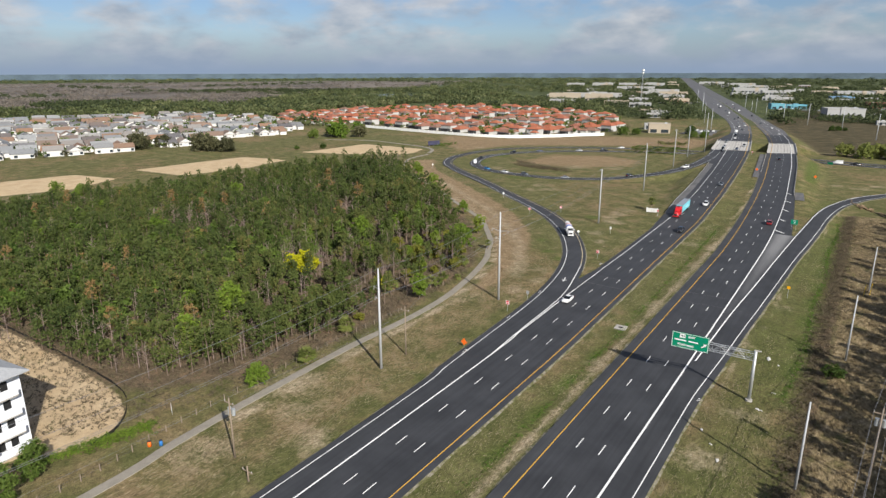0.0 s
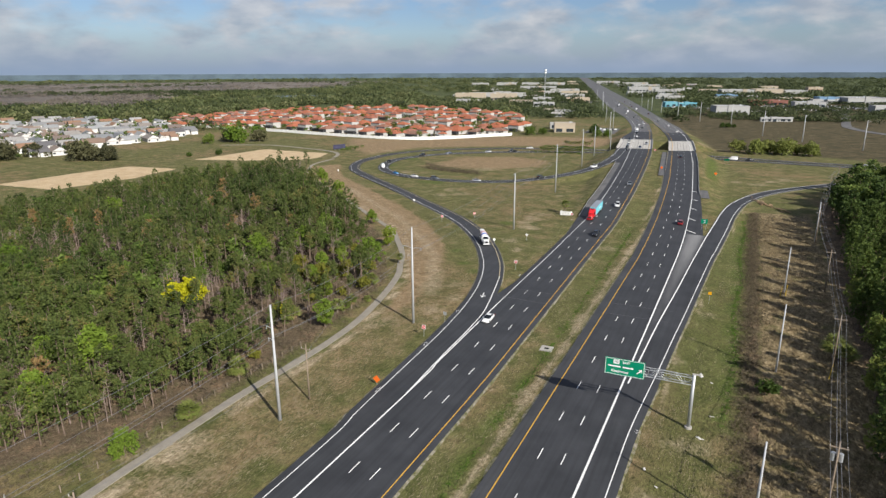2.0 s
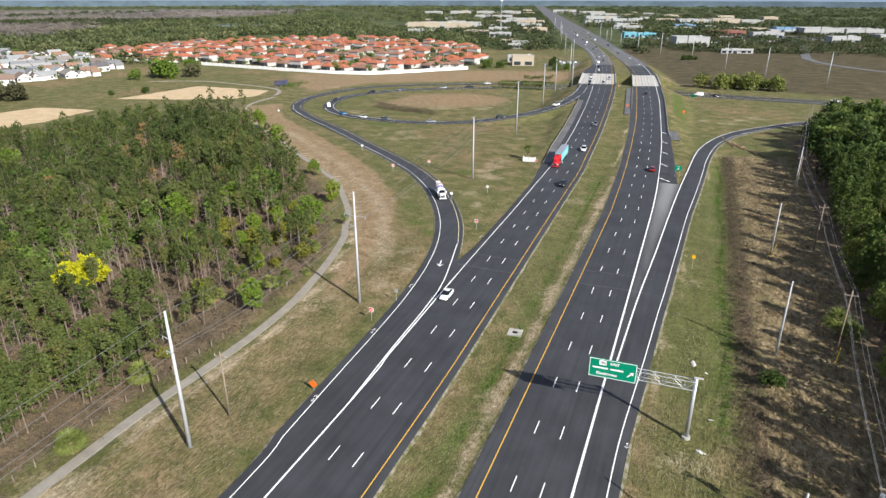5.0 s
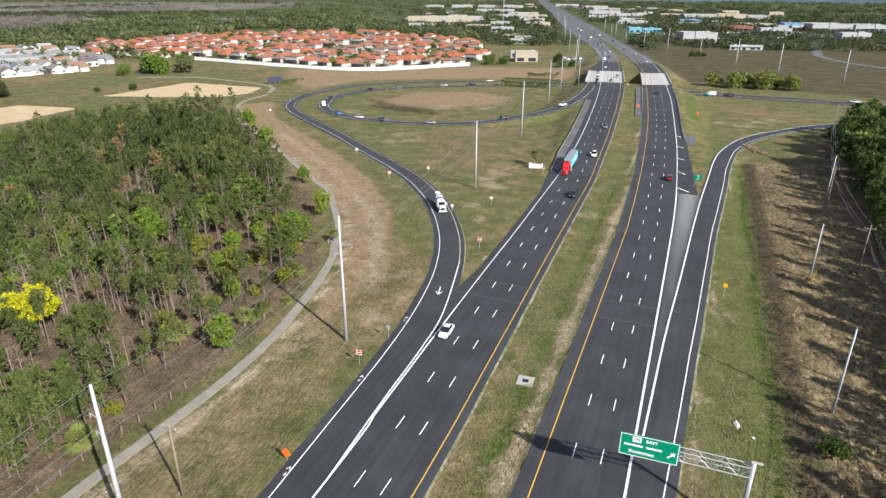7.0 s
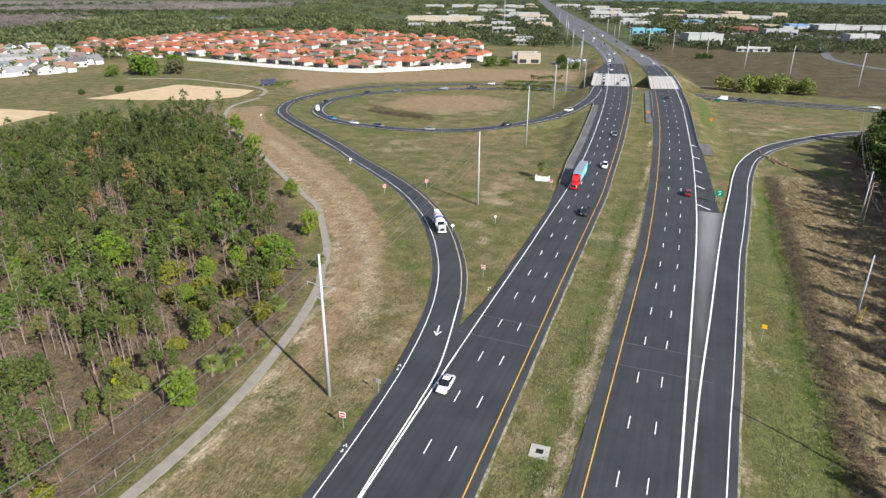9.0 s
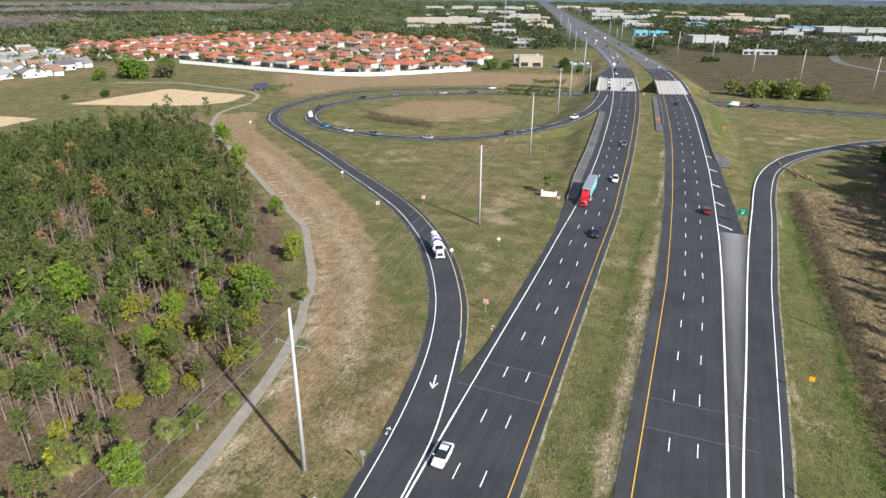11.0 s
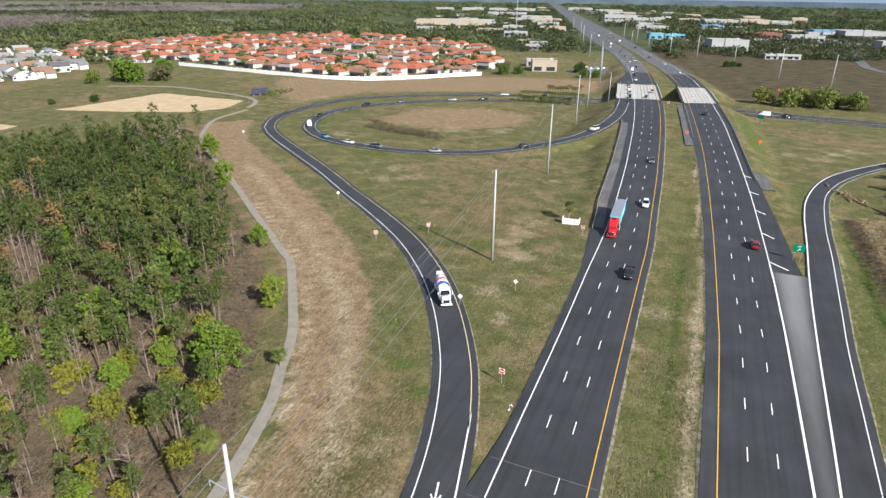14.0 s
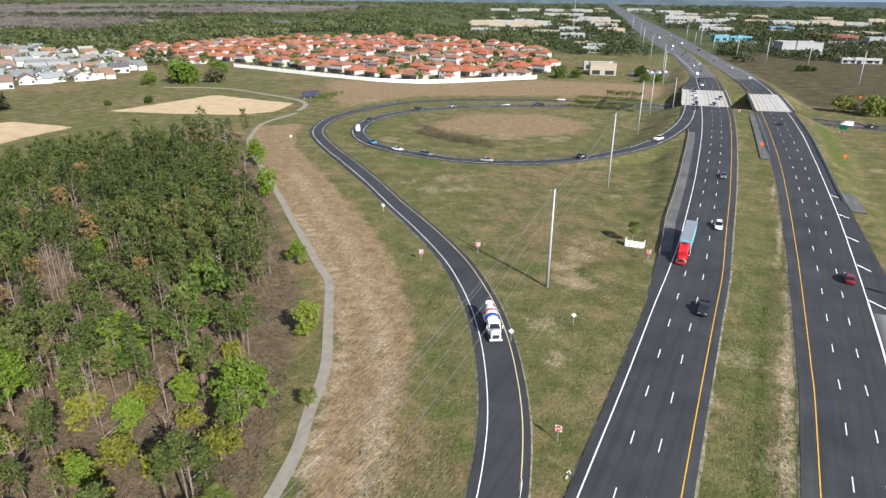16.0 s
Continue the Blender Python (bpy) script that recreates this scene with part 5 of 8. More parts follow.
EAST_BRUSH = [(rng.normal(29.0, 1.2) if rng.uniform() < 0.8 else rng.uniform(31, 49), rng.uniform(-60, 165)) for _ in range(2800)]
brush_patch("dry_scrub", EAST_BRUSH, DRY_BRUSH, "dry brown scrub and cuttings on the cleared strip", rng, 0.4, 1.1)


def cut_stalks(name, rows, mat, label, thick=(0.03, 0.09), lift=(0.06, 0.3)):
    """Slender stalks lying about: x, y, length, turn."""
    v, tints = [], []
    for x, y, ln, a in rows:
        z = ground_z(x, y) + rng.uniform(*lift)
        d, n_ = np.array((math.cos(a), math.sin(a), rng.normal(0, 0.2) * lift[0])) * ln / 2, np.array((-math.sin(a), math.cos(a), rng.normal(0, 0.4))) * rng.uniform(*thick)
        c = np.array((x, y, z))
        v += [c - d - n_, c - d + n_, c + d]
        tints += [rng.uniform(0, 1)] * 3
    v = np.array(v)
    return tagged(new(name, mesh_from(name, (v, np.arange(len(v)).reshape(-1, 3)), mat, np.array(tints, np.float32))), label, "cuttings", kind="stuff")


STRAW = leaf_material("straw_stalks", (0.12, 0.09, 0.05), (0.31, 0.24, 0.135), (0.24, 0.17, 0.09))
stalks = []
for _ in range(900):
    cx, cy, base = rng.uniform(30, 47), rng.uniform(-60, 160), rng.normal(1.9, 0.7)
    for _ in range(9):
        stalks.append((cx + rng.normal(0, 0.7), cy + rng.normal(0, 1.0), rng.uniform(0.6, 2.6), base + rng.normal(0, 0.25)))
cut_stalks("cut_straw", stalks, STRAW, "straw-coloured cut stalks strewn over the cleared strip")

def verge_spots(count, x0, x1, y0, y1, lo, hi, seed):
    """Stalk rows over a stretch of verge, kept off the pavements."""
    r = np.random.default_rng(seed)
    x, y = r.uniform(x0, x1, count), r.uniform(y0, y1, count)
    on_path, _ = near_line(x, y, PATH_LINE)
    on_ramp, _ = near_line(x, y, offset(RAMP_LEFT, 2.4))
    on_loop, _ = near_line(x, y, LOOP_MID[:, :2])
    on_exit, _ = near_line(x, y, EXIT_MID[:, :2])
    free = (on_path > 1.5) & (on_ramp > 5.6) & (on_loop > 5.5) & (on_exit > 7.5)
    free &= ~((x > west_outer(y) - 0.8) & (x < LEFT_YELLOW(y) + 2.4)) & ~((x > RIGHT_YELLOW(y) - 3.0) & (x < np.maximum(east_outer(y), np.interp(y, EXIT_RIGHT[:, 1], EXIT_RIGHT[:, 0]) * (y < 110)) + 1.6))
    clump = np.array([noise.noise(Vector((a * 0.16, b * 0.07, seed))) for a, b in zip(x, y)])
    free &= clump + r.uniform(-0.35, 0.35, count) > 0.0
    return [(a, b, r.uniform(lo, hi), r.normal(1.58, 0.22)) for a, b in zip(x[free], y[free])]


VERGES = ((16000, -55, -36, -95, 45, 0.4, 1.3), (14000, -16, -6, -90, 130, 0.3, 1.0), (14000, 12, 27, -60, 120, 0.4, 1.2), (16000, -110, -30, 20, 175, 0.6, 1.8), (8000, -200, -45, 100, 300, 0.9, 2.6))
cut_stalks("dead_grass", [q_ for i, v_ in enumerate(VERGES) for q_ in verge_spots(*v_, 3 + i)], leaf_material("dead_grass_stalks", (0.22, 0.18, 0.105), (0.38, 0.32, 0.21)), "short pale dead grass and stones on mown verges", (0.012, 0.03), (0.02, 0.06))
cut_stalks("rank_grass", [q_ for i, v_ in enumerate(VERGES) for q_ in verge_spots(*v_, 13 + i)], leaf_material("rank_grass_blades", (0.045, 0.056, 0.016), (0.095, 0.105, 0.032)), "dark olive grass tufts on mown verges", (0.015, 0.04), (0.02, 0.06))

scatter_stuff("east_wood", east_spots[170:], DEEP, EAST_LEAF, "dense dark green mixed wood beside the exit ramp", "woods")

pile = [(-156 + 43 * u + rng.normal(0, 1.2), 221 - 12 * u - 6 * u * (1 - u) + rng.normal(0, 1.3)) for u in rng.uniform(size=170)]
brush_patch("brush_row", pile, DRY_BRUSH, "long heap of dry brown brush inside the loop", rng, 0.9, 1.8)

# trees round the open field
FIELD_LEAF = leaf_material("field_tree_leaves", (0.095, 0.125, 0.028), (0.185, 0.215, 0.05), (0.23, 0.24, 0.07))
DULL_LEAF = leaf_material("dull_oak_leaves", (0.07, 0.072, 0.035), (0.13, 0.125, 0.06))
FIELD = [broad_rows(71, 5.6, 8, 170, 10, 0.05, 0.8, True), broad_rows(72, 6.6, 8.5, 180, 10, 0.05, 0.85, True)]
for k, (x, y, s, mat, t) in enumerate([(16.5, 379, 1.05, FIELD_LEAF, 0.75), (28.5, 374, 1.0, FIELD_LEAF, 0.7), (36, 384, 1.1, FIELD_LEAF, 0.95), (46, 377, 1.12, FIELD_LEAF, 0.9), (54, 383, 0.9, FIELD_LEAF, 0.6), (63, 376, 1.0, FIELD_LEAF, 0.7), (2.6, 592, 0.55, OAK, 0.1), (-3, 590, 0.5, OAK, 0.1), (8, 595, 0.4, OAK, 0.15), (-365, 278, 1.5, BRIGHT, 0.1), (-376, 284, 1.3, DULL_LEAF, 1.0), (-380, 262, 0.8, OAK, 0.9), (-352, 292, 1.2, DULL_LEAF, 0.6), (-384, 326, 1.0, BRIGHT, 0.0), (-430, 128, 1.35, DULL_LEAF, 0.1), (-440, 136, 1.2, DULL_LEAF, 0.15), (-432, 150, 1.1, DULL_LEAF, 0.1), (-385, 150, 1.3, DULL_LEAF, 0.1), (-374, 154, 1.2, DULL_LEAF, 0.05), (-363, 158, 1.1, DULL_LEAF, 0.1), (-394, 162, 1.2, DULL_LEAF, 0.15), (-318, 212, 0.4, OAK, 0.2), (-330, 196, 0.35, OAK, 0.2), (-92, 455, 0.6, BRIGHT, 0.1), (-100, 450, 0.7, OAK, 0.7), (-160, 440, 0.8, OAK, 0.5), (-150, 448, 0.7, OAK, 0.8), (-110, 480, 0.8, OAK, 0.3)]):
    single_tree(FIELD[k % 2], mat, x, y, s * 1.45, "spreading broad-leaved tree on open grass", tint=t, group="trees on open ground")

# ---- houses ----
STUCCO = plain("white_stucco", (0.43, 0.42, 0.40), 0.9, vary=0.08)
STUCCO_TAN = plain("cream_stucco", (0.66, 0.55, 0.42), 0.9, vary=0.1)


def tile_material(name, stops, joined=False):
    m = Nodes(name, 0.85)
    c = m.ramp(m.island() if joined else m.rand(), *stops)
    w = m.n.new("ShaderNodeTexWave")
    w.inputs["Scale"].default_value, w.inputs["Distortion"].default_value = 1.2, 1.5
    m.l.new(m.pos(), w.inputs["Vector"])
    c = m.mix(0.3, c, m.ramp(w.outputs["Fac"], (0.2, (0.55, 0.5, 0.5)), (0.7, (1, 1, 1))), "MULTIPLY")
    return m.color(m.mix(0.4, c, m.ramp(m.noise(0.8, 5), (0.3, (0.6, 0.6, 0.6)), (0.7, (1, 1, 1))), "MULTIPLY"))


RED_TONES = [(0.0, (0.33, 0.105, 0.055)), (0.4, (0.40, 0.14, 0.075)), (0.7, (0.32, 0.125, 0.08)), (1.0, (0.24, 0.15, 0.11))]
GREY_TONES = [(0.0, (0.19, 0.20, 0.21)), (0.22, (0.30, 0.31, 0.31)), (0.4, (0.12, 0.115, 0.12)), (0.55, (0.21, 0.16, 0.13)), (0.7, (0.27, 0.16, 0.10)), (0.82, (0.24, 0.22, 0.20)), (1.0, (0.36, 0.36, 0.35))]
TERRACOTTA, TERRACOTTA_FAR = (tile_material("terracotta_tiles", RED_TONES, k) for k in (False, True))
SHINGLE, SHINGLE_FAR = (tile_material("weathered_shingles", GREY_TONES, k) for k in (False, True))
WINDOW = plain("dark_window_glass", (0.03, 0.04, 0.05), 0.12, 0.0, 0.6, vary=0.1)
SCREEN = plain("dark_insect_screen", (0.035, 0.036, 0.038), 0.7)
DOOR_WHITE = plain("white_garage_door", (0.70, 0.69, 0.66), 0.6)


def hip_roof(bm, x0, y0, x1, y1, z, h, eave=0.5, gable=False):
    x0, y0, x1, y1 = x0 - eave, y0 - eave, x1 + eave, y1 + eave
    w, l = x1 - x0, y1 - y0
    k = 0.0 if gable else min(w, l) / 2
    if w > l:
        r = [(x0 + k, (y0 + y1) / 2, z + h), (x1 - k, (y0 + y1) / 2, z + h)]
    else:
        r = [((x0 + x1) / 2, y0 + k, z + h), ((x0 + x1) / 2, y1 - k, z + h)]
    b = [bm.verts.new(p) for p in ((x0, y0, z), (x1, y0, z), (x1, y1, z), (x0, y1, z))]
    u = [bm.verts.new(p) for p in ((x0, y0, z - 0.2), (x1, y0, z - 0.2), (x1, y1, z - 0.2), (x0, y1, z - 0.2))]
    t = [bm.verts.new(p) for p in r]
    faces = [(b[0], b[1], t[1], t[0]), (b[1], b[2], t[1]), (b[2], b[3], t[0], t[1]), (b[3], b[0], t[0])] if w > l else [(b[0], b[1], t[0]), (b[1], b[2], t[1], t[0]), (b[2], b[3], t[1]), (b[3], b[0], t[0], t[1])]
    for f in faces:
        if not (gable and len(f) == 3):
            bm.faces.new(f)
    for i in range(4):
        bm.faces.new((u[i], u[(i + 1) % 4], b[(i + 1) % 4], b[i]))
    bm.faces.new(u[::-1])


def gable_ends(bm, x0, y0, x1, y1, z, h):
    """Triangles of wall under a gable roof."""
    if x1 - x0 > y1 - y0:
        ends = [((x, y0, z), (x, y1, z), (x, (y0 + y1) / 2, z + h)) for x in (x0, x1)]
    else:
        ends = [((x0, y, z), (x1, y, z), ((x0 + x1) / 2, y, z + h)) for y in (y0, y1)]
    for e in ends:
        bm.faces.new([bm.verts.new(p) for p in e])


def house(wall_mat, roof_mat, kind, label, group, gable=False):
    th = tagged(new("house"), label, "house", group)
    storey = (4.0 if gable else 5.6) if kind == 1 else 3.0
    main, wing = {0: ((-7, -5, 7, 5), (-7, -9, -1, -4.5)), 1: ((-6, -5, 6, 5), (0, -9, 6, -4.5)), 2: ((-5, -8, 5, 8), (4.5, -8, 9.5, -2))}[kind]
    w = box(main[0], main[1], -0.3, main[2], main[3], storey)
    add_box(w, wing[0], wing[1], -0.3, wing[2], wing[3], 3.0)
    if gable:
        gable_ends(w, *main, storey, 2.7)
        gable_ends(w, *wing, 3.0, 1.9)
    part("wall", w, wall_mat, th)
    r = bmesh.new()
    hip_roof(r, *main, storey + 0.1, 2.9 if gable else 2.5, gable=gable)
    hip_roof(r, *wing, 3.1, 2.1 if gable else 1.7, gable=gable)
    part("roof", r, roof_mat, th)
    part("garage_door", box(wing[0] + 0.7, wing[1] - 0.06, 0, wing[2] - 0.7, wing[1] + 0.05, 2.3), DOOR_WHITE, th)
    for x in (-0.3, 0.5):
        xx = main[0] + (main[2] - main[0]) * (x + 0.3) / 1.2
        part("window", box(xx + 0.4, main[1] - 0.05, 0.9, xx + 1.9, main[1] + 0.1, 2.1), WINDOW, th)
        part("window", box(xx + 0.4, main[3] - 0.1, 0.4, xx + 2.4, main[3] + 0.05, 2.2), WINDOW, th)
    if not gable:
        part("screen_porch", box(main[0] + 1.0, main[3] + 0.02, -0.2, main[2] - 3.0, main[3] + 3.4, 2.7, 0.05), SCREEN, th, "dark mesh-screened porch")
    if kind == 1:
        for x in (-4, 0, 3.2):
            part("window", box(x, main[1] - 0.05, 3.7, x + 1.4, main[1] + 0.1, 4.9), WINDOW, th)
    return th


def estate(poly, turn, dx, dy, wall, roof, label, group, seed, most, gable=False):
    """Rows of houses, back to back along streets, inside a polygon."""
    rng = np.random.default_rng(seed)
    kinds = [house(wall, roof, k, label, group, gable) for k in (0, 1, 2)]
    c, s = math.cos(turn), math.sin(turn)
    spots = []
    for i in range(-40, 41):
        for j in range(-40, 41):
            off = dy * j + (3.5 if j % 2 else -3.5)
            x, y = dx * i * c - off * s, dx * i * s + off * c
            cx, cy = np.mean([p[0] for p in poly]), np.mean([p[1] for p in poly])
            x, y = x + cx + rng.normal(0, 1.2), y + cy + rng.normal(0, 1.2)
            if inside(np.array([x]), np.array([y]), poly)[0] > 4 and rng.uniform() > 0.13:
                spots.append((x, y, turn + (math.pi if j % 2 else 0) + rng.normal(0, 0.06)))
    spots.sort(key=lambda p: math.hypot(p[0], p[1]))
    rest_rows = {"wall": [], "roof": []}
    for n_, (x, y, a) in enumerate(spots[most:]):
        src = kinds[n_ % 3]
        m = np.array(Matrix.Translation((x, y, 0)) @ Matrix.Rotation(a, 4, "Z"))
        for ch in src.children:
            key = ch.name.split(".")[0]
            if key in rest_rows:
                me = ch.data
                v = np.array([v.co for v in me.vertices]) @ m[:3, :3].T + m[:3, 3]
                me.calc_loop_triangles()
                rest_rows[key].append((v, np.array([t.vertices for t in me.loop_triangles])))
    if rest_rows["wall"]:
        far = tagged(new("far_houses"), "further " + label.replace("house", "houses", 1), "houses", kind="stuff")
        mesh_object("walls", *join_rows(rest_rows["wall"]), wall, far)
        mesh_object("roofs", *join_rows(rest_rows["roof"]), SHINGLE_FAR if gable else TERRACOTTA_FAR, far)
    for n_, (x, y, a) in enumerate(spots[:most]):
        m = Matrix.Translation((x, y, 0)) @ Matrix.Rotation(a, 4, "Z")
        if n_ < 3:
            kinds[n_].matrix_basis = m
        else:
            copy_thing(kinds[int(rng.integers(0, 3))], m)
    return spots


RED_ZONE = [(-410.8, 376.5), (-350.9, 370.4), (-303.9, 364.6), (-263.9, 362.5), (-235.2, 370.7), (-210.2, 393.6), (-188.9, 421.2), (-164.4, 444.8), (-179.2, 496.1), (-213.5, 584.2), (-247.6, 671.2), (-458.2, 770.7), (-619.8, 619.5), (-620.1, 425.4), (-537.6, 361.4), (-426.2, 361.1)]
WHITE_ZONE = [(-448.4, 35.2), (-434.9, 80.1), (-415.5, 154.2), (-430.9, 275.2), (-455.2, 318.7), (-581.2, 386.8), (-737.2, 366.2), (-830.0, 180.0), (-800.0, -20.0), (-560.0, -40.0)]
red_spots = estate(RED_ZONE, radians(-8), 17, 25, STUCCO, TERRACOTTA, "white stucco house with a terracotta tile roof", "houses of the red-roofed estate", 3, 160)
white_spots = estate(WHITE_ZONE, radians(68), 15.5, 22, plain("white_siding", (0.58, 0.57, 0.55), 0.85, vary=0.06), SHINGLE, "white house with a weathered shingle gable roof", "houses of the pale-roofed estate", 4, 135, True)

# white boundary wall of the estate
WALL_PAINT = plain("white_wall_paint", (0.78, 0.78, 0.76), 0.8, vary=0.08)
wl_line = spline([(-410.8, 367.8), (-351.7, 360.3), (-304.8, 354.7), (-263.8, 352.0), (-232.2, 360.1), (-207.3, 382.6), (-186.9, 409.4), (-169.3, 429.8)], 6.0)
bw = tagged(new("wall_boundary"), "long white rendered boundary wall with piers", "wall", kind="structure")
wl3 = np.c_[wl_line, np.full(len(wl_line), 2.4)]
strip("panel", offset(wl3, -0.12), offset(wl3, 0.12), WALL_PAINT, 0.0, bw, skirt=2.8)
for p in wl_line:
    part("pier", box(p[0] - 0.25, p[1] - 0.25, -0.2, p[0] + 0.25, p[1] + 0.25, 2.7, 0.04), WALL_PAINT, bw)

# trees between the houses
gaps = []
rng = np.random.default_rng(77)
for zone, n_ in ((RED_ZONE, 620), (WHITE_ZONE, 620)):
    p = np.array(zone)
    while n_:
        x, y = rng.uniform(p[:, 0].min(), p[:, 0].max()), rng.uniform(p[:, 1].min(), p[:, 1].max())
        if inside(np.array([x]), np.array([y]), zone)[0] > 0:
            gaps.append((x, y, rng.uniform(0.55, 1.1), int(rng.integers(0, 3)), rng.uniform(0, 0.8)))
            n_ -= 1
GARDEN = [broad_rows(81, 6, 6, 20, 5, 0.1, 1.3), broad_rows(82, 7, 5, 20, 5, 0.1, 1.2), broad_rows(83, 5, 5, 18, 5, 0.1, 1.2)]
scatter_stuff("garden_trees", gaps, GARDEN, OAK, "small garden trees between the houses", "trees")
half = [(x + rng.normal(0, 9), y + rng.normal(0, 9), sc * 0.9, kd, rng.uniform(0, 1)) for x, y, sc, kd, _ in gaps[::3]]
scatter_stuff("dull_garden_trees", half, GARDEN, DULL_LEAF, "grey-brown half-bare garden trees between houses", "trees")

# ---- far woods ----
def lump_rows(seed, w, h, cards):
    rng = np.random.default_rng(seed)
    v = []
    for _ in range(cards):
        a, r = rng.uniform(0, 6.28), w / 2 * math.sqrt(rng.uniform())
        z = h * (0.35 + 0.65 * math.sqrt(max(0.05, 1 - (2 * r / w) ** 2))) * rng.uniform(0.55, 1.05)
        v.append(leaf_shards(rng, (r * math.cos(a), r * math.sin(a), z), w * 0.19, 3, 0.8))
    v = np.vstack(v)
    return (np.zeros((3, 3)), np.array([[0, 1, 2]])), (v, np.arange(len(v)).reshape(-1, 3))


LUMPS = [lump_rows(91, 16, 7.5, 13), lump_rows(92, 22, 8.5, 16), lump_rows(93, 13, 9, 11)]
SWAMP_WOOD = leaf_material("bare_swamp_canopy", (0.08, 0.075, 0.07), (0.215, 0.185, 0.155), (0.17, 0.155, 0.11))
rng = np.random.default_rng(9)
green, grey, islands = [], [], []
OPEN_EAST = [(-20, 380), (140, 330), (420, 330), (420, 800), (320, 1180), (130, 1200), (60, 1060), (-40, 1000), (-60, 620)]
TOWN = [(-75, 1000), (-250, 1900), (-420, 1900), (-600, 1000), (-380, 800), (-130, 440)]
while len(green) < 5600 or len(grey) < 4200:
    r = 420 * (4500 / 420) ** rng.uniform() if rng.uniform() < 0.7 else rng.uniform(560, 1500)
    a = radians(rng.uniform(-32, 88))
    x, y = -math.sin(a) * r, -60 + math.cos(a) * r
    X1, Y1 = np.array([x]), np.array([y])
    lx, rx = float(LEFT_WHITE(y)) - 22, float(RIGHT_WHITE(y)) + 22
    if lx < x < rx or any(inside(X1, Y1, z)[0] > -8 for z in (RED_ZONE, WHITE_ZONE)):
        continue
    if x > -240 and y < 640 or (x > -640 and y < 345) or (x > -470 and y < 470):
        continue
    if inside(X1, Y1, OPEN_EAST)[0] > 0 or (inside(X1, Y1, TOWN)[0] > 0 and rng.uniform() < 0.72):
        continue
    if math.hypot((x + 880) / 110, (y - 1020) / 120) < 1:
        continue
    if noise.noise(Vector((x * 0.004, y * 0.004, 2))) > 0.25 and y > 600:
        continue
    sw = 3400 > r > np.interp(math.degrees(a), *SWAMP_AT) * (1.08 + 0.2 * noise.noise(Vector((a * 9, r * 0.002, 5))))
    if sw and noise.noise(Vector((x * 0.0022, y * 0.0035, 11))) > 0.27:
        if len(islands) < 900:
            islands.append((x, y, rng.uniform(0.7, 1.1), int(rng.integers(0, 3)), rng.uniform(0.0, 0.12)))
        continue
    sc = rng.uniform(0.7, 1.2)
    if r < 1500 and rng.uniform() < 0.5:
        sc *= 0.8
    row = (x, y, sc * (0.62 if sw else 1.0), int(rng.integers(0, 3)), (0.35 if x > -0.3 * y - 60 else 1.0) * float(np.clip(rng.normal(0.42, 0.24) + 0.45 * noise.noise(Vector((x * 0.01, y * 0.01, 7))), 0, 1)))
    (grey if sw else green).append(row)
# a long dark stand of pines in the swamp
for _ in range(420):
    u, v = rng.normal(0, 0.5), rng.normal(0, 0.45)
    islands.append((-1340 + 260 * u - 60 * v, 1060 + 200 * u + 75 * v, rng.uniform(0.7, 1.1), int(rng.integers(0, 3)), rng.uniform(0.0, 0.1)))
# trees and planting of the town across the overpass
for _ in range(2600):
    y = 640 * (2600 / 640) ** rng.uniform()
    x = rng.uniform(-75, 330) if y < 1250 and rng.uniform() < 0.65 else float(LEFT_WHITE(y)) - rng.uniform(18, 330)
    if float(LEFT_WHITE(y)) - 16 < x < float(RIGHT_WHITE(y)) + 16 or inside(np.array([x]), np.array([y]), RED_ZONE)[0] > -5 or (x > -40 and y < 700):
        continue
    green.append((x, y, rng.uniform(0.35, 0.8), int(rng.integers(0, 3)), rng.uniform(0.0, 0.25)))
for _ in range(2400):
    x, y = rng.uniform(-80, 420), rng.uniform(715, 1500)
    if x < float(RIGHT_WHITE(y)) + 18 or noise.noise(Vector((x * 0.012, y * 0.008, 21))) < -0.12:
        continue
    green.append((x, y, rng.uniform(0.26, 0.62), int(rng.integers(0, 3)), rng.uniform(0.0, 0.3)))
for k in range(70):
    green.append((-4 + 1.75 * k + rng.normal(0, 1.0), 706 + 0.12 * k + rng.normal(0, 1.5), rng.uniform(0.2, 0.38), k % 3, rng.uniform(0.0, 0.2)))
FAR_GREEN = leaf_material("far_canopy", (0.024, 0.036, 0.017), (0.098, 0.118, 0.044), (0.18, 0.175, 0.08))
for name, rows, mat, lab in (("far_woods", green + islands, FAR_GREEN, "green woods stretching to the horizon"), ("swamp_woods", grey[:4200], SWAMP_WOOD, "grey leafless swamp woods in the distance")):
    th = scatter_stuff(name, rows, LUMPS, mat, lab, "woods")
    for ch in list(th.children):
        if ch.name.startswith("trunks"):
            bpy.data.objects.remove(ch)

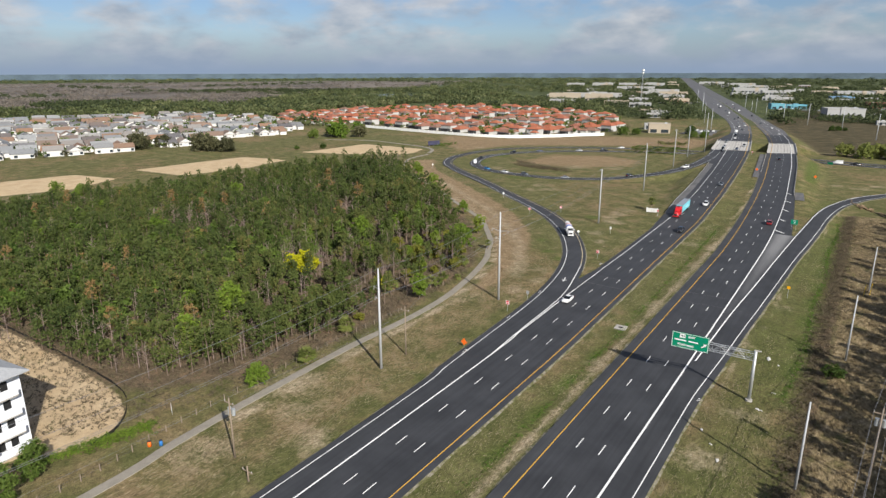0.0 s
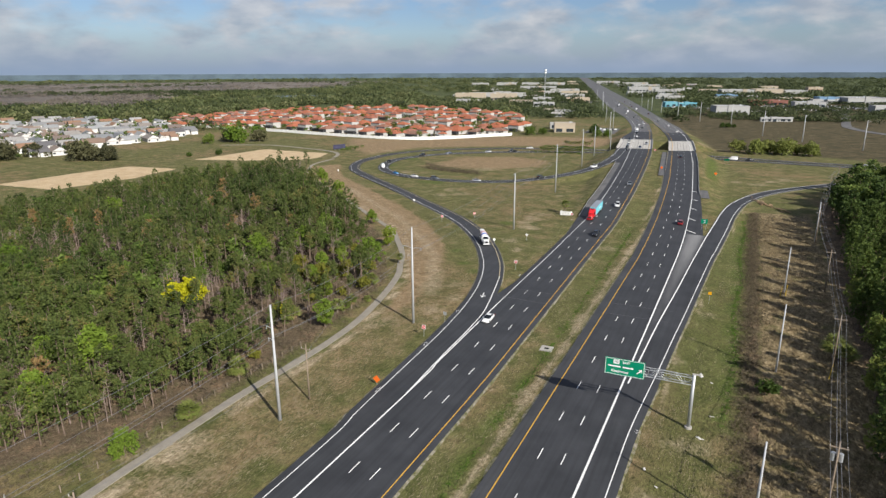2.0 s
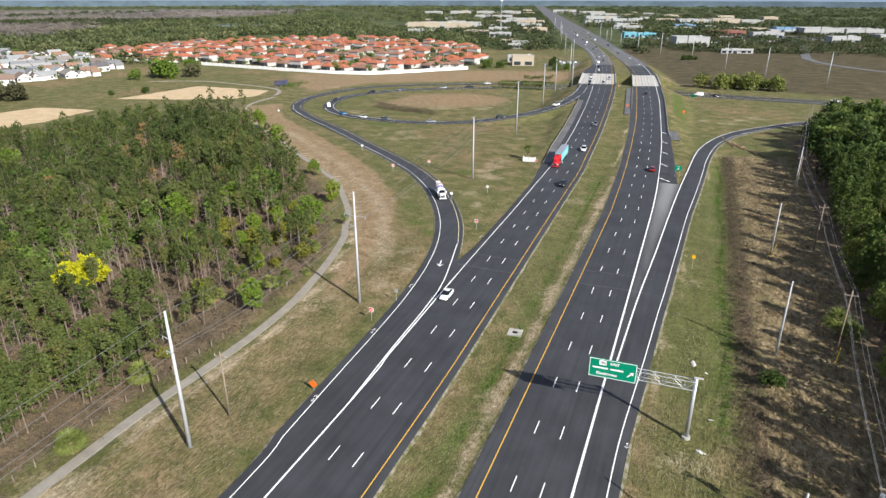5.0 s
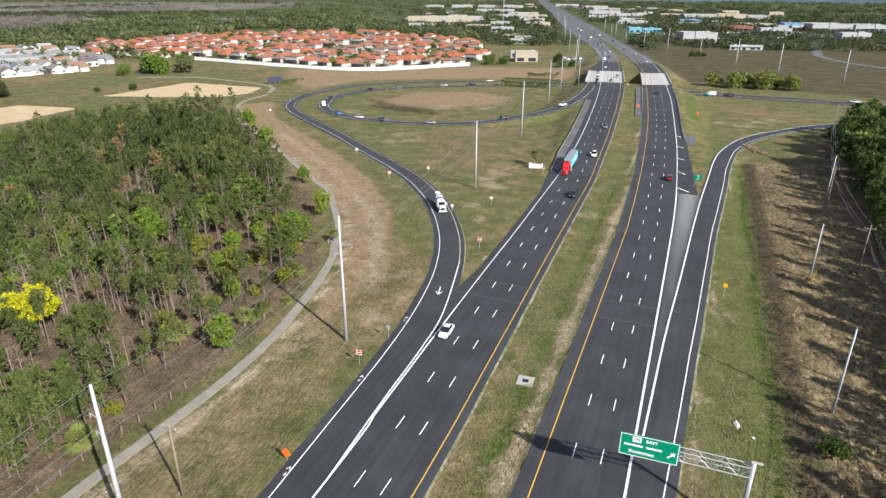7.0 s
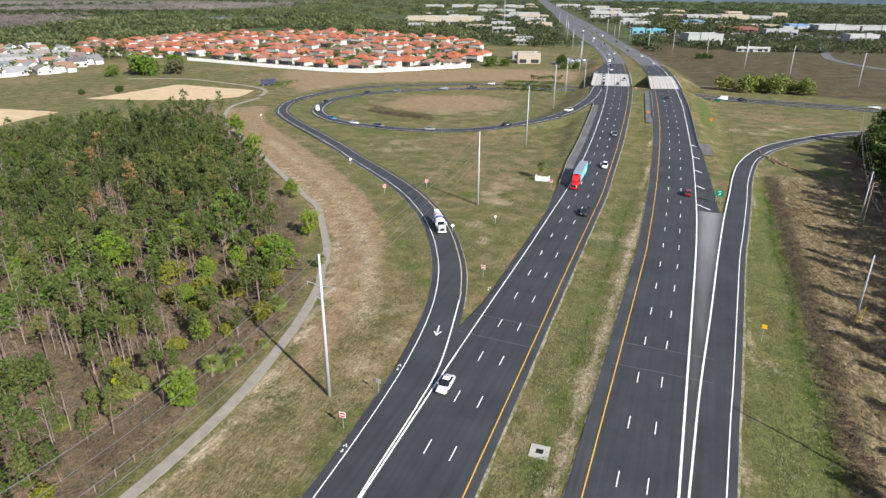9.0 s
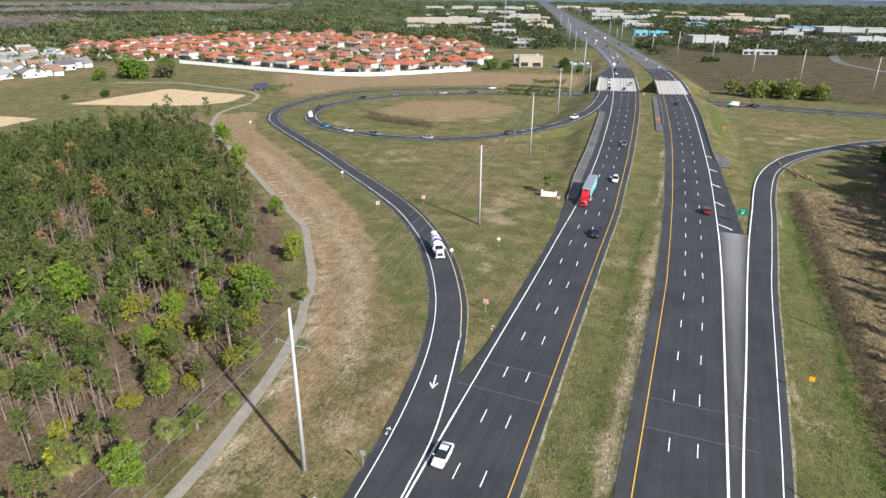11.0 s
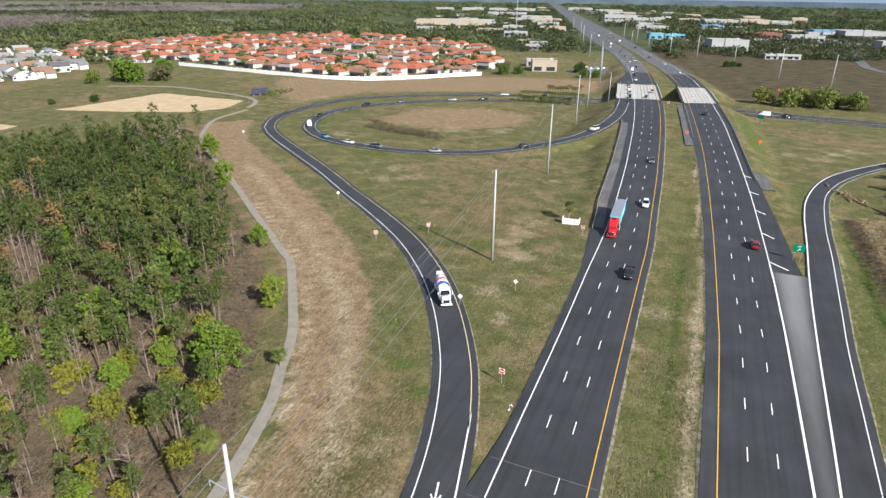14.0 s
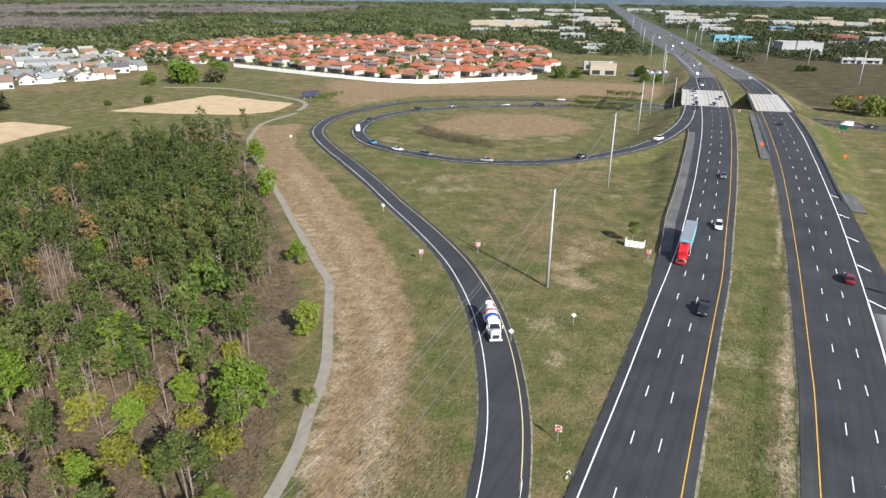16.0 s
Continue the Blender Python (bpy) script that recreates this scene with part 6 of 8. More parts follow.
# ---- lane dashes ----
def dash_row(parent, fx, dx, y_first, y0, y1, pitch=12.19):
    """Dashes at even steps along a lane line, counted both ways from y_first."""
    me = bpy.data.meshes.new("dash")
    bm = box(-0.075, -1.52, 0, 0.075, 1.52, 0.012)
    bm.to_mesh(me)
    bm.free()
    me.materials.append(WHITE_LINE)
    yy = np.arange(y0, y1, 0.5)
    run = np.r_[0, np.cumsum(np.hypot(np.diff(fx(yy)), 0.5))]
    run -= np.interp(y_first, yy, run)
    for k in range(math.ceil(run[0] / pitch), int(run[-1] / pitch) + 1):
        y = float(np.interp(k * pitch, run, yy))
        ob = new("dash", me)
        slope = math.atan2(float(fx(y + 2) - fx(y - 2)), 4)
        ob.matrix_basis = Matrix.Translation((float(fx(y)) + dx, y, float(rise(y)) + 0.068)) @ Matrix.Rotation(-slope, 4, "Z") @ Matrix.Rotation(math.atan2(float(rise(y + 2) - rise(y - 2)), 4), 4, "X")
        ob.parent = parent


dash_row(east_way, RIGHT_YELLOW, 3.68, 0.0, -150, 760)
dash_row(east_way, RIGHT_YELLOW, 7.36, 0.1, -150, 760)
dash_row(west_way, LEFT_YELLOW, -3.72, 8.4, -150, 760, 12.13)
dash_row(west_way, LEFT_YELLOW, -7.42, 8.4, -150, 760, 12.13)


def flat_mark(name, shapes, x, y, turn, parent, z=0.1, mat=None):
    """Painted road marks from convex outlines in the plane."""
    bm = bmesh.new()
    for sh in shapes:
        bm.faces.new([bm.verts.new((px, py, 0)) for px, py in sh])
    ob = part(name, bm, mat or WHITE_LINE, parent)
    ob.matrix_basis = Matrix.Translation((x, y, z)) @ Matrix.Rotation(turn, 4, "Z")
    return ob


ARROW = [[(-0.12, -2.2), (0.12, -2.2), (0.12, 1.2), (-0.12, 1.2)], [(0, -2.6), (0.75, -1.0), (0.55, -0.9), (0, -2.1)], [(0, -2.6), (0, -2.1), (-0.55, -0.9), (-0.75, -1.0)]]
flat_mark("arrow", ARROW, -35.6, 26.2, radians(14), entry_ramp)
BIKE = [[(-0.5, -0.25), (-0.2, -0.25), (-0.2, 0.15), (-0.5, 0.15)], [(0.2, -0.25), (0.5, -0.25), (0.5, 0.15), (0.2, 0.15)], [(-0.3, 0.2), (0.3, 0.1), (0.3, 0.25), (-0.3, 0.35)], [(-0.1, 0.3), (0.15, 0.3), (0.15, 0.75), (-0.1, 0.75)], [(-0.1, -2.0), (0.1, -2.0), (0.1, -1.0), (-0.1, -1.0)], [(0, -2.3), (0.4, -1.7), (-0.4, -1.7)]]
for x, y, a in ((-36.9, 12.5, 8), (-32.2, 46, 2), (-33.8, -30, 4), (-35.2, -8, 5)):
    flat_mark("bicycle_mark", [[(px * 0.6, py * 0.6) for px, py in s] for s in BIKE], x, y, radians(a), west_way)
flat_mark("bicycle_mark", [[(px * 0.5, py * 0.4) for px, py in s] for s in BIKE], 12.6, -24, radians(180), east_way)
# transverse sensor cuts
CUT = plain("sealed_saw_cut", (0.11, 0.11, 0.115), 0.8)
for way, f0, f1, ys in ((west_way, lambda y: LEFT_YELLOW(y) + 1, lambda y: west_outer(y) + 0.5, (26.5, 34)), (east_way, lambda y: RIGHT_YELLOW(y) - 1, lambda y: RIGHT_WHITE(y) + 4, (27, 34.5))):
    for y in ys:
        ln = np.array([(float(f0(y)), y, 0.0), (float(f1(y)), y + 0.4, 0.0)])
        strip("saw_cut", ln + (0, 0.08, 0), ln - (0, 0.08, 0), CUT, 0.069, way)


# ---- poles and wires ----
def steel_pole(x, y, h, arms, label, group="tall poles along the highway", r=0.32):
    th = tagged(new("power_pole"), label, "utility pole", group)
    z = ground_z(x, y)
    th.matrix_basis = Matrix.Translation((x, y, z))
    part("shaft", add_tube(bmesh.new(), (0, 0, -0.5), (0, 0, h), r, r * 0.5, 12), POLE_CONCRETE, th, smooth=True)
    for az, ah, ln in arms:
        d = Vector((math.cos(az), math.sin(az), 0)) * ln
        part("arm", add_tube(bmesh.new(), (0, 0, ah), d + Vector((0, 0, ah + 0.35)), 0.075, 0.045, 6), STEEL, th)
        part("insulator", add_tube(bmesh.new(), d + Vector((0, 0, ah + 0.35)), d + Vector((0, 0, ah - 0.3)), 0.05, 0.05, 6), STEEL, th)
    return Vector((x, y, z))


def wire(a, b, sag, parent=None, r=0.028):
    a, b = Vector(a), Vector(b)
    pts = [a.lerp(b, t) - Vector((0, 0, sag * 4 * t * (1 - t))) for t in np.linspace(0, 1, 13)]
    bm = bmesh.new()
    rings = []
    for p in pts:
        rings.append([bm.verts.new(p + Vector((dx * r, 0, dz * r))) for dx, dz in ((1, 0), (-0.5, 0.87), (-0.5, -0.87))])
    for u, v in zip(rings, rings[1:]):
        for i in range(3):
            bm.faces.new((u[i], u[(i + 1) % 3], v[(i + 1) % 3], v[i]))
    ob = part("power_line", bm, WIRE)
    return tagged(ob, "thin sagging overhead power line", "cable", "overhead lines")


TALL = "tall pale tapered utility pole standing on grass"
west_poles = [(-43.7, -129, 21), (-43.7, -46.4, 21.3), (-43.4, 1.2, 23.6), (-52.5, 97.0, 21.4), (-59.3, 176.2, 23.6), (-67.5, 262, 23), (-72.7, 318, 21), (-85, 430, 23), (-100, 520, 22), (-128, 620, 22)]
for i, (x, y, h) in enumerate(west_poles):
    side = math.pi * 0.98 if i < 3 else math.pi * 0.9
    arms = [(side, h * 0.79, 2.4), (side + math.pi, h * 0.79, 2.4), (side, h * 0.70, 1.2)] if i == 2 else [(side, h * 0.80, 1.3), (side, h * 0.70, 1.0)] if i == 1 else [(side, h * 0.97, 0.9)]
    steel_pole(x, y, h, arms, TALL)
steel_pole(-61.8, 318, 15, [(math.pi, 14.6, 1.2)], "pale street lighting pole by the overpass", r=0.24)
for (xa, ya, ha), (xb, yb_, hb) in zip(west_poles, west_poles[1:]):
    for k, dx in ((0.99, 0.0), (0.79, -2.4), (0.79, 2.4), (0.70, -1.4)):
        if ya > 100 and k < 0.75:
            continue
        wire((xa + dx, ya, ha * k), (xb + dx, yb_, hb * k), 1.6 if ya < 100 else 2.0, r=0.03)


def wood_pole(x, y, h, label, kit=False, lean=0.0, group="wooden utility poles"):
    th = tagged(new("wooden_pole"), label, "utility pole", group)
    z = ground_z(x, y)
    th.matrix_basis = Matrix.Translation((x, y, z)) @ Matrix.Rotation(lean, 4, "Y")
    part("shaft", add_tube(bmesh.new(), (0, 0, -0.5), (0, 0, h), 0.17, 0.11, 10), WOOD_POLE, th, smooth=True)
    part("crossarm", box(-1.1, -0.07, h - 1.0, 1.1, 0.07, h - 0.85, 0.01), WOOD_POLE, th)
    for dx in (-1.0, 0.9):
        part("insulator", add_tube(bmesh.new(), (dx, 0, h - 0.85), (dx, 0, h - 0.6), 0.07, 0.05, 8), CONCRETE, th)
    if kit:
        for dx in (-0.45, 0.45):
            part("transformer", add_tube(bmesh.new(), (dx, 0.3, h - 3.0), (dx, 0.3, h - 1.9), 0.28, 0.28, 12), STEEL, th, "grey cylindrical transformer")
    return th


wood_pole(-43.1, -82.6, 10.5, "weathered wooden pole carrying grey transformers", True)
wood_pole(-43.4, -38.6, 11, "weathered slim wooden pole on dry verge")
wood_pole(-36.6, -85.2, 2.6, "short wooden stub pole on dry verge")
for a, b in (((-44.2, -81, 9.7), (-44.4, -36.6, 8.8)), ((-42.3, -81, 9.7), (-42.5, -36.6, 8.8)), ((-44.4, -36.6, 8.8), (-62, 9, 9)), ((-44.2, -81, 9.7), (-50, -150, 9))):
    wire(a, b, 0.7, r=0.02)

EAST = "weathered grey utility pole on the cleared strip"
east_line = [(38.5, -36, 13), (44.0, 16.2, 12), (46.9, 68.2, 12), (48.3, 122, 12), (57, 187, 15), (63, 220, 15)]
for x, y, h in east_line:
    wood_pole(x, y, h, EAST, y in (16, -36))
for (xa, ya, ha), (xb, yb_, hb) in zip([(32, -120, 13)] + east_line, east_line):
    for dx, dz in ((-1, 0.8), (0.9, 0.8), (0, 0), (0.1, 3.2), (0.1, 3.6)):
        wire((xa + dx, ya, ha - dz), (xb + dx, yb_, hb - dz), 1.1, r=0.025)
for x, y, h in ((33.9, 10.6, 14.4), (37.0, 62.5, 12.8), (48.5, 126, 14), (30.0, -42, 14)):
    steel_pole(x, y, h, [], "pale smooth pole on cleared ground", "pale poles on the cleared strip", 0.22)
GUY = plain("yellow_guy_guard", (0.62, 0.42, 0.03), 0.5)
for x, y in ((35.9, 58.6), (37.2, 60.2), (43.2, 12)):
    th = tagged(new("guy_guard"), "yellow plastic guy-wire guard beside a pole", "pole guard", "guy guards")
    th.matrix_basis = Matrix.Translation((x, y, ground_z(x, y)))
    part("sleeve", add_tube(bmesh.new(), (0, 0, -0.2), (0.25, 0, 3.2), 0.09, 0.07, 8), GUY, th)
for x, y, h in ((-30, 664, 22), (4, 627, 22), (34, 516, 22), (63, 473, 22), (100, 430, 22), (-58, 700, 20), (-110, 850, 20), (-140, 950, 20), (-170, 800, 22), (-205, 960, 22), (-250, 1120, 22), (-90, 800, 14), (-120, 880, 14)):
    steel_pole(x, y, h, [(0, h - 0.6, 1.5)], "tall pale utility pole beyond the overpass", "far utility poles", 0.42)


# ---- gantry sign ----
SIGN_GREEN = plain("green_sign_sheet", (0.0, 0.22, 0.12), 0.45, vary=0.06)
SIGN_WHITE = plain("white_sign_sheet", (0.80, 0.80, 0.78), 0.5, vary=0.04)
BLACK = plain("black_lettering", (0.02, 0.02, 0.02), 0.6)
SIGN_RED = plain("red_sign_sheet", (0.55, 0.02, 0.03), 0.5)
ORANGE = plain("orange_sign_sheet", (0.85, 0.16, 0.02), 0.5, vary=0.08)
AMBER = plain("amber_sign_sheet", (0.85, 0.42, 0.01), 0.5)


def text_mesh(name, body, size, mat, parent, m, bold=0.0):
    cu = bpy.data.curves.new(name, "FONT")
    cu.body, cu.size, cu.extrude, cu.align_x, cu.align_y, cu.offset = body, size, 0.006, "CENTER", "CENTER", bold
    tmp = new(name, cu)
    me = bpy.data.meshes.new_from_object(tmp.evaluated_get(bpy.context.evaluated_depsgraph_get()))
    bpy.data.objects.remove(tmp)
    me.materials.clear()
    me.materials.append(mat)
    ob = new(name, me)
    ob.parent, ob.matrix_basis = parent, m
    return ob


gantry = tagged(new("gantry_sign"), "green overhead exit sign on a cantilever truss and steel column", "road sign")
gantry.matrix_basis = Matrix.Translation((20.15, -18.55, ground_z(20.15, -18.55))) @ Matrix.Rotation(radians(2), 4, "Z")
part("footing", add_tube(bmesh.new(), (0, 0, -0.4), (0, 0, 0.35), 0.62, 0.6, 16), CONCRETE, gantry)
part("column", add_tube(bmesh.new(), (0, 0, 0.3), (0, 0, 9.9), 0.3, 0.26, 14), STEEL, gantry, smooth=True)
tr = bmesh.new()
XL = -14.2
for yy in (-0.45, 0.45):
    for zz in (8.2, 9.5):
        add_tube(tr, (0, yy, zz), (XL, yy, zz + 0.15), 0.07, 0.06, 6)
for i in range(10):
    x0, x1 = i * XL / 10, (i + 1) * XL / 10
    for yy in (-0.45, 0.45):
        add_tube(tr, (x0, yy, 8.2 if i % 2 else 9.5), (x1, yy, 9.5 if i % 2 else 8.2), 0.04, 0.04, 5)
    for zz in (8.2, 9.5):
        add_tube(tr, (x0, -0.45, zz), (x1, 0.45, zz), 0.035, 0.035, 5)
    add_tube(tr, (x0, -0.45, 9.5), (x0, -0.45, 8.2), 0.035, 0.035, 5)
part("truss", tr, STEEL, gantry, "galvanised lattice truss arm")
lamp = bmesh.new()
add_box(lamp, -0.3, -0.1, 9.9, 0.9, 0.25, 10.05, 0.02)
part("cap_plate", lamp, CONCRETE, gantry)
sx0, sx1, sz0, sz1 = -13.75, -7.15, 6.95, 10.05
panel = part("panel", box(sx0, -0.78, sz0, sx1, -0.7, sz1, 0.03), SIGN_GREEN, gantry, "green retroreflective panel")
panel.matrix_basis = Matrix.Translation((-0.55, 0, 0.8))
bd = bmesh.new()
for a in ((sx0 + 0.08, sz0 + 0.08, sx1 - 0.08, sz0 + 0.16), (sx0 + 0.08, sz1 - 0.16, sx1 - 0.08, sz1 - 0.08), (sx0 + 0.08, sz0 + 0.16, sx0 + 0.16, sz1 - 0.16), (sx1 - 0.16, sz0 + 0.16, sx1 - 0.08, sz1 - 0.16)):
    add_box(bd, a[0], -0.79, a[1], a[2], -0.775, a[3])
part("border", bd, SIGN_WHITE, panel)
FACE = Matrix.Rotation(radians(90), 4, "X")


def on_panel(x, z):
    return Matrix.Translation((x, -0.795, z)) @ FACE


part("shield", box(-12.35, -0.80, 9.02, -11.35, -0.785, 9.78, 0.008), SIGN_WHITE, panel)
text_mesh("route_number", "192", 0.5, BLACK, panel, Matrix.Translation((-11.85, -0.806, 9.4)) @ FACE, 0.012)
text_mesh("word_east", "EAST", 0.56, SIGN_WHITE, panel, on_panel(-10.2, 9.4), 0.014)
# a place name that is left as plain bars
nb = bmesh.new()
add_box(nb, -13.2, -0.795, 8.42, -11.1, -0.785, 8.68)
add_box(nb, -10.75, -0.795, 8.42, -9.0, -0.785, 8.68)
part("name_bar", nb, SIGN_WHITE, panel)
text_mesh("word_town", "Kissimmee", 0.66, SIGN_WHITE, panel, on_panel(-11.2, 7.68), 0.016)
ar = bmesh.new()
for pts in ([(-0.5, -0.35), (-0.35, -0.5), (0.3, 0.15), (0.15, 0.3)], [(0.5, 0.5), (-0.15, 0.42), (0.42, -0.15)]):
    ar.faces.new([ar.verts.new((px * 0.9, py * 0.9, 0)) for px, py in pts])
ob = part("arrow", ar, SIGN_WHITE, panel)
ob.matrix_basis = Matrix.Translation((-8.0, -0.80, 8.2)) @ FACE


def post_sign(name, x, y, w, h, z, mat, label, turn=0.0, diamond=False, deco=None, posts=1, group="", dz=None):
    """A flat sign on posts that faces -y before turning."""
    th = tagged(new(name), label, "road sign", group)
    th.matrix_basis = Matrix.Translation((x, y, ground_z(x, y) if dz is None else dz)) @ Matrix.Rotation(turn, 4, "Z")
    for k in range(posts):
        px = 0 if posts == 1 else (-w * 0.32 if k == 0 else w * 0.32)
        part("post", box(px - 0.04, 0.0, -0.4, px + 0.04, 0.06, z + h * 0.4), STEEL, th)
    p = box(-w / 2, -0.03, -h / 2, w / 2, 0.0, h / 2, 0.008)
    pn = part("panel", p, mat, th)
    pn.matrix_basis = Matrix.Translation((0, -0.005, z)) @ (Matrix.Rotation(radians(45), 4, "Y") if diamond else Matrix())
    if deco:
        deco(pn, w, h)
    return th


def no_entry(pn, w, h):
    c = bmesh.new()
    bmesh.ops.create_circle(c, cap_ends=True, segments=20, radius=w * 0.46, matrix=Matrix.Translation((0, -0.034, 0)) @ Matrix.Rotation(radians(90), 4, "X"))
    part("disc", c, SIGN_RED, pn)
    part("bar", box(-w * 0.32, -0.045, -0.09, w * 0.32, -0.037, 0.09), SIGN_WHITE, pn)


def exit_face(pn, w, h):
    text_mesh("word_exit", "EXIT", 0.42, SIGN_WHITE, pn, Matrix.Translation((0, -0.036, h * 0.24)) @ FACE, 0.01)
    a = bmesh.new()
    for pts in ([(-0.5, -0.35), (-0.35, -0.5), (0.3, 0.15), (0.15, 0.3)], [(0.5, 0.5), (-0.15, 0.42), (0.42, -0.15)]):
        a.faces.new([a.verts.new((px * 0.7, py * 0.7, 0)) for px, py in pts])
    o = part("arrow", a, SIGN_WHITE, pn)
    o.matrix_basis = Matrix.Translation((0, -0.036, -h * 0.2)) @ FACE


RED = "square red and white no-entry sign on a post"
for x, y, a in ((-37.5, -4.6, 5), (-35.4, 51.2, 0), (-73, 107, 30), (-82.5, 96.5, 30), (-36.5, 121, 0), (-30.5, 305, 0)):
    post_sign("no_entry_sign", x, y, 0.95, 0.95, 2.3, SIGN_WHITE, RED, radians(a), deco=no_entry, group="no-entry signs")
post_sign("exit_sign", 12.3, 125, 2.3, 1.8, 3.3, SIGN_GREEN, "green exit number sign on two posts in the gore", radians(-3), deco=exit_face, posts=2)
post_sign("warning_sign", 19.3, 45.1, 0.8, 0.8, 2.9, AMBER, "amber warning sign on a post beside the exit lane", radians(-4))
for x, y, z0 in ((-35.1, -28.6, None), (-18.3, 243.6, None), (9.5, 249, None), (29, 437, None)):
    post_sign("work_sign", x, y, 1.15, 1.15, 1.3, ORANGE, "orange diamond road-works sign standing on grass", 0.0, True, group="road-works signs")
post_sign("back_sign", -36.6, 4.5, 0.8, 0.8, 2.4, STEEL, "grey sign back on a thin post", radians(180))
for x, y, a in ((-108.5, 121, 30), (-51, 73, 20), (-190, 178, 40), (-43, 84, 0)):
    post_sign("small_sign", x, y, 0.75, 0.75, 2.1, SIGN_WHITE, "small white sign on a thin post", radians(a), True, group="small white signs")
post_sign("street_sign", 12.5, 312, 3.2, 1.4, 3.0, SIGN_GREEN, "small green guide sign below the overpass", radians(-20), posts=2)

# ---- guardrails ----
def guardrail(line, label):
    th = tagged(new("guardrail"), label, "guardrail", "roadside guardrails")
    a, b = offset(line, -0.04), offset(line, 0.04)
    strip("rail", a + (0, 0, 0.72), b + (0, 0, 0.72), STEEL, 0.0, th, skirt=0.32)
    me = None
    for p in line[::2]:
        if me is None:
            ob = part("post", box(-0.07, -0.07, -0.5, 0.07, 0.07, 0.68), WOOD_POLE, th)
            me = ob.data
        else:
            ob = new("post", me)
            ob.parent = th
        ob.matrix_basis = Matrix.Translation(tuple(p + (0.12, 0, 0)))


y_ = np.arange(126, 262, 2.0)
guardrail(np.stack([west_outer(y_) + 0.3, y_, rise(y_)], 1), "galvanised guardrail on timber posts beside the shoulder")
y_ = np.arange(187, 314, 2.0)
guardrail(np.stack([east_outer(y_) - 0.2, y_, rise(y_)], 1), "galvanised guardrail leading to the overpass")
y_ = np.arange(238, 315, 2.0)
guardrail(np.stack([RIGHT_YELLOW(y_) - 2.6, y_, rise(y_)], 1), "galvanised guardrail in the median before the overpass")
part_pad = tagged(new("road_pad"), "pale concrete pad at the guardrail's end", "pavement", kind="structure")
yy_ = np.arange(226, 316, 3.0)
strip("slab", np.stack([RIGHT_YELLOW(yy_) - 6.0, yy_, rise(yy_)], 1), np.stack([RIGHT_YELLOW(yy_) - 2.9, yy_, rise(yy_)], 1), ASPHALT_OLD, 0.03, part_pad, skirt=0.4)
sh = tagged(new("road_shoulder"), "pale worn paved shoulder inside the guardrail", "pavement", kind="structure")
yy_ = np.arange(128, 258, 3.0)
strip("slab", np.stack([west_outer(yy_) + 0.4, yy_, rise(yy_)], 1), np.stack([west_outer(yy_) + 3.0, yy_, rise(yy_)], 1), ASPHALT_OLD, 0.06, sh)
pad = tagged(new("road_apron"), "small pale concrete apron where the guardrail begins", "pavement", kind="structure")
pa = np.array([(9.6, 179.5, 0.0), (8.6, 188.0, 0.0), (7.6, 196.0, 0.0)])
pa[:, 2] = rise(pa[:, 1])
strip("slab", pa - (2.4, 0, 0), pa + (1.3, 0, 0), ASPHALT_OLD, 0.045, pad, skirt=0.6)

# ---- small roadside things ----
inlet = tagged(new("drain_inlet"), "square pale concrete drain inlet with a dark grate in the median", "drain")
inlet.matrix_basis = Matrix.Translation((-10.55, 1.5, ground_z(-10.55, 1.5) + 0.1)) @ Matrix.Rotation(radians(4), 4, "Z")
ap = bmesh.new()
for a in ((-1.3, -1.3, 1.3, -0.5), (-1.3, 0.5, 1.3, 1.3), (-1.3, -0.5, -0.5, 0.5), (0.5, -0.5, 1.3, 0.5)):
    add_box(ap, a[0], a[1], -0.3, a[2], a[3], 0.1)
part("apron", ap, CONCRETE, inlet)
gr = bmesh.new()
for k in range(7):
    add_box(gr, -0.5, -0.47 + k * 0.145, -0.02, 0.5, -0.40 + k * 0.145, 0.03)
part("grate", gr, BLACK, inlet)

screen = tagged(new("equipment_screen"), "low white panel screen round roadside equipment", "enclosure")
screen.matrix_basis = Matrix.Translation((-41.2, 128.5, ground_z(-41.2, 128.5)))
for k in range(4):
    part("panel", box(-2.2 + k * 1.12, -0.05, -0.2, -1.15 + k * 1.12, 0.05, 1.7, 0.02), WALL_PAINT, screen)
for xx in (-2.2, 2.2):
    part("panel", box(xx - 0.05, 0.06, -0.2, xx + 0.05, 1.9, 1.7, 0.02), WALL_PAINT, screen)

logs = tagged(new("log_pile"), "scattered heap of cut pale logs on grass", "logs")
logs.matrix_basis = Matrix.Translation((34.5, 186, ground_z(34.5, 186)))
LOGWOOD = plain("cut_log_wood", (0.36, 0.25, 0.15), 0.9, vary=0.3)
rl_ = np.random.default_rng(3)
for k in range(26):
    x, y, a = rl_.normal(0, 1.6), rl_.normal(0, 4.5), rl_.uniform(-0.6, 0.6) + 1.8
    d = Vector((math.cos(a), math.sin(a), 0)) * rl_.uniform(1.2, 2.6)
    c = Vector((x - y * 0.35, y, 0.2 + 0.2 * (k % 3)))
    part("log", add_tube(bmesh.new(), c - d, c + d, 0.2, 0.17, 7), LOGWOOD, logs)

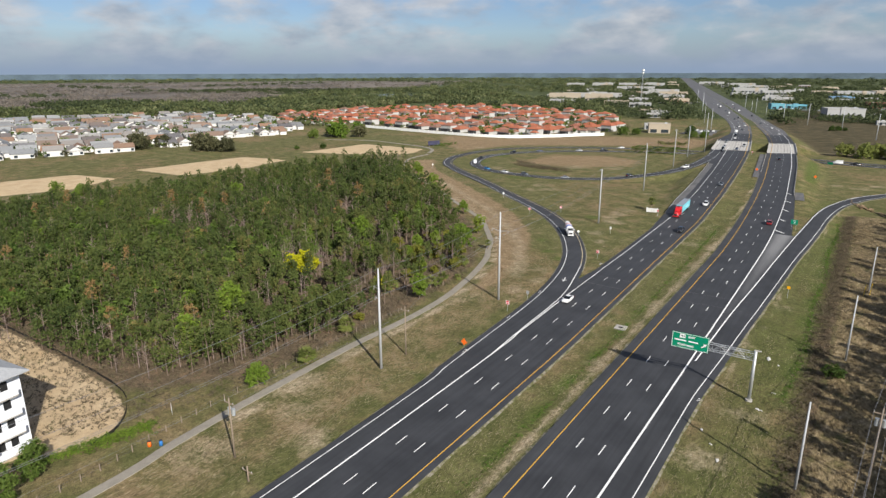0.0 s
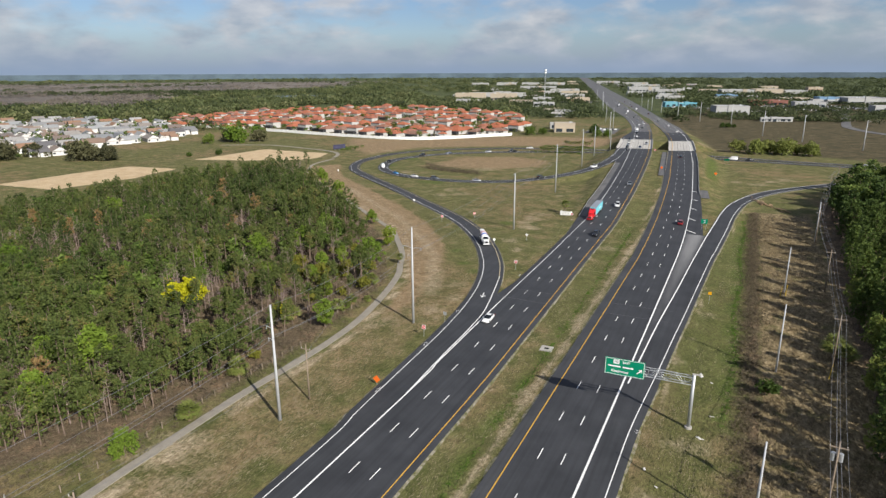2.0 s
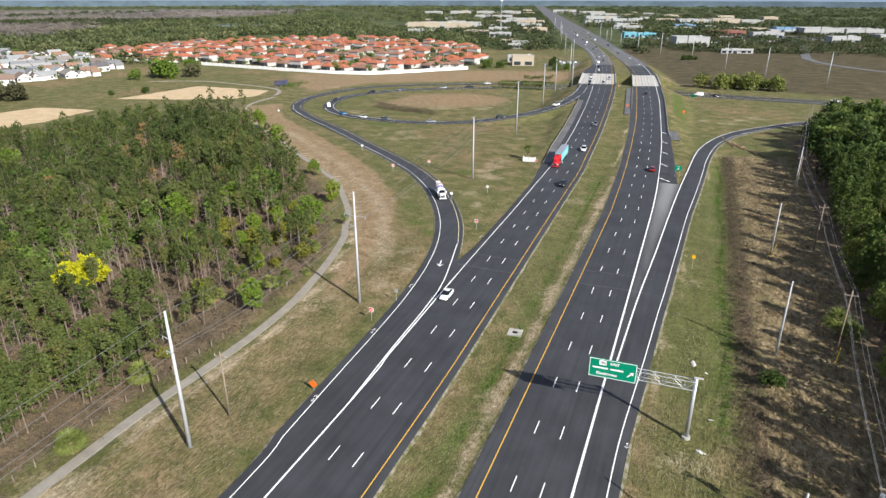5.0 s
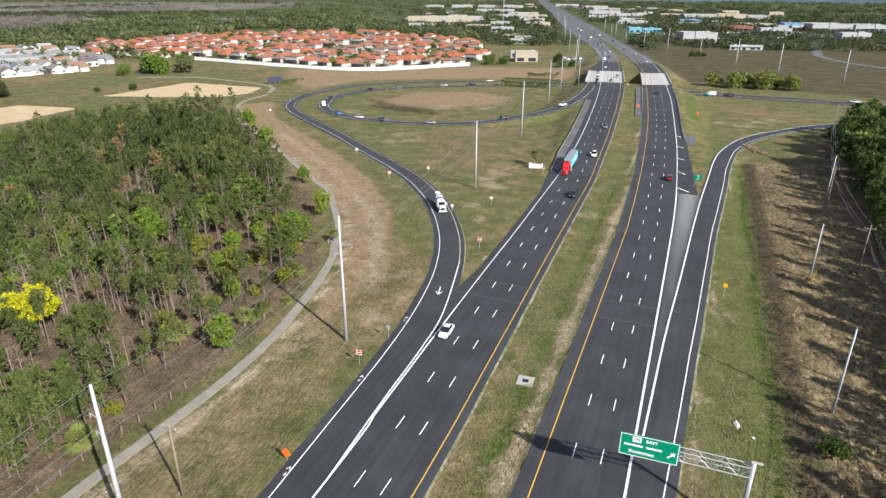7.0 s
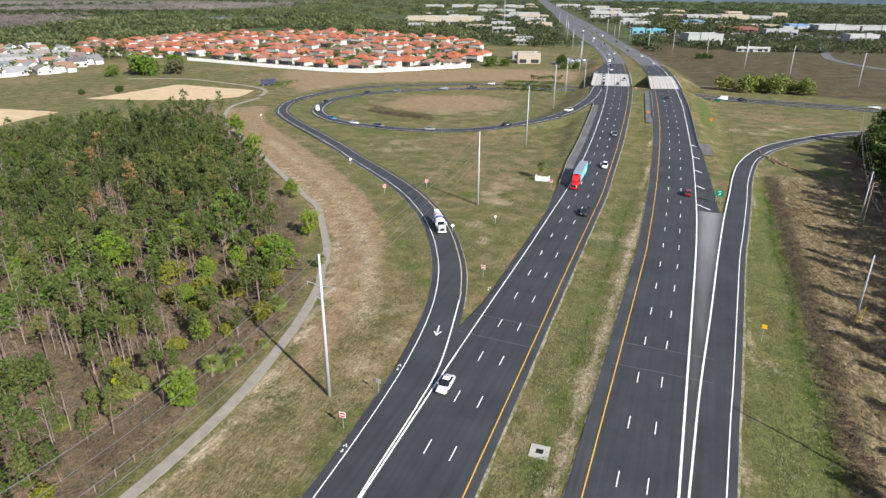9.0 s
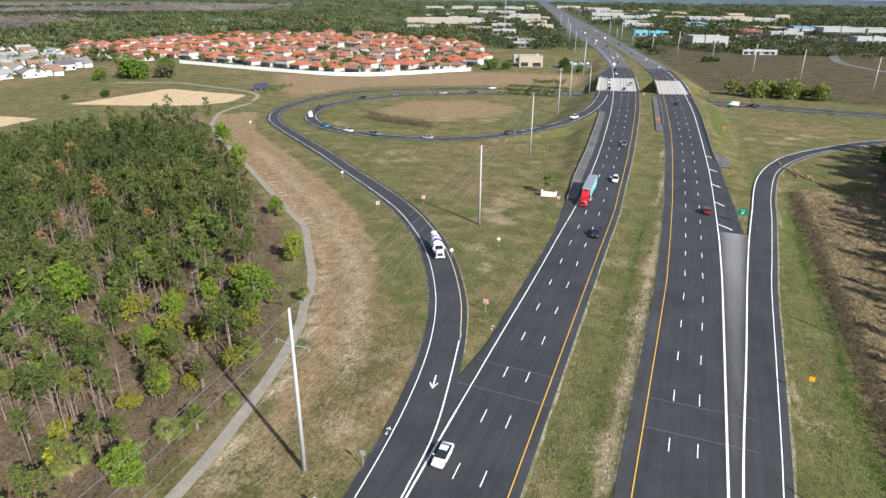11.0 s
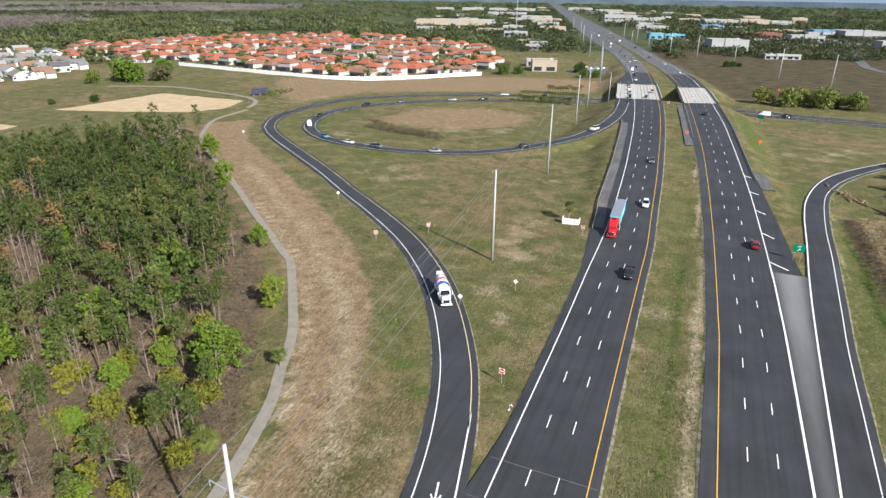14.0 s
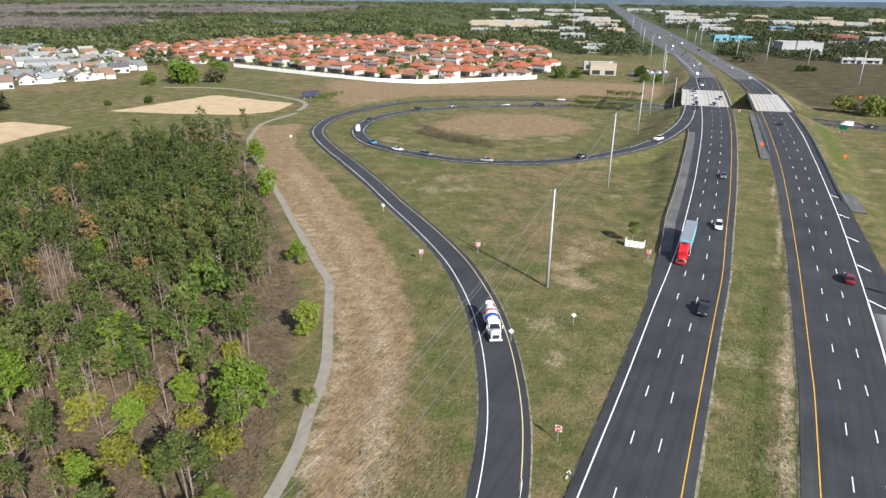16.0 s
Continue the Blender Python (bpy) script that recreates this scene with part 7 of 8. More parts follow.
for x, y, c, lab in ((-57.0, -88.4, ORANGE, "orange plastic barrel beside the path"), (-55.7, -87.2, None, "blue plastic barrel beside the path")):
    th = tagged(new("barrel"), lab, "barrel", "barrels by the path")
    th.matrix_basis = Matrix.Translation((x, y, ground_z(x, y)))
    mm = c or plain("blue_plastic", (0.03, 0.16, 0.42), 0.5)
    part("body", add_tube(bmesh.new(), (0, 0, -0.05), (0, 0, 0.9), 0.32, 0.26, 14), mm, th, smooth=True)
    part("rim", add_tube(bmesh.new(), (0, 0, 0.9), (0, 0, 0.96), 0.28, 0.28, 14), BLACK, th)
post_sign("sale_sign", -62.6, -80.8, 0.8, 1.2, 1.5, SIGN_WHITE, "small white board sign with a red panel", radians(-30), deco=lambda pn, w, h: part("panel_red", box(-0.25, -0.04, 0.0, 0.25, -0.032, 0.4), SIGN_RED, pn))
fence = tagged(new("wire_fence"), "old wire fence on grey timber posts along the path", "fence")
fl = offset(pl, -4.2)[18:88:2]
me_p = None
for p in fl:
    z = ground_z(p[0], p[1])
    if me_p is None:
        o = part("post", box(-0.07, -0.07, -0.4, 0.07, 0.07, 1.25, 0.01), WOOD_POLE, fence)
        me_p = o.data
    else:
        o = new("post", me_p)
        o.parent = fence
    o.matrix_basis = Matrix.Translation((p[0], p[1], z))
wl_ = np.array([(p[0], p[1], ground_z(p[0], p[1])) for p in fl])
for h in (0.5, 1.0):
    strip("strand", wl_ + (0, 0, h), wl_ + (0, 0, h + 0.02), WIRE, 0.0, fence)

# scrub ring in the loop's middle
sr = [(-150 + 34 * t + rl_.normal(0, 1.2), 222 - 8 * t + rl_.normal(0, 1.4)) for t in rl_.uniform(0, 1, 90)] + [(-160 + 16 * t + rl_.normal(0, 1.2), 232 - 8 * t + rl_.normal(0, 1.2)) for t in rl_.uniform(0, 1, 50)]
brush_patch("scrub", sr, DRY_BRUSH, "dark dry scrub in the middle of the loop", rl_, 1.0, 2.2)

# ---- unfinished apartment block ----
flats = tagged(new("apartment_building"), "unfinished white four-storey apartment block on bare sand", "building")
flats.matrix_basis = Matrix.Translation((-71.9, -98.4, 0)) @ Matrix.Rotation(radians(7), 4, "Z")
WRAP = plain("white_house_wrap", (0.74, 0.76, 0.80), 0.7, vary=0.1)
H4 = 13.0
wb = box(-40, -16, -0.5, -1.6, 0, H4)
part("wall", wb, WRAP, flats)
rf = bmesh.new()
hip_roof(rf, -40, -16, -0.4, 0.0, H4 + 0.2, 3.2, 0.7)
part("roof", rf, plain("grey_shingle", (0.34, 0.35, 0.36), 0.9, vary=0.15), flats)
for k in range(4):
    z = k * 3.2
    for y0 in (-15.5, -8.2):
        part("balcony", box(-1.6, y0 + 2.6, z - 0.1, -0.2, y0 + 7.0, z + 0.15, 0.02), CONCRETE, flats)
        part("balcony_rail", box(-0.32, y0 + 2.6, z + 0.15, -0.2, y0 + 7.0, z + 1.15), WRAP, flats)
        part("pier", box(-1.6, y0 + 1.6, z - 0.1, -0.15, y0 + 2.5, z + 3.05), WRAP, flats)
        for w0 in (0.2, 3.2, 5.2):
            part("window", box(-1.62, y0 + w0, z + 0.9, -1.57, y0 + w0 + 1.1, z + 2.4), BLACK, flats)
    for k2 in range(6):
        part("window", box(-38 + k2 * 6, -0.03, z + 0.9, -36.4 + k2 * 6, 0.03, z + 2.4), BLACK, flats)
silt = tagged(new("silt_fence"), "sagging black silt fence round the sand", "fence")
sl = spline([(-150, -80.5), (-128, -80.2), (-100, -80), (-80, -81), (-70.6, -84.5), (-65.5, -90), (-65, -95)], 1.5)
sl3 = np.array([(x, y, ground_z(x, y) + 0.6 + 0.1 * math.sin(i * 1.3)) for i, (x, y) in enumerate(sl)])
strip("fabric", sl3 - (0.02, 0, 0), sl3 + (0.02, 0, 0), BLACK, 0, silt, skirt=0.8)
hg = [(-66.5 + 4.5 * t + rl_.normal(0, 0.4), -100 + 15 * t + rl_.normal(0, 0.5)) for t in rl_.uniform(0, 1, 120)]
brush_patch("hedge", hg, BRIGHT, "clipped bright green hedge beside the sand", rl_, 0.9, 1.4)
for x, y, s in ((-63, -103, 0.62), (-66, -101, 0.5), (-60, -108, 0.7)):
    single_tree(BROADS[1], OAK, x, y, s, "leafy green tree beside the white block", tint=0.9)

# ---- town ----
def box_rows(x, y, w, l, h):
    """A small far car: lower body with a narrower cabin. Points and triangles."""
    v, f = [], []
    for x0, x1, y0, y1, z0, z1, tp in ((-w / 2, w / 2, -l / 2, l / 2, 0.25, h * 0.62, 0.04), (-w / 2 + 0.12, w / 2 - 0.12, -l * 0.34, l * 0.24, h * 0.6, h, 0.3)):
        n = len(v)
        v += [(x + a, y + b, z0) for a, b in ((x0, y0), (x1, y0), (x1, y1), (x0, y1))] + [(x + a, y + b, z1) for a, b in ((x0 + tp, y0 + tp), (x1 - tp, y0 + tp), (x1 - tp, y1 - tp), (x0 + tp, y1 - tp))]
        f += [(n + a, n + b, n + c) for a, b, c in ((4, 5, 6), (4, 6, 7), (0, 1, 5), (0, 5, 4), (1, 2, 6), (1, 6, 5), (2, 3, 7), (2, 7, 6), (3, 0, 4), (3, 4, 7))]
    return np.array(v), np.array(f)


def block(x, y, w, d, h, turn, wall, roof, label, bays=0):
    th = tagged(new("commercial_building"), label, "building", "buildings of the far town")
    th.matrix_basis = Matrix.Translation((x, y, 0)) @ Matrix.Rotation(radians(turn), 4, "Z")
    part("wall", box(0, 0, -0.5, w, d, h), wall, th)
    pr = bmesh.new()
    for a in ((-0.15, -0.15, w + 0.15, 0.3), (-0.15, d - 0.3, w + 0.15, d + 0.15), (-0.15, 0.3, 0.3, d - 0.3), (w - 0.3, 0.3, w + 0.15, d - 0.3)):
        add_box(pr, a[0], a[1], h - 0.2, a[2], a[3], h + 0.9)
    part("parapet", pr, wall, th)
    part("roof", box(0.3, 0.3, h, w - 0.3, d - 0.3, h + 0.15), roof, th)
    n_ = min(9, max(2, int(w / 7)))
    r = np.random.default_rng(int(abs(x)))
    for k in range(n_):
        x0 = (k + 0.15) * w / n_
        part("window", box(x0, -0.08, 0.4, x0 + w / n_ * r.uniform(0.45, 0.72), 0.02, min(h - 1.2, r.uniform(3.2, 4.4))), WINDOW, th)
    if w > 24:
        part("awning", box(w * 0.06, -1.6, min(h - 1.0, 4.5), w * 0.94, -0.02, min(h - 0.7, 4.8)), roof, th)
        for k in range(max(1, int(w / 34))):
            c_ = (k + r.uniform(0.35, 0.65)) * w / max(1, int(w / 34))
            part("entrance", box(c_ - 4, -0.9, -0.4, c_ + 4, 3.0, h + r.uniform(1.4, 2.6), 0.1), (wall, CREAM)[k % 2], th)
            part("door", box(c_ - 2, -1.0, 0, c_ + 2, -0.88, 3.2), WINDOW, th)
    for k in range(1 if w < 50 else 3):
        ux_, uy_ = r.uniform(1, w - 3), r.uniform(0.4, max(0.5, d - 3))
        part("roof_unit", box(ux_, uy_, h + 0.1, ux_ + 2.2, uy_ + 1.8, h + 1.6, 0.05), STEEL, th)
    return th


ROOF_WHITE, ROOF_GREY = plain("white_roof_sheet", (0.30, 0.31, 0.32), 0.8, scale=0.2), plain("grey_roof_sheet", (0.24, 0.25, 0.26), 0.85, scale=0.2)
BRICKRED, TEAL = plain("dull_red_wall", (0.24, 0.11, 0.085), 0.9), plain("turquoise_wall", (0.12, 0.30, 0.36), 0.8)
ROOF_RED, ROOF_BLUE, ROOF_TEAL, SKYBLUE = plain("dull_red_roof", (0.17, 0.075, 0.06), 0.9), plain("slate_blue_roof", (0.10, 0.15, 0.22), 0.8), plain("turquoise_roof", (0.15, 0.42, 0.50), 0.7), plain("light_blue_wall", (0.16, 0.27, 0.40), 0.85)
CREAM, PALE = plain("cream_wall", (0.40, 0.34, 0.26), 0.9), plain("pale_wall", (0.36, 0.36, 0.35), 0.85)
TOWN_ROWS = [(-18.9, 770, 41, 26, 11.5, 19, PALE, ROOF_WHITE), (-46, 1480, 70, 46, 11.5, 14, PALE, ROOF_WHITE), (24, 1497, 58, 46, 13, 14, CREAM, ROOF_WHITE), (84, 1515, 46, 40, 10.5, 14, PALE, ROOF_GREY), (18, 1052, 57, 22, 7.5, 12, BRICKRED, ROOF_RED), (81, 1004, 44, 20, 8, 14, PALE, ROOF_BLUE), (-45, 1262, 40, 18, 8.5, 14, SKYBLUE, ROOF_WHITE), (4, 1226, 26, 16, 8, 14, PALE, ROOF_WHITE), (124, 1150, 34, 26, 10, 16, SKYBLUE, ROOF_BLUE), (164, 1130, 62, 50, 10.5, 16, PALE, ROOF_WHITE), (228, 1150, 58, 46, 9.5, 16, PALE, ROOF_GREY), (173, 914, 37, 18, 8.5, 19, PALE, ROOF_WHITE), (-103, 948, 20, 12, 7, 30, TEAL, ROOF_TEAL), (-84, 961, 30, 12, 5.5, 30, TEAL, ROOF_TEAL), (33, 689, 35, 3, 4, 20, PALE, ROOF_WHITE), (-286, 1667, 80, 40, 11, 16, PALE, ROOF_WHITE), (37, 1911, 45, 25, 10, 16, CREAM, ROOF_GREY), (150, 1842, 36, 25, 10, 16, CREAM, TERRACOTTA), (-145.7, 471, 19.5, 14, 8, 20, CREAM, ROOF_GREY), (-160, 505, 20, 10, 5, 20, PALE, ROOF_GREY), (-511, 1030, 60, 22, 13, 18, CREAM, ROOF_GREY), (-445, 1052, 52, 22, 12, 18, CREAM, ROOF_GREY), (-500, 1085, 110, 20, 12, 18, PALE, ROOF_GREY), (-916, 2045, 60, 25, 11, 15, PALE, ROOF_WHITE), (-830, 2075, 70, 25, 12, 15, PALE, ROOF_WHITE), (-740, 2095, 60, 25, 12, 15, PALE, ROOF_GREY), (-660, 2120, 70, 25, 12, 15, PALE, ROOF_WHITE), (-282, 1017, 41, 20, 8, 18, CREAM, TERRACOTTA), (-214, 709, 26, 12, 5, 20, PALE, ROOF_GREY), (-240, 740, 30, 12, 5, 20, CREAM, ROOF_GREY), (-600, 1676, 105, 40, 10, 16, PALE, ROOF_WHITE), (-128, 1132, 36, 20, 9, 18, PALE, ROOF_WHITE), (-330, 1180, 40, 20, 8, 18, PALE, ROOF_GREY), (-380, 1330, 60, 25, 9, 17, CREAM, ROOF_WHITE), (-440, 1450, 70, 30, 10, 17, PALE, ROOF_GREY), (-240, 1390, 40, 25, 8, 17, PALE, ROOF_WHITE), (-160, 1300, 40, 20, 7, 17, PALE, ROOF_WHITE), (-200, 1540, 60, 30, 9, 16, PALE, ROOF_WHITE), (-330, 2000, 80, 40, 10, 16, PALE, ROOF_WHITE), (-420, 2300, 90, 40, 10, 15, PALE, ROOF_GREY), (-560, 2500, 90, 40, 11, 15, PALE, ROOF_WHITE), (-300, 880, 34, 16, 6, 19, PALE, ROOF_GREY), (-360, 930, 40, 16, 6, 19, CREAM, ROOF_GREY), (60, 1180, 60, 24, 7, 18, CREAM, ROOF_WHITE), (-40, 1160, 44, 20, 7, 18, PALE, ROOF_WHITE), (250, 1020, 60, 26, 7, 18, PALE, ROOF_WHITE)]
for row in TOWN_ROWS:
    lab = {PALE: "low white flat-roofed commercial building", CREAM: "low cream flat-roofed building", BRICKRED: "long dull-red restaurant building", SKYBLUE: "light blue flat-roofed store", TEAL: "low turquoise shopfront row"}[row[6]]
    block(*row, lab)
rt = np.random.default_rng(12)
for k in range(70):
    yb0 = rt.uniform(640, 2700)
    off = rt.uniform(28, 330) * (-1 if rt.uniform() < 0.6 else 1)
    xb0 = (float(LEFT_WHITE(yb0)) - 20 + off) if off < 0 else (float(RIGHT_WHITE(yb0)) + 10 + off)
    if (off > 0 and yb0 < 1050) or inside(np.array([xb0]), np.array([yb0]), RED_ZONE)[0] > -30:
        continue
    wmat = (PALE, CREAM, PALE)[k % 3]
    block(xb0, yb0, rt.uniform(14, 46), rt.uniform(10, 24), rt.uniform(4, 8.5), rt.uniform(10, 24), wmat, (ROOF_WHITE, ROOF_GREY, ROOF_GREY, TERRACOTTA)[k % 4], "low white flat-roofed commercial building" if wmat is PALE else "low cream flat-roofed building")
lots = tagged(new("pavement_lots"), "grey car parks and side street of the far town", "car park", kind="structure")
for x, y, w, d in ((40, 1010, 150, 70), (-10, 860, 70, 50), (130, 1040, 150, 45), (-120, 478, 30, 55), (-300, 1040, 60, 60), (-90, 925, 60, 40), (-20, 1260, 140, 70)):
    ob = part("lot", box(x, y, -0.3, x + w, y + d, 0.12), ASPHALT_OLD, lots)
rc = np.random.default_rng(31)
shells = {"white": [], "dark": [], "grey": []}
for x, y, w, d in ((30, 985, 150, 60), (-10, 862, 70, 44), (130, 1042, 150, 42), (-118, 482, 26, 48), (-90, 927, 56, 36), (-20, 1262, 140, 66), (0, 745, 60, 18), (60, 925, 90, 30)):
    for row_ in range(int(d / 9)):
        for col_ in range(int(w / 3.0)):
            if rc.uniform() < 0.5:
                v, f = box_rows(x + col_ * 3.0, y + row_ * 9.0, 1.85, 4.4, 1.45)
                shells[("white", "dark", "grey", "grey")[int(rc.integers(0, 4))]].append((v, f))
for name, rows in shells.items():
    th = tagged(new("parked_cars"), {"white": "white", "dark": "black", "grey": "silver grey"}[name] + " cars parked in rows on far car parks", "cars", kind="stuff")
    mesh_object("bodies", *join_rows(rows), plain(name + "_parked_paint", {"white": (0.7, 0.7, 0.69), "dark": (0.025, 0.027, 0.03), "grey": (0.22, 0.23, 0.25)}[name], 0.35), th)
side = spline([(135.6, 893.5), (128.7, 809.4), (116.5, 690.3), (114.6, 636.4), (131.1, 581.2), (164.0, 534.4), (230.0, 480.0), (330.0, 450.0)], 6.0)
s3 = np.c_[side, np.full(len(side), 0.02)]
strip("street", offset(s3, -4.5), offset(s3, 4.5), ASPHALT_OLD, 0.05, lots, skirt=0.4)
lane = np.array([(x, y, ground_z(x, y) + 0.12) for x, y in spline([(-361.1, 257.6), (-342.5, 267.9), (-322.0, 274.2), (-289.0, 269.4), (-257.5, 262.5), (-242.2, 251.2), (-232.4, 231.9)], 3.0)])
strip("track", offset(lane, -1.3), offset(lane, 1.3), PATHWAY, 0.02, lots, skirt=0.4)

mast = tagged(new("radio_tower"), "tall thin lattice radio mast with antennas", "tower")
mast.matrix_basis = Matrix.Translation((-288, 900, 0))
for k in range(3):
    a = k * 2.094
    part("leg", add_tube(bmesh.new(), (1.2 * math.cos(a), 1.2 * math.sin(a), -0.5), (0.5 * math.cos(a), 0.5 * math.sin(a), 58), 0.22, 0.16, 6), STEEL, mast)
br_ = bmesh.new()
for i in range(28):
    z0, a0 = i * 2.05, (i % 3) * 2.094
    r0_, r1_ = 1.2 - 0.7 * z0 / 58, 1.2 - 0.7 * (z0 + 2) / 58
    add_tube(br_, (r0_ * math.cos(a0), r0_ * math.sin(a0), z0), (r1_ * math.cos(a0 + 2.094), r1_ * math.sin(a0 + 2.094), z0 + 2.05), 0.07, 0.07, 4)
part("bracing", br_, STEEL, mast)
for z in (56, 52):
    part("antenna", add_tube(bmesh.new(), (0, 0, z), (0, 0, z + 2.4), 1.9, 1.9, 8), SIGN_WHITE, mast)

hoard = tagged(new("billboard"), "long dark billboard among bushes", "billboard")
hoard.matrix_basis = Matrix.Translation((-255.5, 272, 0)) @ Matrix.Rotation(radians(70), 4, "Z")
for xx in (-4, 0, 4):
    part("post", box(xx - 0.15, 0.1, -0.3, xx + 0.15, 0.4, 3.0), STEEL, hoard)
part("face", box(-5.5, -0.1, 0.8, 5.5, 0.1, 4.0, 0.03), plain("dark_print", (0.05, 0.05, 0.09), 0.6, vary=0.5, scale=0.7), hoard)
hb = [(-252 + rl_.normal(0, 3), 282 + rl_.normal(0, 6)) for _ in range(60)]
brush_patch("hedge", hb, OAK, "green bushes round the billboard", rl_, 1.2, 2.4)

# scraps of pale sheeting on the verge
SCRAP = plain("pale_torn_sheet", (0.62, 0.60, 0.56), 0.7)
rs = np.random.default_rng(33)
for x, y, r in ((20.65, 2.2, 1.1), (22.7, 0.1, 0.5), (23.5, -12.8, 0.55), (22.2, -21.1, 0.8), (15.3, -33.4, 0.5), (19.3, -41.1, 0.7), (17.5, -37, 0.4)):
    bm = bmesh.new()
    n_ = 11
    ringv = [bm.verts.new((math.cos(a) * r * rs.uniform(0.4, 1.1), math.sin(a) * r * 0.5 * rs.uniform(0.4, 1.1), rs.uniform(0.02, 0.25) * r)) for a in np.linspace(0, 2 * math.pi, n_, endpoint=False)]
    mid_v = bm.verts.new((0, 0, 0.22 * r))
    for i in range(n_):
        bm.faces.new((ringv[i], ringv[(i + 1) % n_], mid_v))
    ob = part("litter_scrap", bm, SCRAP)
    ob.matrix_basis = Matrix.Translation((x, y, ground_z(x, y) + 0.03)) @ Matrix.Rotation(rs.uniform(0, 6), 4, "Z")
    tagged(ob, "crumpled pale scrap of litter lying on grass", "litter", "litter on the verge")

# ---- vehicles ----
GLASS = plain("tinted_car_glass", (0.015, 0.018, 0.022), 0.08, 0.0, 0.7, vary=0.05)
RUBBER = plain("tyre_rubber", (0.018, 0.018, 0.018), 0.85)
ALLOY = plain("wheel_alloy", (0.45, 0.46, 0.47), 0.35, 0.8)
LENS = plain("headlight_lens", (0.75, 0.76, 0.78), 0.15, 0.0, 0.6)
TAIL = plain("tail_light_red", (0.45, 0.01, 0.01), 0.25)
PLASTIC = plain("dark_trim_plastic", (0.03, 0.03, 0.032), 0.6)


def loft(rows):
    """A closed body from cross sections: rows of y, half width, low, high, tuck (how far the top is narrower)."""
    bm = bmesh.new()
    rings = []
    for y, w, lo, hi, tuck in rows:
        b = min(0.09, (hi - lo) * 0.25)
        prof = [(-w + b, lo), (-w, lo + b), (-w, lo + (hi - lo) * 0.55), (-w + tuck, hi - b * 0.6), (-w + tuck + b, hi), (w - tuck - b, hi), (w - tuck, hi - b * 0.6), (w, lo + (hi - lo) * 0.55), (w, lo + b), (w - b, lo)]
        rings.append([bm.verts.new((x, y, z)) for x, z in prof])
    for u, v in zip(rings, rings[1:]):
        for i in range(10):
            bm.faces.new((u[i], u[(i + 1) % 10], v[(i + 1) % 10], v[i]))
    bm.faces.new(rings[0][::-1])
    bm.faces.new(rings[-1])
    bmesh.ops.recalc_face_normals(bm, faces=bm.faces)
    return bm


def add_wheel(th, x, y, r, width):
    s = 1 if x > 0 else -1
    wh = part("wheel", add_tube(bmesh.new(), (x - s * width, y, r), (x, y, r), r, r, 18), RUBBER, th)
    part("rim", add_tube(bmesh.new(), (x - s * 0.02, y, r), (x + s * 0.012, y, r), r * 0.62, r * 0.58, 14), ALLOY, wh)


SHAPES = {
    "sedan": (4.7, [(-2.35, 0.78, 0.42, 0.78, 0.1), (-2.2, 0.88, 0.28, 0.98, 0.1), (-1.4, 0.92, 0.22, 1.02, 0.08), (0.9, 0.92, 0.22, 0.98, 0.08), (1.9, 0.89, 0.24, 0.84, 0.12), (2.3, 0.76, 0.34, 0.66, 0.1)],
              [(-1.75, 0.74, 0.95, 1.0, 0.1), (-1.0, 0.80, 0.95, 1.42, 0.2), (0.1, 0.80, 0.95, 1.46, 0.2), (1.15, 0.78, 0.92, 0.97, 0.12)], (-0.95, 0.05, 0.58, 1.46)),
    "suv": (4.8, [(-2.4, 0.82, 0.45, 1.0, 0.06), (-2.3, 0.93, 0.32, 1.12, 0.06), (0.8, 0.95, 0.28, 1.1, 0.06), (1.8, 0.93, 0.3, 1.0, 0.12), (2.35, 0.82, 0.4, 0.8, 0.1)],
            [(-2.25, 0.84, 1.05, 1.2, 0.05), (-1.95, 0.84, 1.05, 1.70, 0.16), (0.1, 0.84, 1.05, 1.74, 0.16), (1.1, 0.82, 1.03, 1.1, 0.12)], (-1.9, 0.05, 0.66, 1.745)),
    "pickup": (5.8, [(-2.9, 0.9, 0.5, 0.72, 0.04), (-2.88, 0.98, 0.42, 0.74, 0.02), (-0.6, 1.0, 0.35, 0.76, 0.02), (-0.55, 1.0, 0.35, 1.15, 0.05), (1.4, 1.0, 0.35, 1.15, 0.06), (2.6, 0.97, 0.38, 1.05, 0.12), (2.9, 0.86, 0.48, 0.85, 0.1)],
               [(-0.55, 0.86, 1.1, 1.6, 0.12), (-0.3, 0.87, 1.1, 1.86, 0.15), (0.9, 0.87, 1.1, 1.88, 0.15), (1.65, 0.85, 1.08, 1.15, 0.1)], (-0.3, 0.9, 0.7, 1.885)),
    "van": (5.6, [(-2.8, 0.95, 0.45, 1.2, 0.02), (-2.78, 1.0, 0.35, 1.3, 0.02), (1.6, 1.0, 0.32, 1.25, 0.05), (2.4, 0.96, 0.35, 1.05, 0.1), (2.75, 0.84, 0.45, 0.8, 0.1)],
            [(-2.75, 0.94, 1.2, 2.1, 0.08), (-2.6, 0.95, 1.2, 2.3, 0.12), (0.9, 0.95, 1.2, 2.3, 0.12), (2.0, 0.9, 1.1, 1.2, 0.1)], (-2.7, 0.85, 0.8, 2.31)),
}
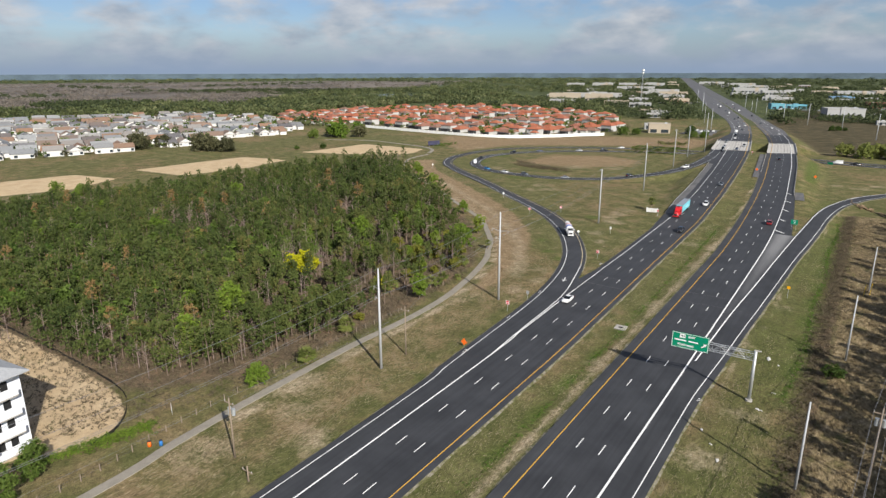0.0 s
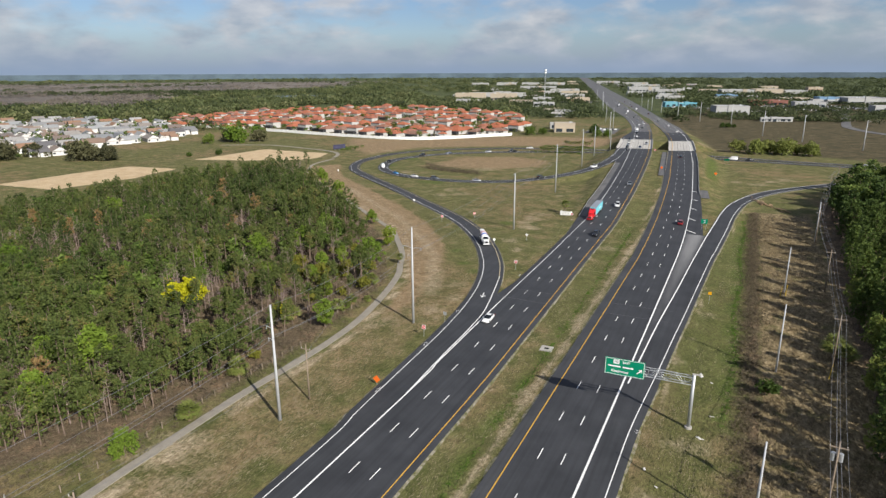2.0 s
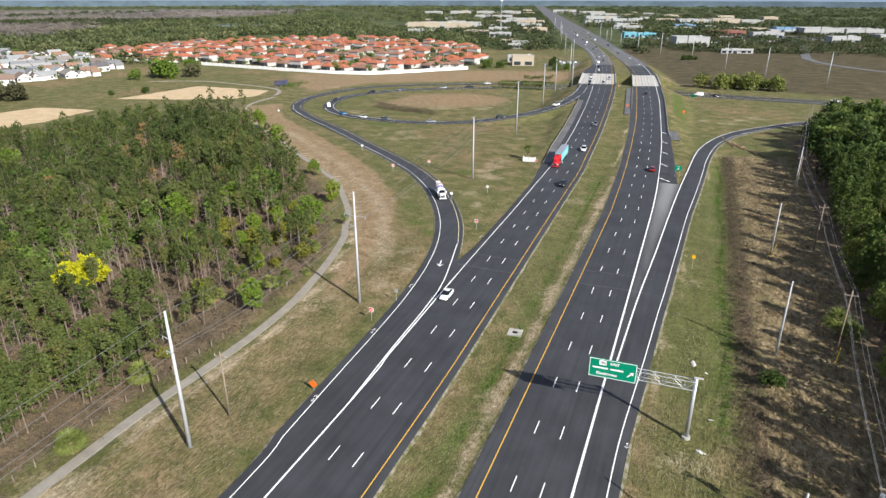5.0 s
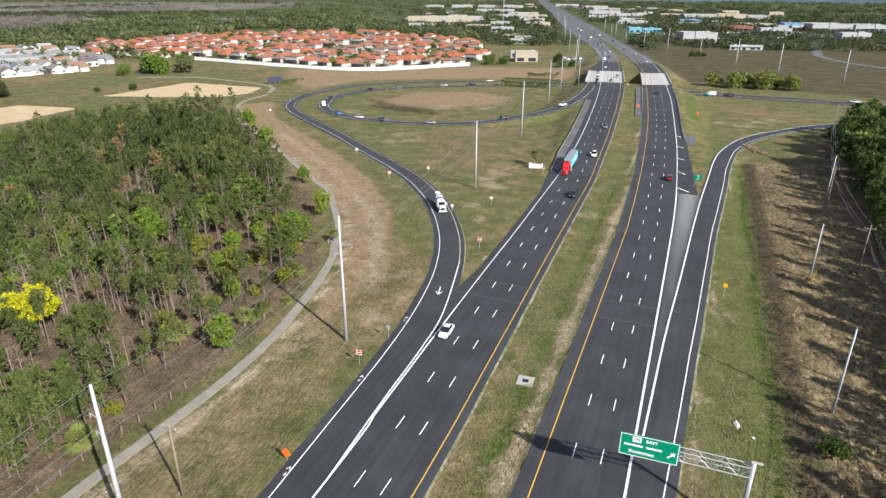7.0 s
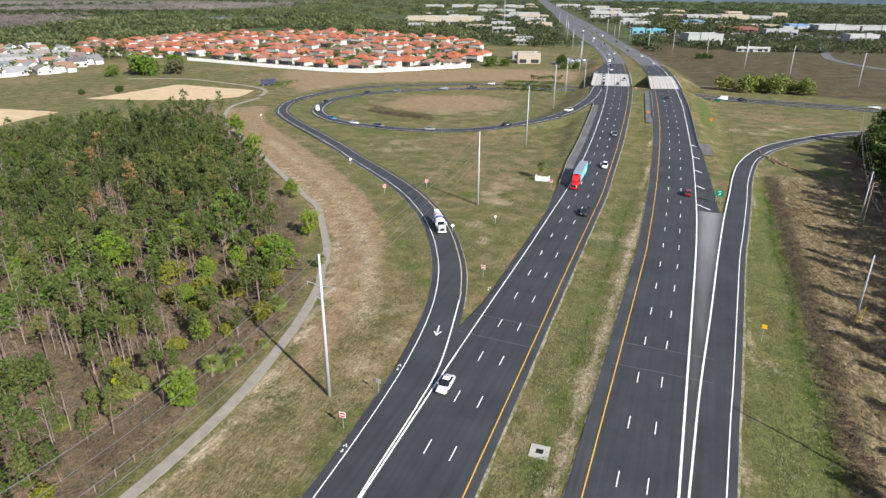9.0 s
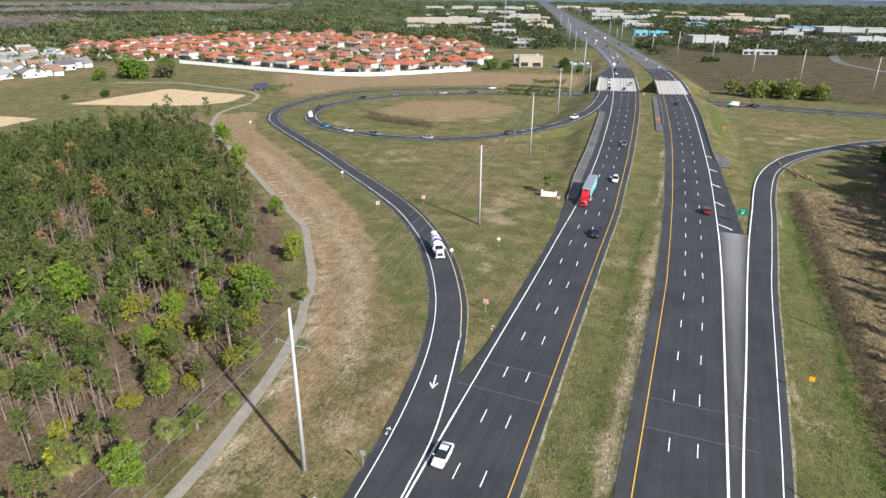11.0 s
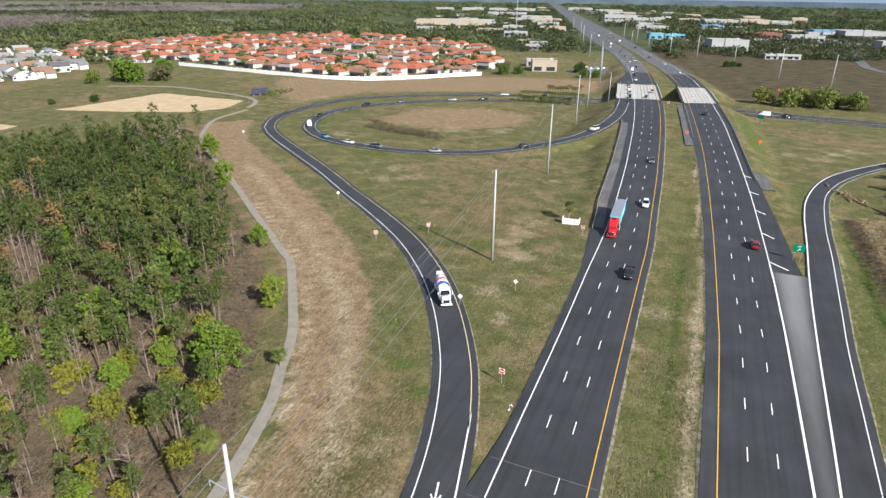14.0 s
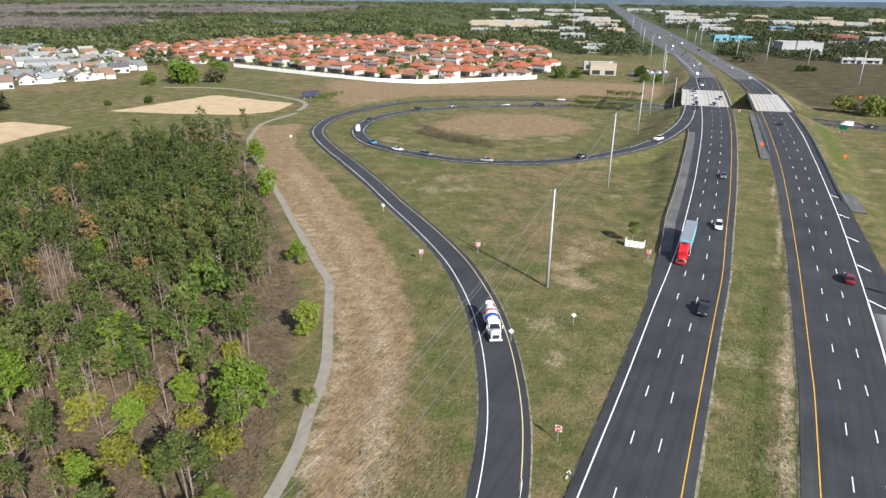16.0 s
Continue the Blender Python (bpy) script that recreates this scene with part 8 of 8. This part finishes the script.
PAINTS = {"white": car_paint("white_car_paint", (0.78, 0.78, 0.77)), "black": car_paint("black_car_paint", (0.02, 0.021, 0.024), 0.25), "grey": car_paint("grey_car_paint", (0.16, 0.18, 0.20), 0.3, 0.4), "silver": car_paint("silver_car_paint", (0.42, 0.44, 0.46), 0.3, 0.5), "red": car_paint("dark_red_car_paint", (0.20, 0.015, 0.02)), "blue": car_paint("bright_blue_car_paint", (0.02, 0.22, 0.50)), "navy": car_paint("navy_car_paint", (0.03, 0.05, 0.10))}


def car(kind, paint, m, group, extra=""):
    word = {"sedan": "sedan car", "suv": "sport utility car", "pickup": "pickup truck", "van": "panel van"}[kind]
    th = tagged(new("pickup_truck" if kind == "pickup" else "van" if kind == "van" else "car"), f"{'dark red' if paint == 'red' else paint} {word} on the {extra or 'asphalt carriageway'}", "truck" if kind == "pickup" else "van" if kind == "van" else "car", group)
    th.matrix_basis = m
    ln, low, cab, roof = SHAPES[kind]
    part("body", loft(low), PAINTS[paint], th, smooth=True)
    part("greenhouse", loft(cab), GLASS if kind != "van" else PAINTS[paint], th)
    part("roof", box(-roof[2], roof[0], roof[3] - 0.04, roof[2], roof[1], roof[3] + 0.02, 0.03), PAINTS[paint], th)
    h = ln / 2
    for s in (-1, 1):
        part("headlight", box(s * 0.62 - 0.16, h - 0.22, low[-1][3] - 0.12, s * 0.62 + 0.16, h - 0.03, low[-1][3] + 0.06, 0.02), LENS, th)
        part("tail_light", box(s * 0.70 - 0.12, -h - 0.01, low[0][3] - 0.12, s * 0.70 + 0.12, -h + 0.1, low[0][3] + 0.08, 0.02), TAIL, th)
        part("mirror", box(s * 1.0 - 0.12, 0.75, 0.98, s * 1.0 + 0.1, 0.9, 1.12, 0.02), PAINTS[paint], th)
        for yy in (-h * 0.6, h * 0.62):
            add_wheel(th, s * 0.93, yy, 0.34 if kind in ("sedan",) else 0.38, 0.22)
    if kind == "pickup":
        part("bed_liner", box(-0.8, -2.75, 0.76, 0.8, -0.65, 0.79), PLASTIC, th)
        for a in ((-0.98, -2.88, -0.82, -0.6), (0.82, -2.88, 0.98, -0.6), (-0.82, -2.88, 0.82, -2.76)):
            part("bed_side", box(a[0], a[1], 0.74, a[2], a[3], 1.15, 0.02), PAINTS[paint], th)
    return th


def on_way(fx, dx, y, toward):
    """Pose on a carriageway lane; toward: facing -y."""
    x = float(fx(y)) + dx
    s = math.atan2(float(fx(y + 3) - fx(y - 3)), 6)
    t = math.atan2(float(rise(y + 3) - rise(y - 3)), 6)
    return Matrix.Translation((x, y, float(rise(y)) + 0.06)) @ Matrix.Rotation(-s + (math.pi if toward else 0), 4, "Z") @ Matrix.Rotation(-t if toward else t, 4, "X")


def on_line(line, x, y, d=0.0, back=False):
    i = int(np.argmin(np.hypot(line[:, 0] - x, line[:, 1] - y)))
    i = min(max(i, 1), len(line) - 2)
    t = line[i + 1] - line[i - 1]
    z = line[i, 2] if line.shape[1] > 2 else 0.0
    a = math.atan2(t[1], t[0]) - math.pi / 2
    n_ = np.array((t[1], -t[0])) / math.hypot(t[0], t[1])
    return Matrix.Translation((line[i, 0] + n_[0] * d, line[i, 1] + n_[1] * d, z + 0.06)) @ Matrix.Rotation(a + (math.pi if back else 0), 4, "Z")


HW = "cars on the highway"
for kind, paint, dx, y in (("sedan", "white", -9.9, 9.9), ("pickup", "black", -2.2, 101), ("suv", "white", -2.0, 150), ("sedan", "grey", -2.2, 197), ("sedan", "navy", -6.0, 330), ("suv", "silver", -2.2, 352), ("sedan", "black", -14.5, 312), ("suv", "black", -14.5, 326), ("sedan", "silver", -14.6, 342), ("sedan", "white", -14.8, 358), ("pickup", "grey", -15.0, 376), ("sedan", "white", -10, 405), ("suv", "black", -10.5, 430), ("sedan", "silver", -11, 452), ("van", "white", -10.5, 470), ("sedan", "black", -6, 505), ("suv", "grey", -10.5, 540), ("sedan", "white", -3, 590), ("sedan", "grey", -8, 640), ("suv", "black", -3, 720), ("van", "white", -8, 800), ("sedan", "silver", -3, 880), ("sedan", "white", -9, 565), ("suv", "silver", -3, 620), ("sedan", "black", -9, 690), ("sedan", "white", -13, 760), ("suv", "grey", -9, 850), ("sedan", "black", -13, 930), ("van", "white", -9, 960), ("sedan", "navy", -3, 1010), ("suv", "white", -9, 1030), ("sedan", "black", -5, 1060), ("sedan", "silver", -12, 1080)):
    car(kind, paint, on_way(LEFT_YELLOW, dx, y, True), HW)
for kind, paint, dx, y in (("suv", "red", 9.2, 130), ("sedan", "white", 9.0, 470), ("sedan", "black", 5.2, 290), ("sedan", "grey", 5, 640), ("suv", "black", 9, 760), ("van", "white", 4, 860), ("sedan", "white", 9, 560), ("sedan", "black", 4, 930), ("suv", "grey", 8, 990), ("sedan", "white", 12, 1040), ("sedan", "navy", 5, 1075)):
    car(kind, paint, on_way(RIGHT_YELLOW, dx, y, False), HW)
QUEUE = "cars queueing on the loop ramp"
for kind, paint, x, y in (("pickup", "white", -59.5, 240), ("suv", "black", -77, 207), ("sedan", "silver", -108, 190), ("suv", "grey", -129, 188.5), ("sedan", "white", -143, 189), ("sedan", "blue", -158, 193), ("van", "white", -178, 209), ("sedan", "black", -189.5, 230), ("suv", "black", -187, 270), ("sedan", "navy", -176, 290), ("sedan", "silver", -150, 311), ("pickup", "black", -133, 318)):
    car(kind, paint, on_line(LOOP_MID, x, y, 0, False), QUEUE, "loop ramp")
for kind, paint, x, y in (("sedan", "white", -126, 340), ("sedan", "black", -105, 347), ("pickup", "white", 91, 331), ("suv", "grey", 140, 330)):
    car(kind, paint, on_line(offset(RAMP_LEFT, 2.4), x, y, 0, True), "cars on the cross road", "cross road")
car("pickup", "black", on_line(LOOP_MID, 25, 330), "cars on the cross road", "cross road")
car("van", "white", on_line(LOOP_MID, 16, 331), "cars on the cross road", "cross road")
car("sedan", "silver", on_line((el + er) / 2, 79, 261), "", "exit ramp")


# articulated lorry
RED_CAB, CYAN, TRAILER_TOP = car_paint("red_lorry_paint", (0.62, 0.015, 0.02)), plain("cyan_trailer_side", (0.16, 0.50, 0.58), 0.5, vary=0.06), plain("grey_trailer_roof", (0.30, 0.33, 0.37), 0.5, 0.3)
CHROME = plain("chrome", (0.7, 0.7, 0.7), 0.15, 0.9, vary=0.05)
lorry = tagged(new("semi_truck"), "red semi truck pulling a cyan box trailer with a grey roof", "truck")
lorry.matrix_basis = on_way(LEFT_WHITE, 1.9, 131, True)
part("hood", loft([(7.2, 1.0, 0.7, 2.05, 0.15), (8.6, 0.95, 0.7, 1.95, 0.18), (9.6, 0.85, 0.75, 1.75, 0.2)]), RED_CAB, lorry, smooth=True)
part("cab", loft([(4.3, 1.24, 0.9, 3.7, 0.1), (4.5, 1.25, 0.9, 3.85, 0.12), (6.2, 1.2, 0.9, 3.5, 0.2), (7.4, 1.15, 0.9, 2.2, 0.15)]), RED_CAB, lorry)
part("windscreen", loft([(6.35, 1.05, 2.2, 3.0, 0.12), (7.35, 1.0, 2.1, 2.3, 0.1)]), GLASS, lorry)
part("roof_hatch", box(-0.5, 4.9, 3.82, 0.5, 5.7, 3.9, 0.02), PLASTIC, lorry)
part("grille", box(-0.62, 9.58, 0.85, 0.62, 9.66, 1.65, 0.02), PLASTIC, lorry)
part("bumper", box(-1.15, 9.4, 0.45, 1.15, 9.75, 0.78, 0.05), RED_CAB, lorry)
for s in (-1, 1):
    part("headlight", box(s * 0.85 - 0.15, 9.3, 1.0, s * 0.85 + 0.15, 9.55, 1.3, 0.02), LENS, lorry)
    part("side_window", box(s * 1.2 - 0.04, 5.9, 2.1, s * 1.2 + 0.02, 6.9, 2.9), GLASS, lorry)
    part("mirror", box(s * 1.42 - 0.1, 7.0, 2.0, s * 1.42 + 0.1, 7.15, 2.7, 0.02), PLASTIC, lorry)
    part("fuel_tank", add_tube(bmesh.new(), (s * 0.98, 3.2, 0.75), (s * 0.98, 5.0, 0.75), 0.33, 0.33, 12), CHROME, lorry)
    part("trailer_side", box(s * 1.29 - 0.02, -10.2, 1.15, s * 1.29 + 0.02, 3.6, 4.0), CYAN, lorry)
    for yy in (8.4, 3.4, 2.1, -7.4, -8.7):
        add_wheel(lorry, s * 1.22, yy, 0.52, 0.34 if yy > 8 else 0.5)
part("chassis", box(-0.45, -9.8, 0.75, 0.45, 8.8, 1.05), PLASTIC, lorry)
trl = part("trailer", box(-1.27, -10.2, 1.1, 1.27, 3.6, 4.02, 0.03), CYAN, lorry, "cyan box trailer")
part("roof", box(-1.29, -10.22, 4.02, 1.29, 3.62, 4.07), TRAILER_TOP, trl)
part("front_panel", box(-1.2, 3.61, 1.4, 1.2, 3.66, 3.95), CYAN, trl)
swoosh = bmesh.new()
for s in (-1, 1):
    add_box(swoosh, s * 1.325 - 0.006, -6.5, 2.3, s * 1.325 + 0.006, -2.0, 2.65)
part("stripe", swoosh, SIGN_WHITE, trl)

# concrete mixer
mixer = tagged(new("concrete_mixer_truck"), "white concrete mixer truck with red and blue drum bands", "truck")
mixer.matrix_basis = on_line(np.c_[offset(RAMP_LEFT, 2.5), np.zeros(len(RAMP_LEFT))], -55.5, 74.5, 0, True)
WHITE_LORRY = PAINTS["white"]
part("chassis", box(-0.5, -4.2, 0.7, 0.5, 4.2, 1.0), PLASTIC, mixer)
part("hood", loft([(2.9, 1.0, 0.7, 1.95, 0.12), (4.0, 0.95, 0.7, 1.85, 0.15), (4.6, 0.85, 0.75, 1.65, 0.15)]), WHITE_LORRY, mixer, smooth=True)
part("cab", loft([(1.2, 1.2, 0.8, 2.75, 0.08), (1.35, 1.22, 0.8, 2.9, 0.1), (2.4, 1.2, 0.8, 2.85, 0.12), (3.1, 1.15, 0.8, 2.0, 0.1)]), WHITE_LORRY, mixer)
part("windscreen", loft([(2.5, 1.02, 2.0, 2.72, 0.1), (3.12, 0.98, 1.95, 2.05, 0.1)]), GLASS, mixer)
part("grille", box(-0.6, 4.58, 0.85, 0.6, 4.66, 1.55, 0.02), PLASTIC, mixer)
part("bumper", box(-1.15, 4.5, 0.4, 1.15, 4.8, 0.72, 0.05), WHITE_LORRY, mixer)
DRUM = [(0.9, 0.75), (0.5, 1.05), (-0.4, 1.25), (-0.8, 1.27), (-1.3, 1.27), (-1.9, 1.22), (-2.4, 1.15), (-3.6, 0.75), (-4.4, 0.45)]


def drum_band(name, rows, mat):
    bm = bmesh.new()
    prev = None
    tilt = Matrix.Translation((0, -0.5, 2.2)) @ Matrix.Rotation(radians(-14), 4, "X")
    for y, r in rows:
        rr = [bm.verts.new(tilt @ Vector((r * math.cos(a), y + 0.6, r * math.sin(a)))) for a in np.linspace(0, 2 * math.pi, 20, endpoint=False)]
        if prev:
            for i in range(20):
                bm.faces.new((prev[i], prev[(i + 1) % 20], rr[(i + 1) % 20], rr[i]))
        else:
            bm.faces.new(rr)
        prev = rr
    bm.faces.new(prev[::-1])
    return part(name, bm, mat, mixer, smooth=True)


drum_band("drum", DRUM[:3] + DRUM[2:], WHITE_LORRY)
drum_band("blue_band", [(0.1, 1.17), (0.1, 1.20), (-0.6, 1.275), (-0.6, 1.2)], car_paint("blue_band_paint", (0.03, 0.09, 0.42)))
drum_band("red_band", [(-1.35, 1.2), (-1.35, 1.285), (-1.85, 1.245), (-1.85, 1.1)], car_paint("red_band_paint", (0.5, 0.04, 0.08)))
part("hopper", loft([(-4.7, 0.6, 2.6, 3.6, 0.0), (-3.9, 0.7, 2.7, 3.5, 0.0)]), WHITE_LORRY, mixer)
part("chute", add_tube(bmesh.new(), (0.2, -4.6, 2.6), (0.9, -5.2, 1.4), 0.25, 0.22, 8), STEEL, mixer)
part("water_tank", add_tube(bmesh.new(), (-1.0, 0.9, 1.5), (1.0, 0.9, 1.5), 0.3, 0.3, 10), STEEL, mixer)
for s in (-1, 1):
    part("headlight", box(s * 0.8 - 0.14, 4.3, 0.95, s * 0.8 + 0.14, 4.58, 1.2, 0.02), LENS, mixer)
    part("mirror", box(s * 1.4 - 0.1, 2.9, 1.9, s * 1.4 + 0.1, 3.05, 2.5, 0.02), WHITE_LORRY, mixer)
    part("fender", box(s * 0.95 - 0.28, -3.8, 1.12, s * 0.95 + 0.28, -0.9, 1.2, 0.02), WHITE_LORRY, mixer)
    for yy in (3.7, -1.6, -2.9):
        add_wheel(mixer, s * 1.18, yy, 0.5, 0.34 if yy > 3 else 0.5)
